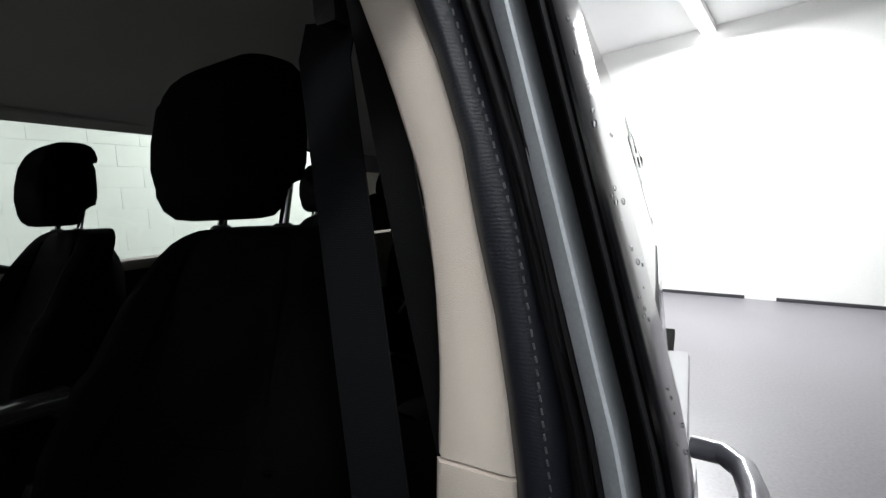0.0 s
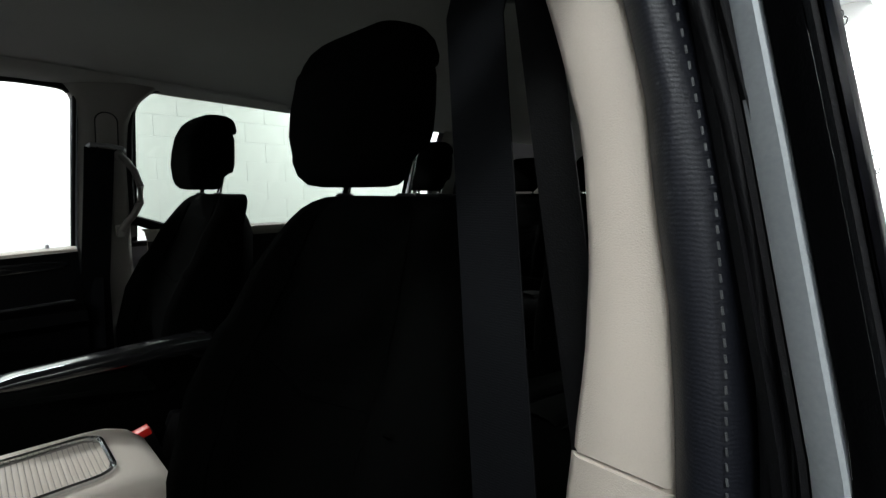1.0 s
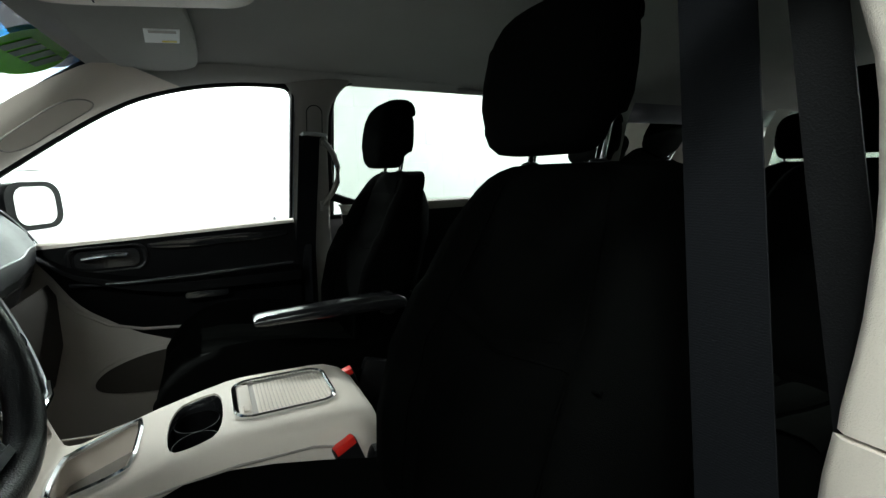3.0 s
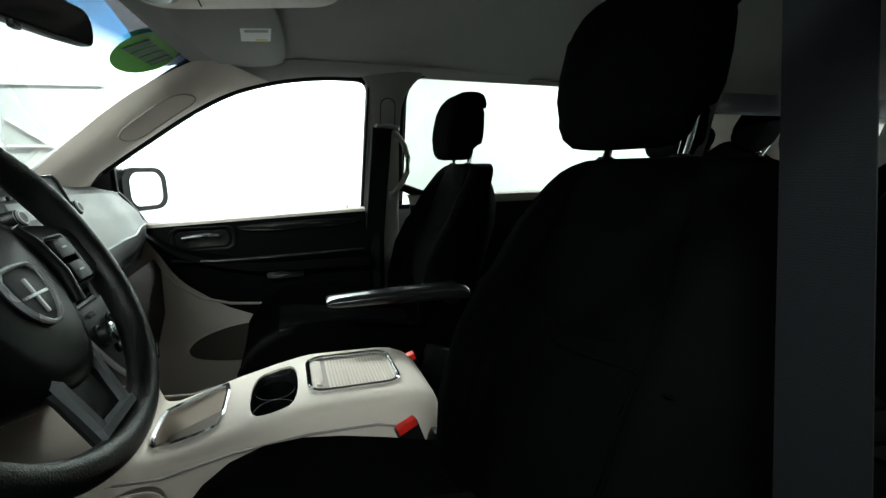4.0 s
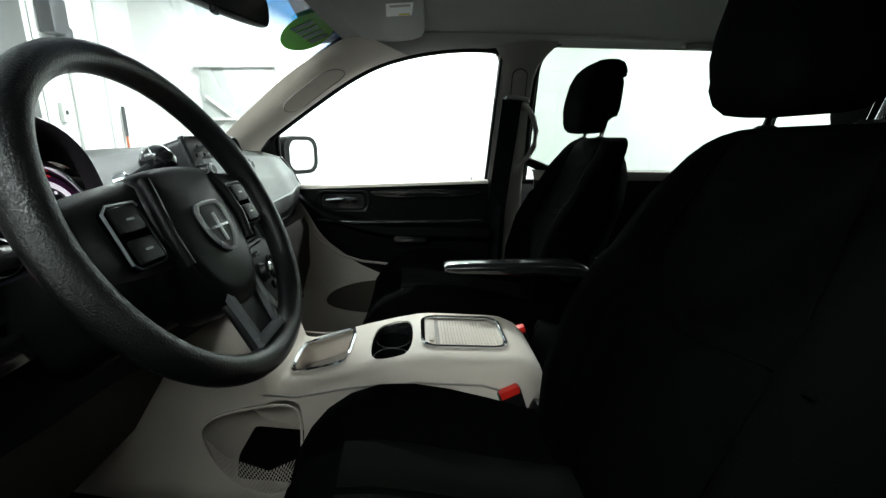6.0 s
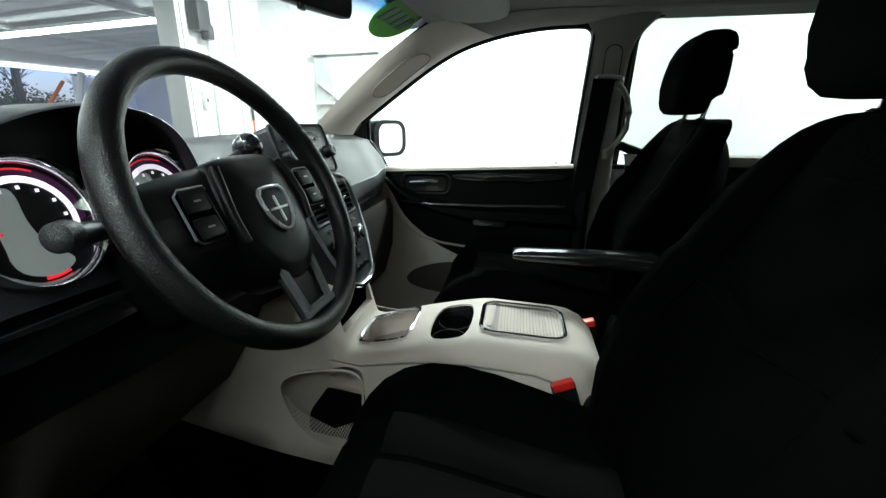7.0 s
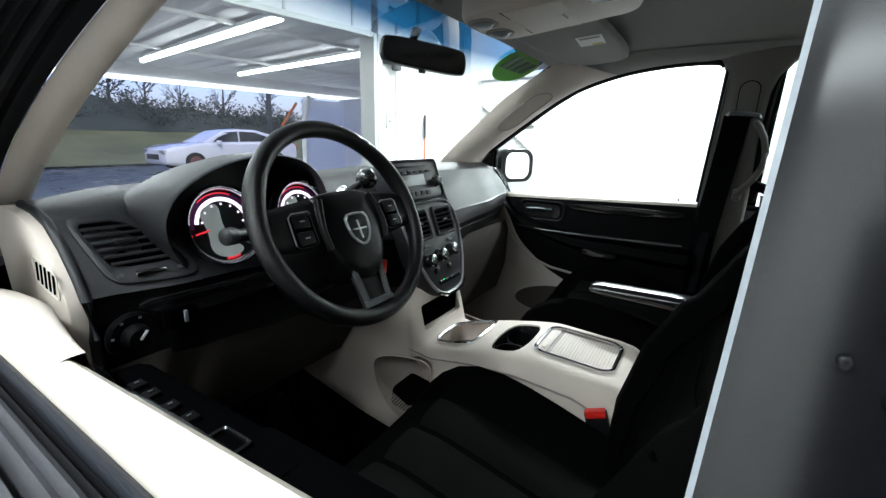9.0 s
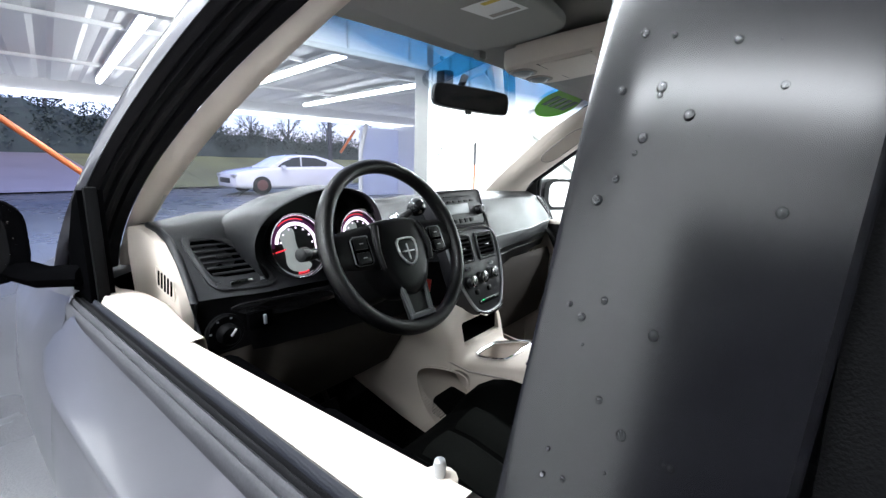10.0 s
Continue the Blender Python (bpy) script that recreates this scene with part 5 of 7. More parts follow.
# ---- belts and grab handles ----
def belt(s, cx, label):
    b = thing("seat_belt", label, "seat belt", "front seat belts", at=(s * 0.76, 0.66, 0.9))
    if s < 0:
        line = [(-0.630, 0.668, 1.468), (-0.634, 0.684, 1.43), (-0.658, 0.700, 1.30), (-0.686, 0.719, 1.15), (-0.714, 0.737, 1.0), (-0.735, 0.745, 0.85), (-0.745, 0.745, 0.6)]
        half = Vector((0.027, 0.004, 0.003))
    else:
        line = [(0.738, 0.708, 1.41), (0.756, 0.716, 1.3), (0.782, 0.728, 1.15), (0.790, 0.742, 1.0), (0.790, 0.75, 0.7)]
        half = Vector((-0.004, 0.036, 0.002))
    rings = []
    for p in line:
        p = Vector(p)
        nrm = half.cross(Vector((0, 0, 1))).normalized() * 0.0012
        rings.append([p - half - nrm, p + half - nrm, p + half + nrm, p - half + nrm])
    part("webbing", loft(rings), WEBBING, b, "ribbed dark grey webbing")
    if s < 0:
        back = [Vector(p) for p in ((-0.655, 0.688, 1.62), (-0.673, 0.691, 1.55), (-0.704, 0.698, 1.40), (-0.734, 0.705, 1.25), (-0.765, 0.711, 1.10), (-0.79, 0.715, 0.95))]
        part("return_webbing", loft([[p + Vector((a * 0.013, a * 0.0055 + b, 0)) for a, b in ((-1, 0), (1, 0), (1, -0.002), (-1, -0.002))] for p in back]), MATTE, b, "belt strand running back down the pillar")
    top = Vector(line[0])
    if s < 0:
        part("guide", box(top + Vector((s * 0.012, -0.012, 0.012)), (0.03, 0.07, 0.05), 0.012), BLACK, b)
    if s < 0:
        part("anchor_cover", lathe([(0, 0.03), (0.022, 0.028), (0.028, 0.01), (0.03, 0)], Matrix.Translation(top + Vector((s * 0.03, -0.01, 0.035))) @ turn(0, -s * 90, 0), 20), BEIGE if s < 0 else PILLAR, b, "round anchor cover")
    if s > 0:
        part("guide_bar", tube([(0.742, 0.735, 1.412), (0.728, 0.73, 1.418), (0.726, 0.69, 1.418), (0.730, 0.652, 1.412), (0.744, 0.648, 1.406)], 0.006, 8), SATIN, b, "metal guide bar")
        part("lower_webbing", tube([(0.79, 0.74, 1.02), (0.78, 0.745, 0.95), (0.775, 0.75, 0.8)], 0.02, 6, flat=0.2), WEBBING, b)
    return b


belt(-1, -0.43, "dark grey driver seat belt hanging at the door pillar")
belt(1, 0.46, "black passenger seat belt running down the door pillar")
for x, y0, y1, z, s in ((0.70, -0.10, 0.14, 1.605, 1), (-0.70, -0.10, 0.14, 1.605, -1)):
    g = thing("roof_grab_handle", "grey folding grab handle at the roof edge", "grab handle", "roof grab handles", at=(x, (y0 + y1) / 2, z))
    part("grip", tube([(x + s * 0.01, y0, z + 0.01), (x - s * 0.012, y0 + 0.02, z - 0.012), (x - s * 0.018, (y0 + y1) / 2, z - 0.016), (x - s * 0.012, y1 - 0.02, z - 0.012), (x + s * 0.01, y1, z + 0.01)], 0.011, 8), LINER, g)
    for y in (y0, y1):
        part("mount", box((x + s * 0.008, y, z + 0.01), (0.03, 0.035, 0.025), 0.006), LINER, g)
g = thing("pillar_grab_handle", "curved grab handle in the shade-darkened grey of the pillar", "grab handle", at=(0.80, 0.62, 1.25))
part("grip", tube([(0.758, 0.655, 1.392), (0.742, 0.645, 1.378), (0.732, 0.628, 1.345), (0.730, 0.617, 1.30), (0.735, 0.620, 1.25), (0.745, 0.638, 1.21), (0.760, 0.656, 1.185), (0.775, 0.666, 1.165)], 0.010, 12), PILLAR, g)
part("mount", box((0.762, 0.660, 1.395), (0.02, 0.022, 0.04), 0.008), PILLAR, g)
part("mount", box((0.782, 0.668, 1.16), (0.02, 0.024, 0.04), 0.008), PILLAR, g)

# ---- seats ----
def seat(x0, dy, arm, label, lean=0.0, pillow=True, group="front seats", name="seat", hx=0.012, hy=0.0, reach=0.0, rise=0.0):
    """A bucket seat whose backrest's foot stands at y = 0.80 + dy; arm: side of the armrest, or 0."""
    s = thing(name, label, "seat", group, at=(x0, 0.95 + dy, 0.40))
    P = lambda x, y, z: Vector((x0 + x, y + dy, z))
    C = lambda x, y, z: P(x, y + reach * max(0, (y - 0.75) / 0.5), z + rise * min(1, max(0, (z - 0.62) / 0.1)))
    # cushion: sections from back to front, each a closed ring with raised bolsters
    def ring(y, half, top, bol, low, r):
        pts = []
        for a in spread(0, 1, 25):
            x = -half + 2 * half * a
            e = abs(x) / half
            z = top + bol * math.exp(-((e - 0.84) / 0.17) ** 2) - (0.05 * max(0, (e - 0.86) / 0.14) ** 2) - 0.004 * math.cos(math.pi * e * 1.2)
            for c in (0.36,):
                z -= 0.010 * math.exp(-((e - 0.60) / 0.045) ** 2)
            pts.append(C(x, y, z))
        for a in spread(1, 0, 9):
            x = (-half + 2 * half * a) * 0.94
            pts.append(C(x, y, low))
        return pts
    keys = [(0.70, 0.23, 0.715, 0.035, 0.60), (0.78, 0.24, 0.718, 0.05, 0.58), (0.85, 0.245, 0.725, 0.065, 0.57), (0.93, 0.25, 0.738, 0.075, 0.56), (1.0, 0.255, 0.752, 0.078, 0.55), (1.06, 0.258, 0.765, 0.075, 0.545), (1.12, 0.26, 0.775, 0.064, 0.54), (1.17, 0.26, 0.775, 0.048, 0.545), (1.21, 0.257, 0.764, 0.032, 0.55), (1.24, 0.252, 0.744, 0.018, 0.57), (1.262, 0.245, 0.715, 0.008, 0.60), (1.27, 0.24, 0.68, 0.0, 0.62), (1.268, 0.235, 0.65, 0.0, 0.63)]
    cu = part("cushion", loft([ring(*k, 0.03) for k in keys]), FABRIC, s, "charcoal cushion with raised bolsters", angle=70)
    for lo, hi in ((-0.60, -0.235), (-0.185, 0.185), (0.235, 0.60)):
        rows = []
        for y, h, top, bol, low in keys[1:8]:
            row = []
            for e in spread(lo, hi, 9):
                puff = 0.001 + 0.013 * (1 - ((e - (lo + hi) / 2) / ((hi - lo) / 2)) ** 2) ** 0.5
                row.append(C(e * h, y, top + bol * math.exp(-((abs(e) - 0.84) / 0.17) ** 2) - 0.004 * math.cos(math.pi * abs(e) * 1.2) + puff - 0.010 * math.exp(-((abs(e) - 0.60) / 0.045) ** 2)))
            rows.append(row)
        part("seat_panel", loft(rows, closed=False, cap=False), SUEDE, cu, "dark suede-like stitched panel", angle=70)
    # cushion side valance and base
    part("side_bolster", loft([[C(sx, y, z) for sx, z in ((-0.262, 0.72), (-0.268, 0.60), (-0.26, 0.52), (0.26, 0.52), (0.268, 0.60), (0.262, 0.72))] for y in (0.72, 0.9, 1.1, 1.2)]), FABRIC, s)
    for sx in (-0.21, 0.21):
        part("rail", box(P(sx, 0.92, 0.42), (0.05, 0.56, 0.10), 0.01), BLACK, s)
        part("hinge_cover", box(P(sx * 1.22, 0.76, 0.68), (0.03, 0.20, 0.14), 0.014, turn(20)), BLACK, s)
    # backrest: rings along its height
    def back(z, half, yf, depth, bol):
        pts = []
        for a in spread(0, 1, 23):
            x = -half + 2 * half * a
            e = abs(x) / half
            y = yf + bol * math.exp(-((e - 0.80) / 0.20) ** 2) - 0.055 * max(0, (e - 0.80) / 0.20) ** 2
            y -= 0.010 * math.exp(-((e - 0.58) / 0.05) ** 2)
            pts.append(P(x, y, z))
        for a in spread(1, 0, 13):
            x = (-half + 2 * half * a) * 0.97
            e = abs(x) / half
            pts.append(P(x, yf - depth + depth * (0.15 * e * e + 0.5 * e ** 8), z - 0.01))
        return pts
    prof = [(0.66, 0.225, 0.800, 0.10, 0.030), (0.76, 0.235, 0.800, 0.13, 0.045), (0.88, 0.24, 0.780, 0.15, 0.058), (1.0, 0.237, 0.745, 0.15, 0.062), (1.085, 0.229, 0.712, 0.145, 0.05), (1.10, 0.227, 0.700, 0.14, 0.046),
            (1.18, 0.212, 0.672, 0.118, 0.03), (1.215, 0.202, 0.658, 0.094, 0.018), (1.240, 0.190, 0.648, 0.074, 0.010), (1.257, 0.174, 0.640, 0.056, 0.005), (1.268, 0.152, 0.633, 0.040, 0.002), (1.275, 0.125, 0.626, 0.026, 0.0), (1.277, 0.09, 0.618, 0.012, 0.0)]
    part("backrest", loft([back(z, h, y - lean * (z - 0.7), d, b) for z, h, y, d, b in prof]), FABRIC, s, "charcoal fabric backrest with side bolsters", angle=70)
    # stitched V seam across the backrest
    sf = lambda x, z: between([(p[0], p[2]) for p in prof], z) - lean * (z - 0.7) + between([(p[0], p[4]) for p in prof], z) * math.exp(-((abs(x) / 0.24 - 0.80) / 0.20) ** 2)
    for pts in (((-0.20, 1.075), (-0.10, 1.05), (0.0, 1.035), (0.10, 1.05), (0.20, 1.075)), ((-0.145, 0.72), (-0.148, 0.85), (-0.145, 1.0), (-0.13, 1.1), (-0.11, 1.2), (-0.10, 1.25)), ((0.145, 0.72), (0.148, 0.85), (0.145, 1.0), (0.13, 1.1), (0.11, 1.2), (0.10, 1.25))):
        fine = [(pts[i][0] + (pts[i + 1][0] - pts[i][0]) * k / 5, pts[i][1] + (pts[i + 1][1] - pts[i][1]) * k / 5) for i in range(len(pts) - 1) for k in range(5)] + [pts[-1]]
        part("seam", tube([P(x, sf(x, z) + 0.0005, z) for x, z in fine], 0.0022, 6), FABRIC, s, "stitched seam")
    # raised centre panels above and below the V seam
    for low, z0, z1, wide in ((True, 0.74, 1.0, 0.128), (False, 1.0, 1.215, 0.118)):
        rows = []
        for x in spread(-1, 1, 11):
            xx = x * wide
            v = 1.035 + 0.19 * abs(xx) + (-0.006 if low else 0.006)
            row = []
            for q in spread(0, 1, 9):
                z = z0 + (v - z0) * q if low else v + (z1 - v) * q
                w = wide * (1 - 0.22 * max(0, (z - 1.08) / 0.13)) / wide
                edge = max(0, 1 - abs(x) ** 4) * max(0, 1 - abs(2 * q - 1) ** 6)
                row.append(P(xx * w, sf(xx * w, z) - 0.002 + 0.009 * edge ** 0.5, z))
            rows.append(row)
        part("back_panel", loft(rows, closed=False, cap=False), FABRIC, s, "stitched centre panel", angle=70)
    # headrest
    if pillow:
        def head(z, half, yf, yb):
            return [P(a * 0.945 + hx, (yf + yb) / 2 + b + hy, z + 0.009) for a, b in rrect(2 * half, yf - yb, 0.055, 6)]
        hk = [(1.280, 0.060, 0.675, 0.630), (1.283, 0.082, 0.690, 0.620), (1.295, 0.099, 0.699, 0.613), (1.314, 0.108, 0.703, 0.611), (1.325, 0.111, 0.704, 0.596), (1.329, 0.114, 0.704, 0.585), (1.35, 0.120, 0.704, 0.581), (1.385, 0.124, 0.698, 0.580), (1.42, 0.124, 0.689, 0.579), (1.429, 0.1235, 0.686, 0.583), (1.433, 0.123, 0.684, 0.583), (1.437, 0.122, 0.682, 0.573),
              (1.447, 0.120, 0.678, 0.570), (1.463, 0.112, 0.668, 0.572), (1.476, 0.097, 0.655, 0.576), (1.484, 0.077, 0.643, 0.584), (1.487, 0.050, 0.630, 0.594)]
        sh = -lean * 0.6
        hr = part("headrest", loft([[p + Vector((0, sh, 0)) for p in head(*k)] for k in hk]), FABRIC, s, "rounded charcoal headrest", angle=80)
        for sx in (0.03 - 0.068, 0.03 + 0.068):
            part("post", tube([P(sx, 0.622 + sh + hy, 1.25), P(sx, 0.600 + sh + hy, 1.335)], 0.0065, 12), CHROME, hr, "chrome headrest post")
            part("post_collar", lathe([(0.014, 0), (0.014, 0.006), (0.009, 0.009)], Matrix.Translation(P(sx, 0.616 + sh + hy, 1.272)), 14), BLACK, hr)
    if arm:
        ar = part("armrest", loft([[P(arm * 0.275 + a, y, 0.932 + dz + b) for a, b in rrect(0.062, h, 0.016, 4)] for y, h, dz in ((1.098, 0.010, 0.008), (1.092, 0.022, 0.007), (1.07, 0.030, 0.006), (0.95, 0.036, 0.005), (0.80, 0.042, 0.004), (0.74, 0.040, 0.0), (0.72, 0.03, -0.006))]), GLOSS, s, "smooth dark folding armrest")
        part("armrest_pivot", lathe([(0.03, 0), (0.03, 0.03), (0.02, 0.035), (0, 0.035)], Matrix.Translation(P(arm * 0.25, 0.76, 0.925)) @ turn(0, arm * 90, 0), 18), BLACK, ar)
    return s


seat(-0.412, 0.0, 0, "charcoal fabric driver bucket seat with stitched seams", hx=0.026, hy=-0.022)
seat(0.482, -0.115, -1, "charcoal fabric front passenger seat with folding armrest", hx=-0.005, hy=-0.006, reach=0.06, rise=0.028)
for x0 in (-0.42, 0.42):
    seat(x0, -1.0, 0, "charcoal fabric second-row bucket seat", group="second-row seats", name="seat")
for x0 in (-0.45, 0.1, 0.55):
    seat(x0, -2.0, 0, "charcoal fabric third-row seat section", group="third-row seats", name="seat")

bk = thing("belt_buckle", "black driver belt buckle with red release button", "belt buckle", at=(-0.15, 0.86, 0.70))
m = Matrix.Translation((-0.150, 0.868, 0.762)) @ turn(-18, 6, 8) @ Matrix.Diagonal((0.9, 0.9, 0.9, 1))
part("shell", box((0, 0, 0), (0.022, 0.050, 0.085), 0.006), BLACK, bk).matrix_basis = m
part("release_button", box((0, 0.0, 0.036), (0.0235, 0.045, 0.018), 0.004), RED, bk, "red release button").matrix_basis = m
part("stalk", box((0, 0, -0.07), (0.012, 0.03, 0.09), 0.004), BLACK, bk).matrix_basis = m
bk2 = thing("belt_buckle", "black passenger belt buckle with red release button", "belt buckle", at=(0.16, 0.76, 0.70))
part("shell", box((0.172, 0.78, 0.735), (0.022, 0.05, 0.085), 0.006, turn(-15)), BLACK, bk2)
part("release_button", box((0.172, 0.79, 0.773), (0.0235, 0.045, 0.018), 0.004, turn(-15)), RED, bk2, "red release button")

# ---- dashboard ----
dash = thing("dashboard", "grained dark grey dashboard with round gauges", "dashboard", at=(0, 1.5, 1.0))
SECTIONS = [
    (-0.735, [(1.735, 1.201), (1.66, 1.209), (1.61, 1.205), (1.565, 1.191), (1.525, 1.158), (1.494, 1.117), (1.478, 1.088), (1.476, 1.03), (1.478, 0.985), (1.60, 0.95)]),
    (-0.60, [(1.84, 1.197), (1.72, 1.219), (1.62, 1.220), (1.56, 1.205), (1.515, 1.155), (1.472, 1.112), (1.448, 1.086), (1.445, 1.03), (1.440, 0.975), (1.60, 0.93)]),
    (-0.43, [(1.885, 1.188), (1.75, 1.222), (1.64, 1.229), (1.57, 1.205), (1.53, 1.15), (1.48, 1.105), (1.452, 1.080), (1.44, 1.02), (1.43, 0.965), (1.60, 0.92)]),
    (-0.24, [(1.90, 1.175), (1.75, 1.215), (1.62, 1.232), (1.53, 1.225), (1.48, 1.17), (1.455, 1.11), (1.44, 1.075), (1.43, 1.01), (1.42, 0.95), (1.60, 0.92)]),
    (0.0, [(1.905, 1.172), (1.75, 1.215), (1.60, 1.240), (1.50, 1.245), (1.46, 1.18), (1.43, 1.10), (1.41, 1.06), (1.40, 1.0), (1.39, 0.94), (1.60, 0.92)]),
    (0.20, [(1.90, 1.175), (1.75, 1.215), (1.61, 1.238), (1.51, 1.235), (1.465, 1.17), (1.435, 1.09), (1.43, 1.05), (1.435, 1.02), (1.45, 0.97), (1.60, 0.92)]),
    (0.48, [(1.875, 1.18), (1.74, 1.215), (1.62, 1.232), (1.52, 1.222), (1.475, 1.15), (1.45, 1.09), (1.455, 1.05), (1.465, 1.02), (1.48, 0.975), (1.62, 0.93)]),
    (0.73, [(1.80, 1.19), (1.70, 1.213), (1.62, 1.222), (1.55, 1.205), (1.505, 1.14), (1.485, 1.09), (1.49, 1.05), (1.50, 1.02), (1.51, 0.99), (1.64, 0.95)]),
    (0.862, [(1.735, 1.195), (1.68, 1.21), (1.63, 1.215), (1.575, 1.19), (1.535, 1.13), (1.515, 1.09), (1.52, 1.05), (1.525, 1.03), (1.53, 1.0), (1.66, 0.96)]),
]
xs = spread(-0.735, 0.862, 51)
secs = [between(SECTIONS, x) for x in xs]
part("upper_pad", loft([[(x, y, z) for y, z in sec[:7]] for x, sec in zip(xs, secs)], closed=False, cap=False), DASH, dash, "grained dark grey pad", angle=70)
part("lower_face", loft([[(x, y + 0.004, z - 0.003) for y, z in sec[6:]] for x, sec in zip(xs, secs) if x < 0.0], closed=False, cap=False), MATTE, dash, angle=70)
part("glovebox_face", loft([[(x, y + 0.004, z - 0.003) for y, z in sec[6:9]] for x, sec in zip(xs, secs) if x >= -0.05], closed=False, cap=False), BLACK, dash, "black insert under the pad")
part("insert_line", tube([(x, between(SECTIONS, x)[7][0] + 0.002, between(SECTIONS, x)[7][1] + 0.004) for x in spread(0.2, 0.83, 18)], 0.0028, 8), GLOSS, dash, "glossy line along the insert")


def dash_y(x, z):
    """Depth of the dashboard's face at x and a height."""
    sec = between(SECTIONS, x)
    for (y0, z0), (y1, z1) in zip(sec[2:], sec[3:9]):
        if z1 <= z <= z0:
            return y0 + (y1 - y0) * (z - z0) / (z1 - z0)
    return sec[8][0]


# gloss insert under the driver's vent; knee panel, glovebox: beige darkened as shade
part("gloss_insert", slab(smooth_poly([(-0.70, 1.075), (-0.52, 1.072), (-0.34, 1.065), (-0.36, 1.045), (-0.50, 1.035), (-0.64, 1.038)], 2), lambda a, b, h: (a, dash_y(a, b) - 0.001 - h, b), 0.005, 0.003), GLOSS, dash, "gloss black trim insert")
rings = [[(x, 1.455, 0.985), (x, 1.452, 0.955), (x, 1.49 + 0.02 * abs(x + 0.42), 0.86), (x, 1.57, 0.74), (x, 1.68, 0.66)] for x in spread(-0.73, -0.16, 14)]
part("knee_panel", loft(rings, closed=False, cap=False), SHADED_BEIGE, dash, "beige knee panel darkened for footwell shade")
rings = [[(x, 1.475, 0.985), (x, 1.46, 0.95), (x, 1.465, 0.80), (x, 1.50, 0.68), (x, 1.62, 0.62)] for x in spread(0.17, 0.74, 14)]
part("glovebox", loft(rings, closed=False, cap=False), SHADED_BEIGE, dash, "beige glovebox door darkened for footwell shade")
for x, flip in ((-0.737, -1), (0.864, 1)):
    sec = SECTIONS[0][1] if flip < 0 else SECTIONS[-1][1]
    outline = smooth_poly([(y + 0.012, z - 0.004) for y, z in sec] + [(1.72, 1.0)], 1)
    part("pad_edge", tube([(x - flip * 0.002, y, z - 0.002) for y, z in sec[1:9]], 0.007, 10), DASH, dash, "rounded edge of the pad")
    x = x - flip * 0.008
    part("end_cap", slab(outline, lambda a, b, h: (x + flip * h, a, b), 0.026, 0.010), BEIGE, dash, "light beige end cap")
# door demister grille in the driver's end cap
dg = part("demister_grille", frame_ring([(a + 1.545, b + 1.114 + 0.18 * a) for a, b in rrect(0.084, 0.044, 0.010)], lambda a, b, h: (-0.755 - h, a, b), 0.003, 0.0012), BEIGE, dash, "slotted demister grille")
# flat dark plates carry the shade of the demister openings
for k in range(5):
    part("slot", slab([(a + 1.517 + 0.014 * k - 0.25 * b, b + 1.114 + 0.0026 * (k - 2)) for a, b in rrect(0.0085, 0.034 - 0.002 * abs(k - 2), 0.002)], lambda a, b, h: (-0.755 - h, a, b), 0.0006), VOID, dg, "flat dark plate for the shade of an air slot")

# binnacle hood: the lip round the dials, flaring back into the pad
lip_line = [(-0.582, 1.080), (-0.610, 1.110), (-0.628, 1.150), (-0.629, 1.190), (-0.610, 1.226), (-0.566, 1.254), (-0.516, 1.273), (-0.465, 1.283), (-0.420, 1.285), (-0.375, 1.279), (-0.338, 1.264), (-0.310, 1.238), (-0.294, 1.200), (-0.288, 1.155), (-0.290, 1.085)]
lip = [tuple((1 - k / 4) * p + k / 4 * q for p, q in zip(lip_line[i], lip_line[i + 1])) for i in range(len(lip_line) - 1) for k in range(4)] + [lip_line[-1]]
for _ in range(3):
    lip = [lip[0]] + [tuple((a + 2 * b + c) / 4 for a, b, c in zip(lip[i - 1], lip[i], lip[i + 1])) for i in range(1, len(lip) - 1)] + [lip[-1]]


def hood(k, y, dz, out):
    """One ring of the hood; out: how far its feet have run down on to the pad."""
    ring = []
    for x, z in lip:
        top = Vector((-0.445 + (x + 0.445) * k, y, 1.17 + (z - 1.17) * k + dz))
        run = min(1, max(0, (z - 1.13) / 0.07))
        fx = x + (-out if x < -0.445 else out) * run
        w = min(1, out / 0.03)
        low = Vector((fx, y + (1.528 + 0.9 * (z - 1.155) + 0.5 * out - y) * w, z))
        w = min(1, max(0, (z - 1.175) / 0.075))
        w = w * w * (3 - 2 * w)
        ring.append(low.lerp(top, w))
    return ring


part("binnacle_hood", loft([hood(0.975, 1.460, 0, 0), hood(0.985, 1.455, 0, 0), hood(1.0, 1.457, 0, 0), hood(1.006, 1.463, 0.0, 0.003), hood(1.015, 1.485, 0.0, 0.008), hood(1.035, 1.54, -0.004, 0.014), hood(1.06, 1.62, -0.022, 0.02), hood(1.08, 1.70, -0.055, 0.024), hood(1.09, 1.80, -0.12, 0.026)], closed=False, cap=False), DASH, dash, "arched binnacle hood", angle=75)
part("binnacle_liner", loft([hood(0.975, 1.460, 0, 0), hood(0.962, 1.475, 0, 0), hood(0.953, 1.545, 0, 0), hood(0.90, 1.555, 0, 0), hood(0.1, 1.557, 0, 0)], closed=False, cap=False), DIALBLACK, dash)
part("cluster_floor", loft([[(x, y, z) for x in (-0.62, -0.55, -0.46, -0.37, -0.28)] for y, z in ((1.46, 1.088), (1.50, 1.10), (1.555, 1.115))], closed=False, cap=False), BLACK, dash)


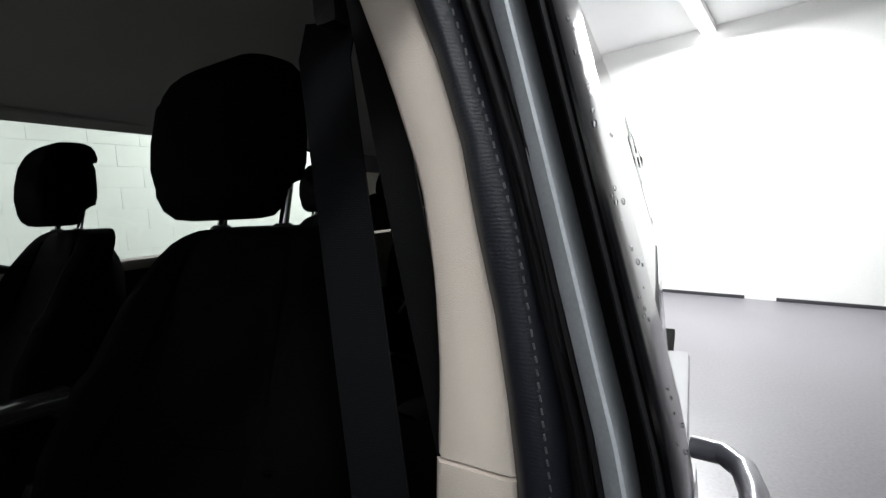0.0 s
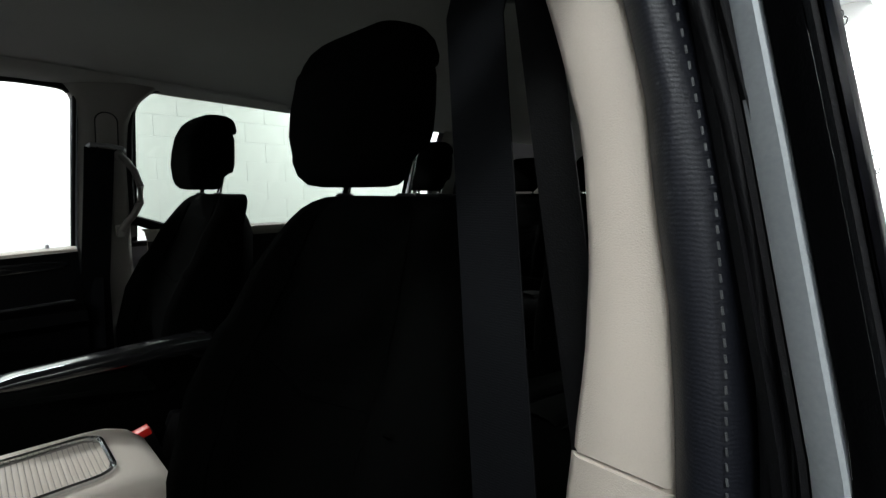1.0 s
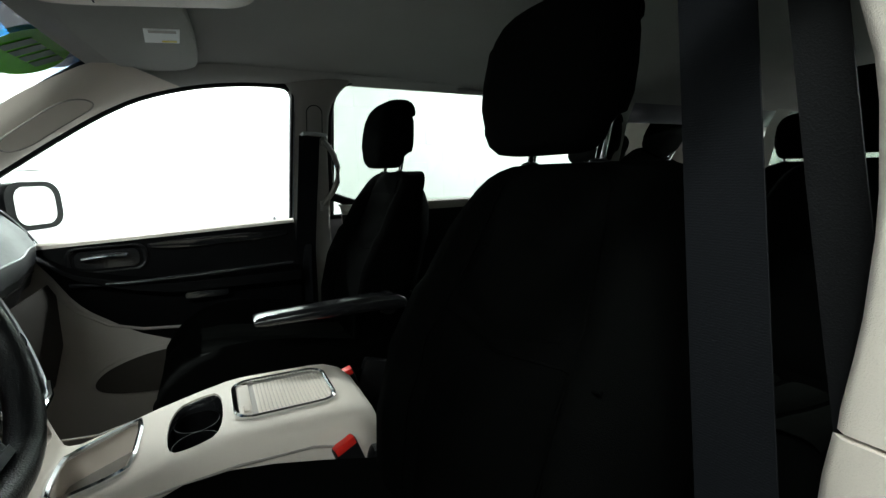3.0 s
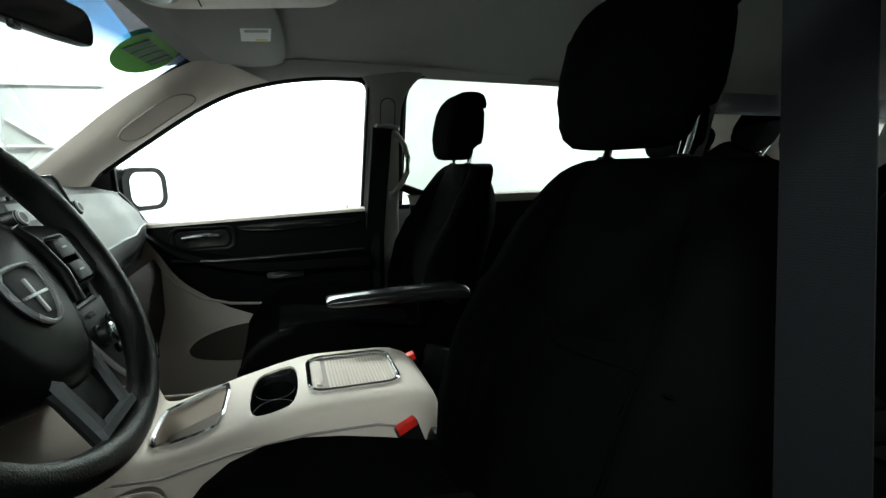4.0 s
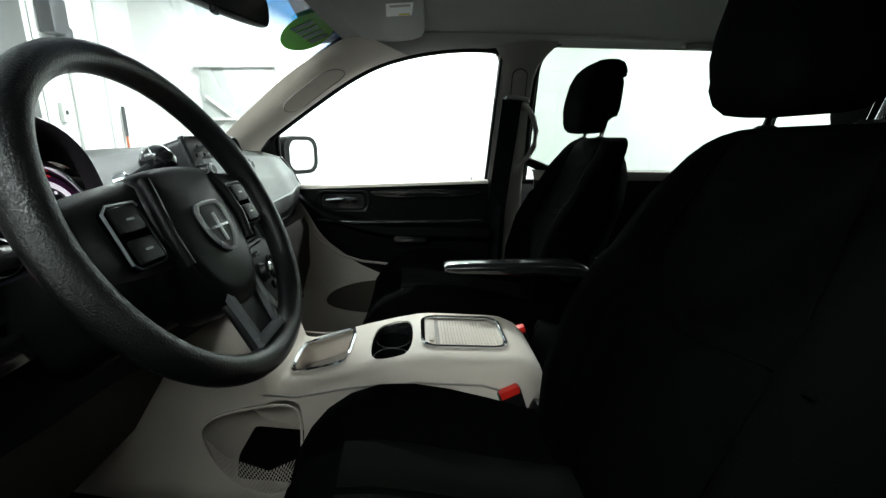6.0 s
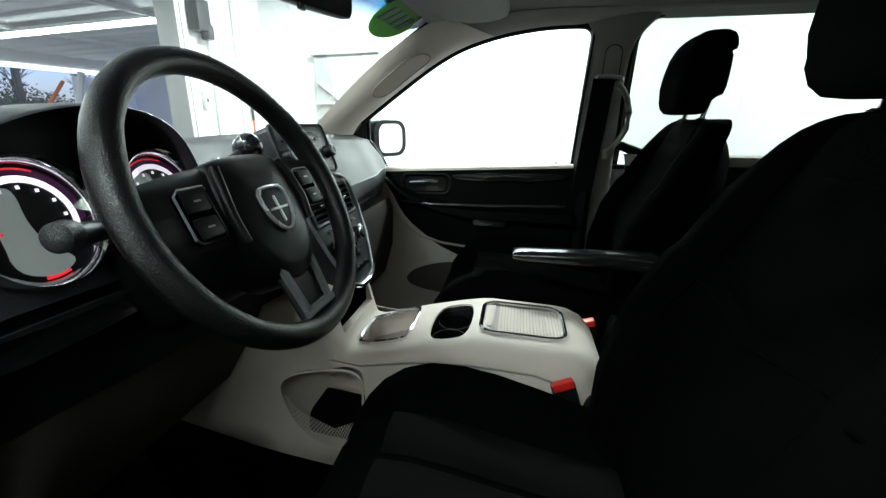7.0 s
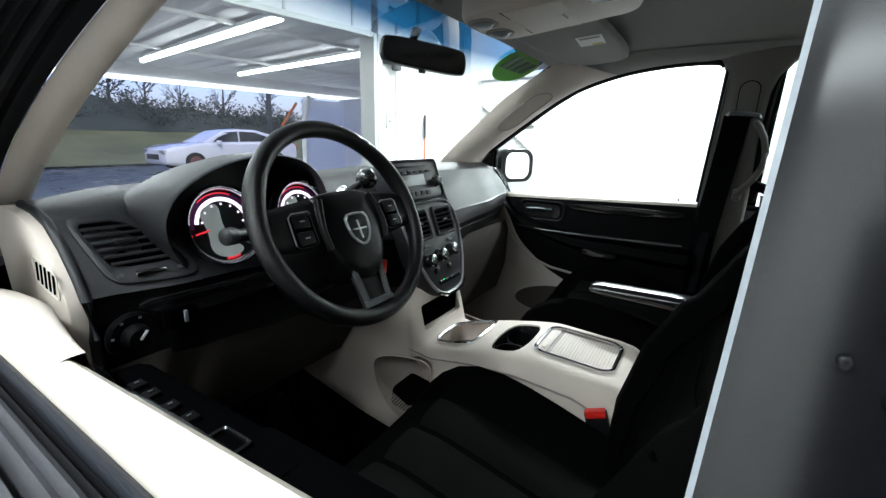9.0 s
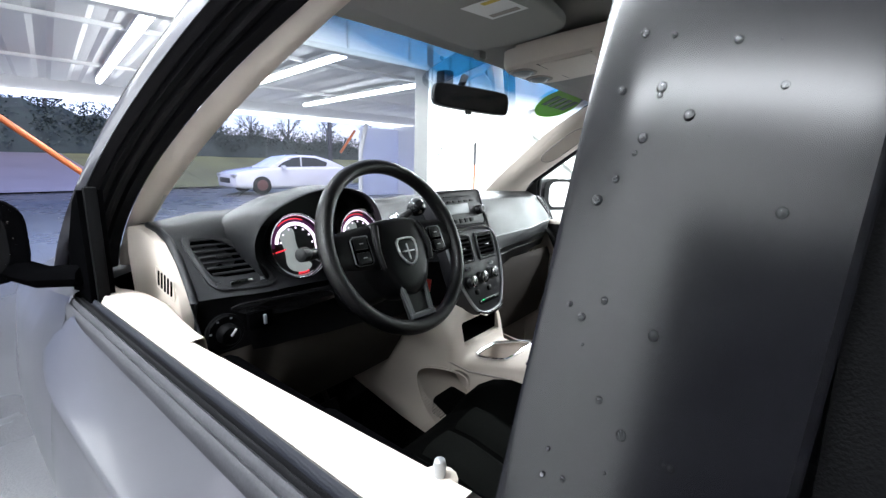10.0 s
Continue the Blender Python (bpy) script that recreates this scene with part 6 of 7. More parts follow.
def gauge(c, r, needle, numbers):
    m = Matrix.Translation(c) @ turn(90 - 14, 0, 0)
    g = part("gauge", lathe([(r, -0.02), (r, 0.0), (0.0001, 0.0)], m, 40), DIALBLACK, dash, "round instrument dial")
    part("bezel", lathe([(r, -0.012), (r + 0.005, -0.004), (r + 0.006, 0.012), (r + 0.003, 0.018), (r - 0.002, 0.013), (r - 0.004, 0.0)], m, 48, cap=False), CHROME, g, "chrome bezel ring")

    def arc(r0, r1, a0, a1, h, n=28):
        bm = bmesh.new()
        pts = [(math.cos(radians(a)), math.sin(radians(a))) for a in spread(a0, a1, n)]
        rows = [[bm.verts.new(m @ Vector((q * x, q * y, h))) for x, y in pts] for q in (r0, r1)]
        for i in range(n - 1):
            bm.faces.new((rows[0][i], rows[0][i + 1], rows[1][i + 1], rows[1][i]))
        return bm
    part("halo_arc", arc(r * 0.78, r * 0.90, 180, -20, 0.0007), DIALHALO, g, "faint purple glow ring")
    part("light_arc", arc(r * 0.66, r * 0.77, 170, -32, 0.001), DIALWHITE, g, "glowing white scale arc")
    part("red_arc", arc(r * 0.86, r * 0.89, 130, 66, 0.001), DIALRED, g, "red scale arc")
    part("red_arc", arc(r * 0.80, r * 0.92, 262, 288, 0.001), DIALRED, g, "red scale arc")
    part("centre_plate", slab(smooth_poly([(-0.62 * r, 0.42 * r), (-0.25 * r, 0.62 * r), (-0.02 * r, 0.55 * r), (-0.05 * r, 0.0), (0.15 * r, -0.45 * r), (0.5 * r, -0.72 * r), (0.05 * r, -0.92 * r), (-0.5 * r, -0.7 * r), (-0.45 * r, -0.1 * r)], 2), lambda a, b, h: m @ Vector((a, b, 0.0008 + h)), 0.001), DIALGREY, g, "pale lit centre plate")
    for k in range(numbers):
        a = radians(165 - 160 * k / (numbers - 1))
        part("scale_mark", box(m @ Vector((r * 0.58 * math.cos(a), r * 0.58 * math.sin(a), 0.0015)), (0.0032, 0.0010, 0.0036), 0, turn(-14, 0, 0)), DIALWHITE, g)
    a = radians(needle)
    part("needle", tube([m @ Vector((r * 0.45 * math.cos(a), r * 0.45 * math.sin(a), 0.004)), m @ Vector((r * 0.82 * math.cos(a), r * 0.82 * math.sin(a), 0.004))], 0.0014, 6), DIALRED, g, "red pointer")
    part("lens", lathe([(r - 0.002, 0.010), (r * 0.5, 0.0125), (0.0001, 0.013)], m, 32, cap=False), pane("gauge_lens", (0.97, 0.97, 0.97), 0.35), g).visible_shadow = False


gauge((-0.521, 1.480, 1.162), 0.066, 190, 7)
gauge((-0.348, 1.482, 1.160), 0.064, 200, 7)
disp = part("trip_display", box((-0.428, 1.535, 1.16), (0.075, 0.006, 0.075), 0.004, turn(-14, 0, 0)), GLOSS, dash)
for k in range(3):
    part("lit_bar", box((-0.428, 1.5285, 1.135 + 0.016 * k), (0.045 - 0.012 * k, 0.001, 0.006), 0, turn(-14, 0, 0)), LCD, disp)
part("indicator", box((-0.452, 1.525, 1.125), (0.006, 0.002, 0.004), 0.001), GREENLIGHT, disp)

# driver's vent
def face(a, b, h):
    """On the slanted face round the driver's vent."""
    return Vector((a, dash_y(a, b) - 0.84 * h, b + 0.55 * h))


def vent(outline, inner, slats, place, parent, label):
    v = part("air_vent", frame_ring(outline, place, 0.012, 0.007), DASH, parent, label)
    # flush black plate stands in for the shade of a deep duct
    part("duct_shade", slab(inner, lambda a, b, h: place(a, b, h - 0.002), 0.003), VOID, v)
    lo, hi = min(b for a, b in inner), max(b for a, b in inner)
    for k in range(slats):
        b = lo + (hi - lo) * (k + 0.6) / slats
        crossing = []
        for (a0, b0), (a1, b1) in zip(inner, inner[1:] + inner[:1]):
            if (b0 - b) * (b1 - b) < 0:
                crossing.append(a0 + (a1 - a0) * (b - b0) / (b1 - b0))
        if len(crossing) >= 2:
            l, r = min(crossing), max(crossing)
            rows = []
            for a in (l + 0.001, (l + r) / 2, r - 0.001):
                p = place(a, b, 0.002)
                rows.append([p + Vector((0, 0.006, 0.0025)), p + Vector((0, -0.004, 0.0012)), p + Vector((0, -0.004, -0.0012)), p + Vector((0, 0.006, 0.0005))])
            part("slat", loft(rows), SLAT, v)
    return v


vo = smooth_poly([(-0.722, 1.186), (-0.70, 1.196), (-0.648, 1.194), (-0.600, 1.150), (-0.582, 1.110), (-0.592, 1.094), (-0.66, 1.096), (-0.700, 1.100), (-0.712, 1.135)], 2)
vi = smooth_poly([(-0.712, 1.182), (-0.70, 1.188), (-0.655, 1.187), (-0.617, 1.150), (-0.602, 1.125), (-0.618, 1.120), (-0.69, 1.121), (-0.700, 1.140)], 1)
v = vent(vo, vi, 7, face, dash, "driver air vent with black slats")
part("vent_tab", box(face(-0.662, 1.153, 0.008), (0.03, 0.007, 0.007), 0.003), SLAT, v)
part("vent_wheel", box(face(-0.652, 1.108, 0.008), (0.044, 0.01, 0.008), 0.003), CHROME, v, "bright vent thumb wheel")
for a in (-0.69, -0.612):
    part("vent_mark", box(face(a, 1.108, 0.0072), (0.008, 0.001, 0.006), 0), SATIN, v)

# light switch and dimmer on the lower face
m = Matrix.Translation((-0.692, dash_y(-0.69, 1.02) - 0.002, 1.022)) @ turn(90, 0, 0)
ls = part("light_switch", lathe([(0.036, 0), (0.036, 0.006), (0.032, 0.010), (0.020, 0.010), (0.019, 0.026), (0.016, 0.030), (0.0001, 0.030)], m, 28), MATTE, dash, "round headlight switch")
part("pointer", box(m @ Vector((0.004, 0.006, 0.0305)), (0.004, 0.002, 0.016), 0.001, turn(0, 40, 0)), PAPER, ls, "white pointer mark")
for k in range(3):
    a = radians(70 + 50 * k)
    part("switch_mark", box(m @ Vector((0.029 * math.cos(a), 0.029 * math.sin(a), 0.0105)), (0.004, 0.001, 0.003), 0), EDGEGREY, ls)
dm = part("dimmer", box((-0.632, dash_y(-0.63, 1.03) - 0.004, 1.036), (0.05, 0.012, 0.036), 0.006), VOID, dash)
part("dimmer_wheel", box((-0.625, dash_y(-0.63, 1.03) - 0.011, 1.036), (0.006, 0.006, 0.020), 0.002), EDGEGREY, dm)

# passenger end vent
pv = smooth_poly([(0.735, 1.203), (0.795, 1.200), (0.855, 1.155), (0.855, 1.118), (0.815, 1.120), (0.765, 1.168)], 2)
pvi = smooth_poly([(0.752, 1.194), (0.795, 1.191), (0.842, 1.153), (0.842, 1.128), (0.818, 1.130), (0.777, 1.168)], 1)
vent(pv, pvi, 5, lambda a, b, h: Vector((a, dash_y(a, b) - 0.84 * h, b + 0.55 * h)), dash, "passenger air vent")
# silver-grey sweep painting window glare on the passenger pad
bm = loft([[Vector((x, dash_y(x, z) - 0.003, z)) for z in spread(zt, zb, 12)] for x, zt, zb in [(x, linear([(0.2, 1.222), (0.5, 1.212), (0.70, 1.200), (0.75, 1.168), (0.80, 1.120)], x), linear([(0.2, 1.100), (0.5, 1.097), (0.80, 1.104)], x)) for x in spread(0.2, 0.795, 22)]], closed=False, cap=False)
part("pad_glare", bm, PAD, dash, "passenger pad with window glare in its lighter grey", angle=70)
part("sweep_line", tube([(x, dash_y(x, 1.098) - 0.004, linear([(0.2, 1.098), (0.5, 1.095), (0.80, 1.102)], x)) for x in spread(0.2, 0.84, 20)], 0.0022, 8), SATIN, dash, "thin bright line under the pad")

# ---- centre stack ----
def stack_at(a, b, h):
    """On the slanted centre stack: a across, b height, h proud of it."""
    return Vector((a, 1.325 + (b - 0.90) * 0.37 - 0.94 * h, b + 0.34 * h))


stack = thing("centre_stack", "dark centre stack with radio, vents and knobs", "centre stack", at=(0.03, 1.35, 1.0))
so = smooth_poly([(-0.098, 1.146), (-0.02, 1.152), (0.10, 1.152), (0.150, 1.138), (0.172, 1.09), (0.150, 0.99), (0.112, 0.925), (0.085, 0.902), (0.0, 0.898), (-0.045, 0.925), (-0.082, 1.0), (-0.105, 1.09)], 2)
part("panel_body", slab(so, lambda a, b, h: stack_at(a, b, h - 0.06), 0.06, 0.006), SLAT, stack)
part("chrome_frame", frame_ring(so, lambda a, b, h: stack_at(a, b, h - 0.001), 0.008, 0.007), SATIN, stack, "satin silver frame")
for l, r in ((-0.083, 0.018), (0.042, 0.140)):
    o = [(a + (l + r) / 2, b + 1.092) for a, b in rrect(r - l, 0.082, 0.010)]
    i = [(a * 0.86 + (l + r) / 2, b * 0.84 + 1.092) for a, b in rrect(r - l, 0.082, 0.008)]
    v = vent(o, i, 6, stack_at, stack, "centre air vent with black slats")
    part("vent_tab", box(stack_at((l + r) / 2, 1.092, 0.008), (0.02, 0.006, 0.006), 0.002), CHROME, v)
for x in (-0.03, 0.095):
    part("vent_wheel", box(stack_at(x, 1.036, 0.003), (0.022, 0.008, 0.008), 0.002), SATIN, stack)
tilt = turn(90 - 20, 0, 0)
for x, z, r in ((-0.035, 1.000, 0.017), (0.024, 1.004, 0.017), (0.083, 1.008, 0.017)):
    m = Matrix.Translation(stack_at(x, z, 0)) @ tilt
    k = part("climate_knob", lathe([(r + 0.003, 0), (r + 0.003, 0.003), (r, 0.004), (r - 0.002, 0.020), (r - 0.005, 0.023), (0.0001, 0.023)], m, 24), BLACK, stack, "round climate knob")
    part("knob_ring", lathe([(r - 0.001, 0.016), (r, 0.021), (r - 0.004, 0.0235), (r - 0.006, 0.0235)], m, 24, cap=False), CHROME, k, "chrome knob ring")
    part("pointer", box(stack_at(x, z + 0.006, 0.024), (0.003, 0.002, 0.012), 0.0005), PAPER, k)
for x in (-0.01, 0.055):
    part("push_button", lathe([(0.009, 0), (0.009, 0.006), (0.006, 0.008), (0.0001, 0.008)], Matrix.Translation(stack_at(x, 0.968, 0)) @ tilt, 16), BLACK, stack)
for k in range(4):
    part("rocker_switch", box(stack_at(0.0 + 0.026 * k, 0.938, 0.002), (0.023, 0.008, 0.012), 0.002, turn(-20)), GLOSS, stack)
part("indicator", box(stack_at(0.004, 0.943, 0.007), (0.008, 0.001, 0.002), 0), GREENLIGHT, stack)
part("chrome_lip", tube([stack_at(a, b, 0.004) for a, b in ((-0.03, 0.915), (0.0, 0.903), (0.045, 0.901), (0.085, 0.905), (0.108, 0.922))], 0.006, 8), CHROME, stack, "bright chrome lower lip")
# radio
radio = thing("car_radio", "dark car radio with slot, display and knob", "radio", at=(0.01, 1.44, 1.2))
ro = [(a + 0.008, b + 1.207) for a, b in rrect(0.228, 0.102, 0.012)]
def radio_at(a, b, h):
    return Vector((a, 1.452 + (b - 1.25) * 0.35 - 0.94 * h, b + 0.33 * h))
part("fascia", slab(ro, lambda a, b, h: radio_at(a, b, h - 0.05), 0.055, 0.005), SLAT, radio)
part("frame", frame_ring([(a * 1.03, (b - 1.207) * 1.06 + 1.207) for a, b in ro], lambda a, b, h: radio_at(a, b, h), 0.008, 0.008), DASH, radio)
part("disc_slot", box(radio_at(0.0, 1.243, 0.006), (0.13, 0.003, 0.004), 0.001, turn(-19)), DIALBLACK, radio)
part("display", box(radio_at(-0.01, 1.207, 0.0045), (0.115, 0.004, 0.030), 0.002, turn(-19)), SATIN, radio, "pale radio display")
for x, r in ((0.095, 0.014), (-0.088, 0.014)):
    k = part("radio_knob", lathe([(r + 0.002, 0), (r, 0.004), (r - 0.001, 0.020), (r - 0.004, 0.023), (0.0001, 0.023)], Matrix.Translation(radio_at(x, 1.197, 0.004)) @ turn(71), 22), BLACK, radio)
    part("knob_ring", lathe([(r - 0.0005, 0.019), (r - 0.004, 0.0235), (r - 0.006, 0.0235)], Matrix.Translation(radio_at(x, 1.197, 0.004)) @ turn(71), 22, cap=False), SATIN, k)
for k in range(5):
    part("preset_button", box(radio_at(-0.055 + 0.026 * k, 1.172, 0.006), (0.022, 0.005, 0.013), 0.002, turn(-19)), BLACK, radio)
for k in range(6):
    part("preset_button", box(radio_at(-0.07 + 0.028 * k, 1.228, 0.006), (0.022, 0.004, 0.007), 0.002, turn(-19)), BLACK, radio)

# ---- steering wheel ----
WM = Matrix.Translation((-0.398, 1.296, 1.174)) @ turn(90 - 26, 0, -2)
wheel = thing("steering_wheel", "black leather steering wheel with a chrome badge", "steering wheel", at=(-0.398, 1.296, 1.174))
W = lambda a, b, h=0.0: WM @ Vector((a, b, h))
R = 0.1755
rings = []
for i in range(72):
    t = 2 * math.pi * i / 72
    grip = 0.0150 + 0.0015 * math.exp(-((math.sin(t) - 0.35) / 0.25) ** 2)
    rings.append([W((R + grip * math.cos(q)) * math.cos(t), (R + grip * math.cos(q)) * math.sin(t), grip * 1.08 * math.sin(q)) for q in spread(0, 2 * math.pi * 15 / 16, 16)])
part("rim", loft(rings + rings[:1], cap=False), LEATHER, wheel, "grained black leather rim")
hub = smooth_poly([(-0.068, 0.042), (-0.060, 0.052), (-0.03, 0.057), (0.03, 0.057), (0.060, 0.052), (0.068, 0.042), (0.075, 0.0), (0.070, -0.035), (0.052, -0.080), (0.030, -0.104), (0.0, -0.112), (-0.030, -0.104), (-0.052, -0.080), (-0.070, -0.035), (-0.075, 0.0)], 2)
part("airbag_cover", loft([[W(a * k, b * k, h) for a, b in hub] for k, h in ((1.0, -0.055), (1.02, -0.03), (1.01, -0.006), (0.985, 0.003), (0.94, 0.008), (0.80, 0.0125), (0.4, 0.016), (0.05, 0.017))]), HUB, wheel, "black domed airbag cover", angle=60)
part("column_shroud", loft([[W(a * k * 0.9, b * k * 0.75 - 0.02, h) for a, b in hub] for k, h in ((0.85, -0.02), (0.95, -0.06), (1.0, -0.14), (1.05, -0.22))]), BLACK, wheel, angle=60)
for s in (-1, 1):
    sp = part("side_spoke", loft([[W(s * a, b + 0.0, h) for b, h in ((0.045 - d, -0.02), (0.05 - d, -0.004), (0.04 - d, 0.004), (-0.030 + d, 0.004), (-0.042 + d, -0.004), (-0.036 + d, -0.02))] for a, d in ((0.05, 0.0), (0.085, 0.002), (0.12, 0.006), (0.16, 0.012))]), BLACK, wheel, "black side spoke", angle=60)
    part("spoke_ridge", tube([W(s * 0.058, 0.042, 0.010), W(s * 0.066, 0.02, 0.013), W(s * 0.072, -0.012, 0.013), W(s * 0.068, -0.045, 0.010)], 0.006, 10), BLACK, wheel)
    o = [(s * 0.106 + a, -0.004 + b) for a, b in rrect(0.044, 0.056, 0.008)]
    part("switch_pad", slab(o, lambda a, b, h: W(a, b, 0.003 + h), 0.005, 0.002), VOID, sp, "steering wheel switch pad")
    part("pad_frame", frame_ring(o, lambda a, b, h: W(a, b, 0.0075 + h), 0.0022, 0.002), DASH, sp)
    for b in (0.011, -0.017):
        part("pad_button", box(W(s * 0.106, b, 0.0095), (0.030, 0.022, 0.006), 0.003, WM.to_3x3().to_4x4()), BLACK, sp)
        part("pad_mark", box(W(s * 0.106, b, 0.0128), (0.009, 0.002, 0.0008), 0, WM.to_3x3().to_4x4()), SATIN, sp)
    part("pad_bracket", tube([W(s * 0.084, 0.022, 0.009), W(s * 0.088, 0.0255, 0.010), W(s * 0.120, 0.0255, 0.010), W(s * 0.127, 0.020, 0.009), W(s * 0.128, -0.026, 0.008)], 0.0014, 6), SATIN, sp, "thin silver bracket line")
# lower split spoke with satin insert
for s in (-1, 1):
    part("lower_spoke", tube([W(s * 0.026, -0.07, -0.010), W(s * 0.026, -0.11, -0.004), W(s * 0.024, -0.158, -0.004)], 0.009, 8, flat=0.8), BLACK, wheel)
    part("satin_insert", loft([[W(s * (x + dx), y, h) for dx, h in ((-0.0055, 0.002), (-0.004, 0.008), (0.004, 0.008), (0.0055, 0.002))] for x, y in ((0.034, -0.078), (0.032, -0.10), (0.029, -0.125), (0.027, -0.150))]), SPOKE, wheel, "dark satin spoke insert")
part("satin_insert", loft([[W(x, y, h) for y, h in ((-0.160, 0.003), (-0.157, 0.009), (-0.149, 0.009), (-0.146, 0.003))] for x in spread(-0.034, 0.034, 7)]), SPOKE, wheel, "dark satin spoke insert")
part("spoke_slot", box(W(0, -0.115, -0.004), (0.046, 0.066, 0.010), 0.004, WM.to_3x3().to_4x4()), BLACK, wheel)
# plain chrome badge: a shield outline with a cross
shield = smooth_poly([(-0.027, 0.027), (0.0, 0.030), (0.027, 0.027), (0.028, 0.0), (0.018, -0.022), (0.0, -0.034), (-0.018, -0.022), (-0.028, 0.0)], 1)
badge = part("badge", slab(shield, lambda a, b, h: W(a, b - 0.020, 0.0165 + h), 0.003, 0.001), DIALBLACK, wheel, "plain shield badge")
part("badge_rim", frame_ring(shield, lambda a, b, h: W(a, b - 0.020, 0.0185 + h), 0.0045, 0.004), BADGE, badge, "bright chrome badge rim")
for sx, sy, dx, dy in ((0.003, 0.034, 0, 0.004), (0.034, 0.003, 0, 0.005)):
    part("badge_bar", box(W(dx, dy - 0.026, 0.0205), (sx, sy, 0.003), 0.001, WM.to_3x3().to_4x4()), BADGE, badge)

stalk = thing("indicator_stalk", "black indicator stalk with a round grey end", "stalk", at=(-0.52, 1.37, 1.165))
part("lever", tube([(-0.46, 1.385, 1.155), (-0.52, 1.372, 1.163), (-0.56, 1.36, 1.168), (-0.585, 1.352, 1.170)], 0.011, 12, radii=[0.008, 0.009, 0.0105, 0.0115]), BLACK, stalk)
part("end_cap", lathe([(0.0125, 0), (0.0138, 0.005), (0.013, 0.018), (0.010, 0.021), (0.0001, 0.022)], Matrix.Translation((-0.582, 1.354, 1.172)) @ look((0, 0, 0), (0.93, 0.30, -0.05)).to_3x3().to_4x4(), 20), DASH, stalk, "grey round stalk end")
part("ring_mark", lathe([(0.0150, 0), (0.0152, 0.003), (0.0150, 0.006)], Matrix.Translation((-0.545, 1.365, 1.167)) @ look((0, 0, 0), (0.93, 0.30, -0.05)).to_3x3().to_4x4(), 20, cap=False), SATIN, stalk)

shifter = thing("gear_selector", "dash gear lever with a glossy black ball knob", "gear lever", at=(-0.22, 1.48, 1.19))
part("lever", tube([(-0.232, 1.490, 1.176), (-0.215, 1.474, 1.190), (-0.186, 1.458, 1.212)], 0.012, 12, radii=[0.013, 0.011, 0.009]), BLACK, shifter)
part("collar", lathe([(0.017, -0.012), (0.018, -0.004), (0.016, 0.004), (0.011, 0.007)], Matrix.Translation((-0.226, 1.468, 1.194)) @ look((0, 0, 0), (-0.30, 0.6, -0.35)).to_3x3().to_4x4(), 24), CHROME, shifter, "chrome collar")
part("knob", lathe([(0.0001, -0.026), (0.013, -0.023), (0.0215, -0.013), (0.0250, 0.0), (0.0238, 0.010), (0.017, 0.0200), (0.0075, 0.0245), (0.0001, 0.025)], Matrix.Translation((-0.166, 1.456, 1.222)) @ turn(60, 0, 25), 32), GLOSS, shifter, "glossy black knob")
part("knob_trim", tube([Vector((-0.166, 1.456, 1.222)) + turn(60, 0, 25) @ Vector((0.0253 * math.cos(a), 0.0253 * math.sin(a), 0.002)) for a in spread(0.2, 2.6, 14)], 0.0011, 6), CHROME, shifter, "thin chrome trim line")
key = thing("key_tag", "small red tag hanging at the ignition", "key tag", at=(-0.255, 1.34, 1.05))
part("tag", box((-0.256, 1.335, 1.045), (0.006, 0.016, 0.032), 0.002, turn(0, 20, 20)), RED, key)
part("key_head", box((-0.262, 1.345, 1.075), (0.008, 0.02, 0.03), 0.003), SATIN, key)

# ---- centre console ----
con = thing("centre_console", "light beige centre console with cup holders", "console", at=(0, 1.1, 0.4))
def crest(y):
    return linear([(0.775, 0.62), (0.785, 0.74), (0.80, 0.81), (0.825, 0.835), (0.865, 0.845), (1.04, 0.853), (1.10, 0.844), (1.17, 0.830), (1.24, 0.812), (1.30, 0.797), (1.325, 0.80), (1.335, 0.83), (1.35, 0.89), (1.37, 0.92), (1.42, 0.94), (1.52, 0.93), (1.60, 0.88), (1.68, 0.80), (1.74, 0.70)], y)
def half(y):
    return between([(0.775, 0.085), (0.80, 0.112), (0.84, 0.128), (1.0, 0.132), (1.2, 0.125), (1.3, 0.122), (1.4, 0.125), (1.7, 0.13)], y)
ys = [0.775, 0.78, 0.787, 0.80, 0.82, 0.85] + spread(0.88, 1.30, 18) + [1.318, 1.327, 1.335, 1.342, 1.35, 1.36, 1.375, 1.40, 1.46, 1.52, 1.58, 1.64, 1.70, 1.74]
rings = []
for y in ys:
    t, h = crest(y), half(y)
    zb = linear([(0.775, 0.50), (1.3, 0.53), (1.4, 0.545), (1.5, 0.56), (1.6, 0.585), (1.74, 0.62)], y)
    rings.append([(-h - 0.030, y, zb), (-h - 0.027, y, zb + 0.04), (-h - 0.020, y, min(t - 0.075, 0.78)), (-h - 0.014, y, t - 0.045), (-h - 0.004, y, t - 0.022), (-h + 0.012, y, t - 0.006), (-h + 0.034, y, t),
                  (0, y, t + 0.001), (h - 0.034, y, t), (h - 0.012, y, t - 0.006), (h + 0.004, y, t - 0.022), (h + 0.014, y, t - 0.045), (h + 0.020, y, min(t - 0.075, 0.78)), (h + 0.027, y, zb + 0.04), (h + 0.030, y, zb)])
def on_top(a, b, h):
    return Vector((a, b, crest(b) + h))
def well(outline, depth):
    return loft([[on_top(a, b, -depth) for a, b in outline], [on_top(a, b, 0.03) for a, b in outline]])
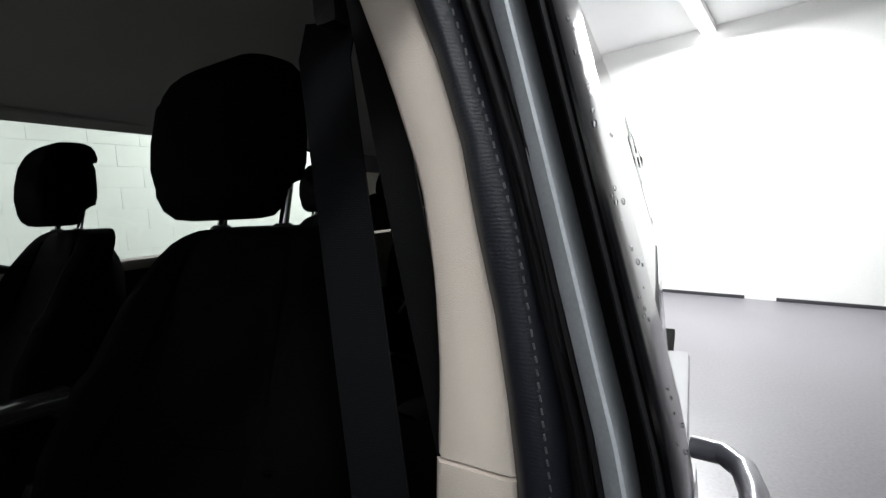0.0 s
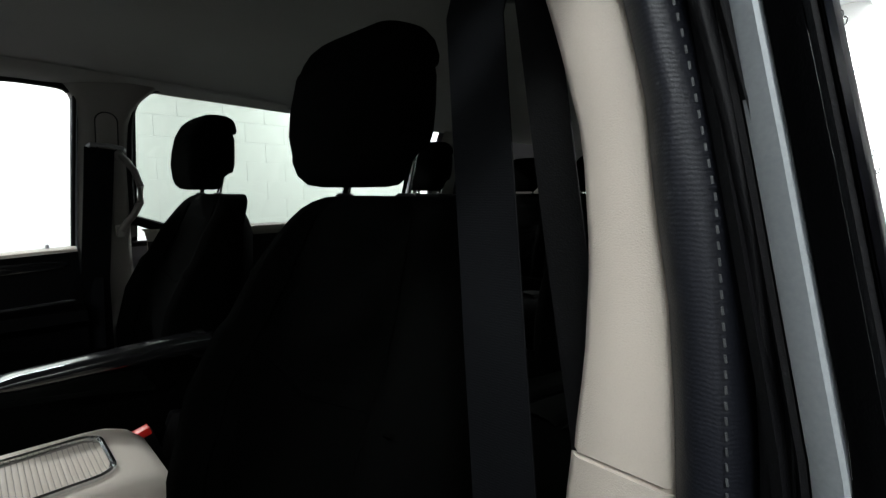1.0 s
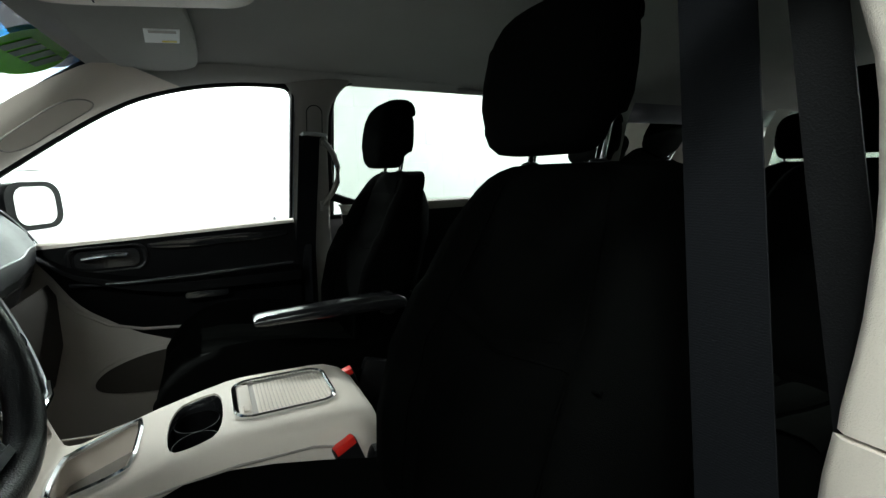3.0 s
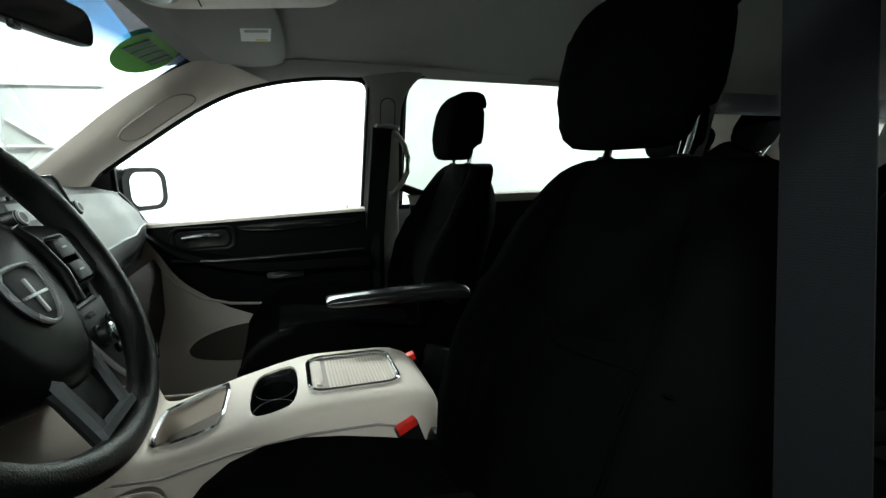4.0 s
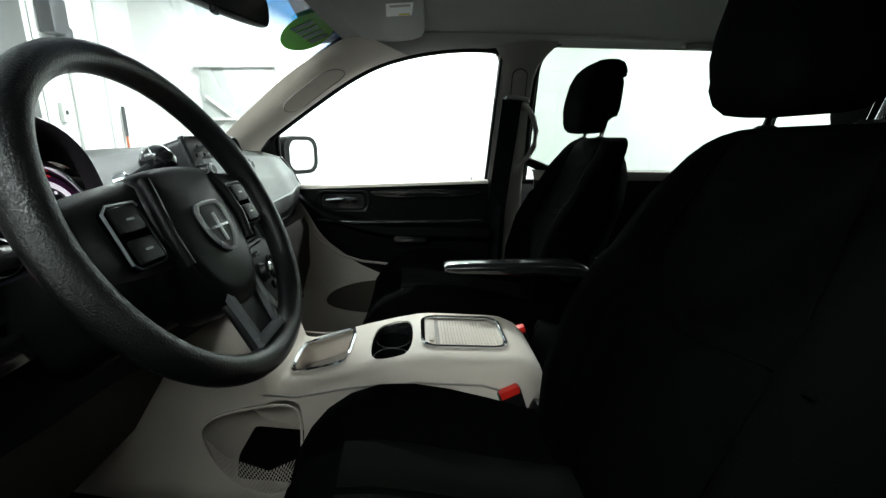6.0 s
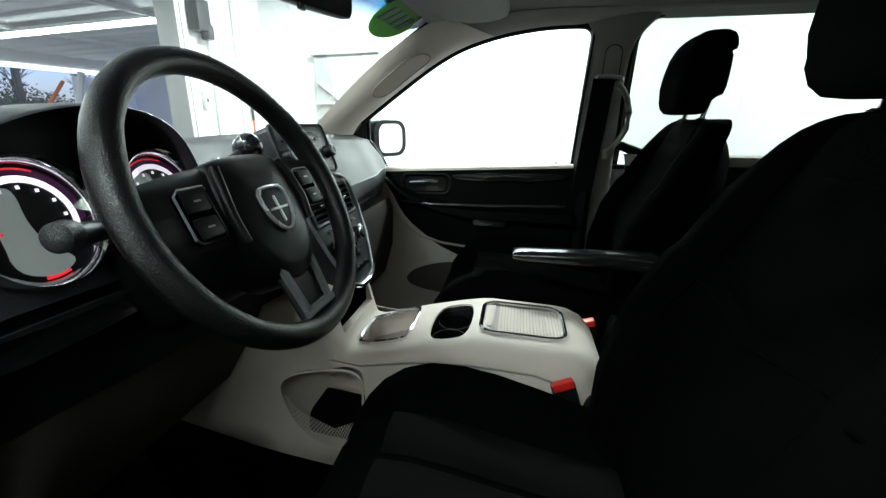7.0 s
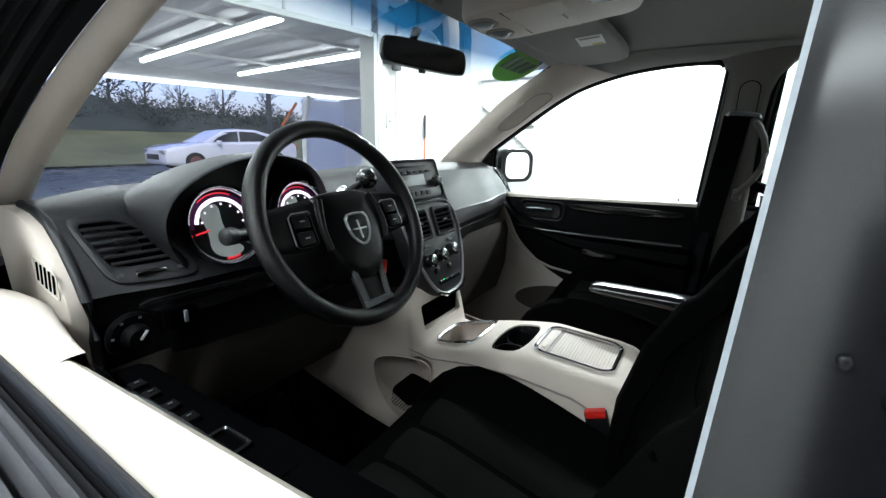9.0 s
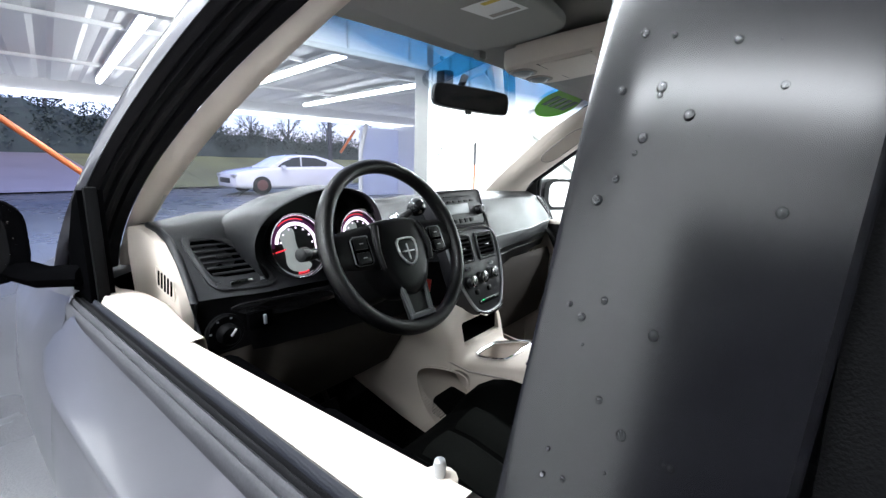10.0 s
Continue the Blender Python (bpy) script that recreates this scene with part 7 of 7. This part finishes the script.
tray = smooth_poly([(-0.078, 1.192), (0.080, 1.192), (0.086, 1.22), (0.070, 1.30), (0.050, 1.318), (-0.055, 1.318), (-0.078, 1.30), (-0.088, 1.22)], 1)
cup = smooth_poly([(-0.092, 1.064), (0.066, 1.062), (0.078, 1.10), (0.066, 1.150), (-0.088, 1.152), (-0.100, 1.11)], 2)
lidw = [(a - 0.003, b + 0.955) for a, b in rrect(0.160, 0.182, 0.032)]
pocket = smooth_poly([(1.468, 0.715), (1.447, 0.752), (1.37, 0.774), (1.295, 0.777), (1.272, 0.758), (1.272, 0.68), (1.285, 0.60), (1.34, 0.575), (1.425, 0.62)], 2)
cubby = box((0.010, 1.41, 0.858), (0.19, 0.20, 0.066), 0.010)
body = carve(loft(rings), [well(tray, 0.055), well(cup, 0.07), well(lidw, 0.006), loft([[(x, (a - 1.36) * k + 1.36, (b - 0.66) * q + 0.66) for a, b in pocket] for x, k, q in ((-0.30, 1.0, 1.0), (-0.142, 1.0, 1.0), (-0.10, 1.06, 0.92), (-0.04, 1.0, 0.68), (0.01, 0.8, 0.5))]), cubby])
part("body", body, BEIGE, con, "light beige moulded body", angle=50)
part("console_base", box((0, 1.24, 0.46), (0.27, 0.98, 0.20), 0.01), CARPET, con, "black carpeted base")
# black plates cover the cubby's beige walls in place of shade
part("cubby_shade", box((0.010, 1.47, 0.858), (0.186, 0.02, 0.062), 0.002), VOID, con, "black plate standing for the cubby's shade")
part("cubby_shade", box((0.100, 1.42, 0.858), (0.006, 0.14, 0.062), 0.001), VOID, con, "black plate standing for the cubby's shade")
part("cubby_shade", box((0.010, 1.42, 0.829), (0.17, 0.14, 0.004), 0.001), VOID, con, "black plate standing for the cubby's shade")
part("pocket_rim", frame_ring(pocket, lambda a, b, h: (-half(a) - 0.022 - 0.06 * max(0, 0.78 - b) - h, a, b), 0.005, 0.0025), BEIGE, con, "rolled edge of the side pocket")
part("pocket_mat", box((-0.100, 1.342, 0.632), (0.095, 0.125, 0.058), 0.012, turn(8)), CARPET, con, "black pocket mat")
part("tray_frame", frame_ring(tray, on_top, 0.010, 0.008), CHROME, con, "chrome tray rim")
part("tray_mat", slab([(a * 0.96, (b - 1.255) * 0.96 + 1.255) for a, b in tray], lambda a, b, h: on_top(a, b, -0.054 + h), 0.003), BEIGE_DARK, con, "grey-brown tray mat")
part("cup_wall", loft([[on_top(a * k - 0.004 * (1 - k), (b - 1.108) * k + 1.108, h) for a, b in cup] for k, h in ((0.992, -0.004), (0.975, -0.006), (0.965, -0.03), (0.95, -0.068))], cap=False), GLOSS, con, "black cup holder insert")
cl = part("cup_liner", slab([(a * 0.985, (b - 1.108) * 0.985 + 1.108) for a, b in cup], lambda a, b, h: on_top(a, b, -0.069 + h), 0.003), GLOSS, con, "black cup holder liner")
for x in (-0.042, 0.036):
    part("cup_well", lathe([(0.037, 0.0), (0.038, 0.035), (0.039, 0.042), (0.037, 0.042), (0.034, 0.004), (0.0001, 0.003)], Matrix.Translation((x - 0.006, 1.108, 0.776)), 28), MATTE, cl, "round black cup well")
lid = part("roller_lid", slab([(a * 0.93 - 0.0, (b - 0.955) * 0.94 + 0.955) for a, b in lidw], lambda a, b, h: on_top(a, b, -0.005 + h), 0.003), BEIGE_DARK, con, "ribbed sliding lid")
for k in range(20):
    y = 0.874 + 0.0068 * k
    w = 0.066 - 0.012 * max(0, (0.885 - y) / 0.012)
    part("slat", box((-0.003, y, crest(y) - 0.0026), (2 * w, 0.0061, 0.004), 0.0012, turn(9)), BEIGE, lid)
part("lid_plate", box((-0.003, 1.026, crest(1.026) + 0.0), (0.135, 0.022, 0.004), 0.0015, turn(9)), BEIGE, lid)
part("lid_pull", box((-0.045, 1.024, crest(1.024) + 0.004), (0.022, 0.010, 0.005), 0.002, turn(9)), BEIGE, lid)
part("lid_frame", frame_ring(lidw, on_top, 0.009, 0.008), CHROME, con, "chrome lid rim")
# seam along the side
for s in (-1, 1):
    line = [(1.45, 0.80), (1.36, 0.795), (1.28, 0.786), (1.17, 0.806), (1.05, 0.815), (0.93, 0.806), (0.87, 0.785), (0.84, 0.75), (0.835, 0.69)]
    part("side_seam", tube([(s * (half(y) + 0.0165 + 0.08 * max(0, 0.79 - z)), y, z) for y, z in line], 0.0022, 6), BEIGE_DARK, con, "moulded seam")
net = bmesh.new()
low = lambda y: linear([(1.28, 0.615), (1.34, 0.588), (1.42, 0.625), (1.456, 0.67)], y)
for k in range(26):
    for d in (-1, 1):
        y0 = 1.285 + 0.0066 * k
        y1 = y0 + d * 0.028
        if not 1.28 < y1 < 1.455:
            continue
        tube([(-half(y) - 0.024 - 0.05 * max(0, 0.78 - z), y, z) for y, z in ((y0, low(y0)), ((y0 + y1) / 2, low((y0 + y1) / 2) + 0.026), (y1, low(y1) + 0.048))], 0.0008, 4, bm=net)
part("pocket_net", net, BEIGE, con, "stretched mesh pocket net")

# ---- overhead things ----
rvm = thing("rear_view_mirror", "black rear-view mirror on the windscreen", "mirror", at=(0.03, 1.42, 1.525))
rm = Matrix.Translation((0.025, 1.418, 1.522)) @ turn(-4, 3, -26)
sh = smooth_poly([(-0.125, 0.026), (-0.10, 0.034), (0.10, 0.034), (0.125, 0.024), (0.125, -0.026), (0.105, -0.034), (-0.11, -0.032), (-0.127, -0.016)], 2)
part("housing", loft([[rm @ Vector((a * k, y, b * k)) for a, b in sh] for k, y in ((0.97, -0.006), (1.0, 0.0), (0.98, 0.014), (0.8, 0.032), (0.4, 0.042))]), BLACK, rvm)
part("mirror_glass", slab([(a * 0.93, b * 0.88) for a, b in sh], lambda a, b, h: rm @ Vector((a, -0.0065 - h, b)), 0.001), GLOSS, rvm, "dark mirror glass")
part("day_night_tab", box(rm @ Vector((-0.01, 0.0, -0.037)), (0.022, 0.01, 0.012), 0.003), BLACK, rvm)
part("stem", tube([rm @ Vector((0, 0.04, 0.0)), (0.02, 1.455, 1.56), (0.02, 1.44, 1.59)], 0.011, 8), BLACK, rvm)


def visor(s):
    v = thing("sun_visor", "grey cloth sun visor folded against the roof", "sun visor", "sun visors", at=(s * 0.40, 1.13, 1.60))
    o = smooth_poly([(0.14, 1.265), (0.20, 1.285), (0.58, 1.235), (0.665, 1.195), (0.67, 1.06), (0.60, 1.02), (0.20, 1.045), (0.14, 1.09)], 2)
    tilt = lambda a, b: 1.636 - 0.08 * (b - 1.05) - 0.062 * (a - 0.1)
    part("pad", slab(o, lambda a, b, h: (s * a, b, tilt(a, b) - h), 0.018, 0.007), LINER, v)
    part("warning_label", slab([(0.335, 1.06), (0.425, 1.065), (0.425, 1.135), (0.335, 1.13)], lambda a, b, h: (s * a, b, tilt(a, b) - 0.0182 - h), 0.0008), PAPER, v, "white warning label")
    part("label_bar", slab([(0.345, 1.068), (0.36, 1.068), (0.36, 1.122), (0.345, 1.122)], lambda a, b, h: (s * a, b, tilt(a, b) - 0.0192 - h), 0.0005), BEIGE_DARK, v)
    part("label_patch", slab([(0.408, 1.07), (0.420, 1.07), (0.420, 1.10), (0.408, 1.10)], lambda a, b, h: (s * a, b, tilt(a, b) - 0.0192 - h), 0.0005), YELLOW, v, "yellow printed patch")
    part("pivot", tube([(s * 0.66, 1.24, 1.585), (s * 0.63, 1.235, 1.592), (s * 0.60, 1.225, 1.596)], 0.009, 8), LINER, v)
    part("pivot_mount", box((s * 0.655, 1.245, 1.588), (0.045, 0.03, 0.02), 0.006), LINER, v)
    part("clip", box((s * 0.155, 1.275, 1.588), (0.03, 0.02, 0.02), 0.006), LINER, v)


visor(-1)
visor(1)
oh = thing("overhead_console", "light grey overhead console with map lamps", "overhead console", at=(0.0, 1.15, 1.61))
OX = 0.05
o = smooth_poly([(OX - 0.085, 1.295), (OX + 0.10, 1.295), (OX + 0.135, 1.24), (OX + 0.115, 0.98), (OX + 0.07, 0.92), (OX - 0.07, 0.92), (OX - 0.115, 0.98), (OX - 0.12, 1.24)], 2)
zt = lambda b: 1.645 - 0.09 * max(0, b - 1.0)
part("shell", slab(o, lambda a, b, h: (a, b, zt(b) - h), 0.05, 0.018), BEIGE, oh, "light beige shell")
for x in (OX - 0.055, OX + 0.04):
    l = part("map_lamp", slab([(a + x, b + 1.243) for a, b in rrect(0.080, 0.062, 0.028)], lambda a, b, h: (a, b, zt(b) - 0.0495 - h), 0.003, 0.001), BEIGE_DARK, oh, "recessed map lamp")
    part("lamp_ring", frame_ring([(x + 0.027 * math.cos(a), 1.243 + 0.027 * math.sin(a)) for a in spread(0, 6.2832 * 23 / 24, 24)], lambda a, b, h: (a, b, zt(b) - 0.0525 - h), 0.004, 0.003), EDGEGREY, l)
    part("lamp_core", lathe([(0.023, 0), (0.020, 0.005), (0.012, 0.008), (0.0001, 0.009)], Matrix.Translation((x, 1.243, zt(1.243) - 0.0525)) @ turn(180), 24), SATIN, l, "clear round lens")
part("console_seam", slab([(a + OX, b + 1.183) for a, b in rrect(0.20, 0.003, 0.001)], lambda a, b, h: (a, b, zt(b) - 0.0496 - h), 0.0008), RUBBER, oh, "dark joint line")
part("bin_door", slab([(a + OX, b + 1.118) for a, b in rrect(0.195, 0.122, 0.010)], lambda a, b, h: (a, b, zt(b) - 0.049 - h), 0.004, 0.002), BEIGE, oh)
part("console_seam", slab([(a + OX, b + 1.053) for a, b in rrect(0.20, 0.003, 0.001)], lambda a, b, h: (a, b, zt(b) - 0.0496 - h), 0.0008), RUBBER, oh, "dark joint line")
part("bin_pull", slab([(a + OX + 0.01, b + 1.075) for a, b in rrect(0.035, 0.005, 0.002)], lambda a, b, h: (a, b, zt(b) - 0.0532 - h), 0.0008), BEIGE_DARK, oh)
sq = part("roof_switch", slab([(a + OX - 0.055, b + 0.992) for a, b in rrect(0.052, 0.046, 0.005)], lambda a, b, h: (a, b, zt(b) - 0.0495 - h), 0.003, 0.001), BLACK, oh, "black square roof switch")
part("switch_face", slab([(a + OX - 0.055, b + 0.992) for a, b in rrect(0.042, 0.036, 0.004)], lambda a, b, h: (a, b, zt(b) - 0.0526 - h), 0.001), SPOKE, sq, "grey switch face")

# pedals and mat
ped = thing("brake_pedal", "black rubber brake pedal with bright edge", "pedal", at=(-0.38, 1.75, 0.45))
part("pad", box((-0.38, 1.70, 0.52), (0.12, 0.02, 0.07), 0.006, turn(-30)), CARPET, ped)
part("arm", tube([(-0.36, 1.72, 0.53), (-0.36, 1.80, 0.65), (-0.36, 1.82, 0.85)], 0.01, 8), BLACK, ped)
part("edge", tube([(-0.43, 1.695, 0.488), (-0.33, 1.695, 0.488)], 0.003, 6), CHROME, ped, "bright pedal edge")
acc = thing("accelerator_pedal", "black accelerator pedal on the footwell floor", "pedal", at=(-0.24, 1.75, 0.40))
part("pad", box((-0.24, 1.74, 0.48), (0.06, 0.02, 0.16), 0.006, turn(-25)), RUBBER, acc)
part("arm", tube([(-0.24, 1.76, 0.53), (-0.24, 1.84, 0.65)], 0.008, 8), BLACK, acc)
solo("floor_mat", box((-0.42, 1.42, 0.368), (0.48, 0.62, 0.012), 0.005), CARPET, "black carpet floor mat in the driver footwell", "floor mat")
solo("floor_mat", box((0.46, 1.42, 0.368), (0.48, 0.62, 0.012), 0.005), CARPET, "black carpet floor mat in the passenger footwell", "floor mat")

# painted blocks of the side wall, nearest stretch as single pieces
blk = finish("block", box((0, 0, 0), (0.012, 0.3988, 0.1988), 0.0010, seg=1), WHITEBLOCK)
count = 0
for row in range(15):
    for k in range(20):
        v = -3.6 + 0.4 * k + (0.2 if row % 2 else 0)
        if 3.05 < v < 4.45 and row < 11:
            continue
        if count >= 300:
            continue
        ob = new("block", blk)
        attach(ob, side)
        ob.matrix_basis = Matrix.Translation(site(WALL_U + 0.012, v, 0.1 + 0.2 * row)) @ BAY
        count += 1
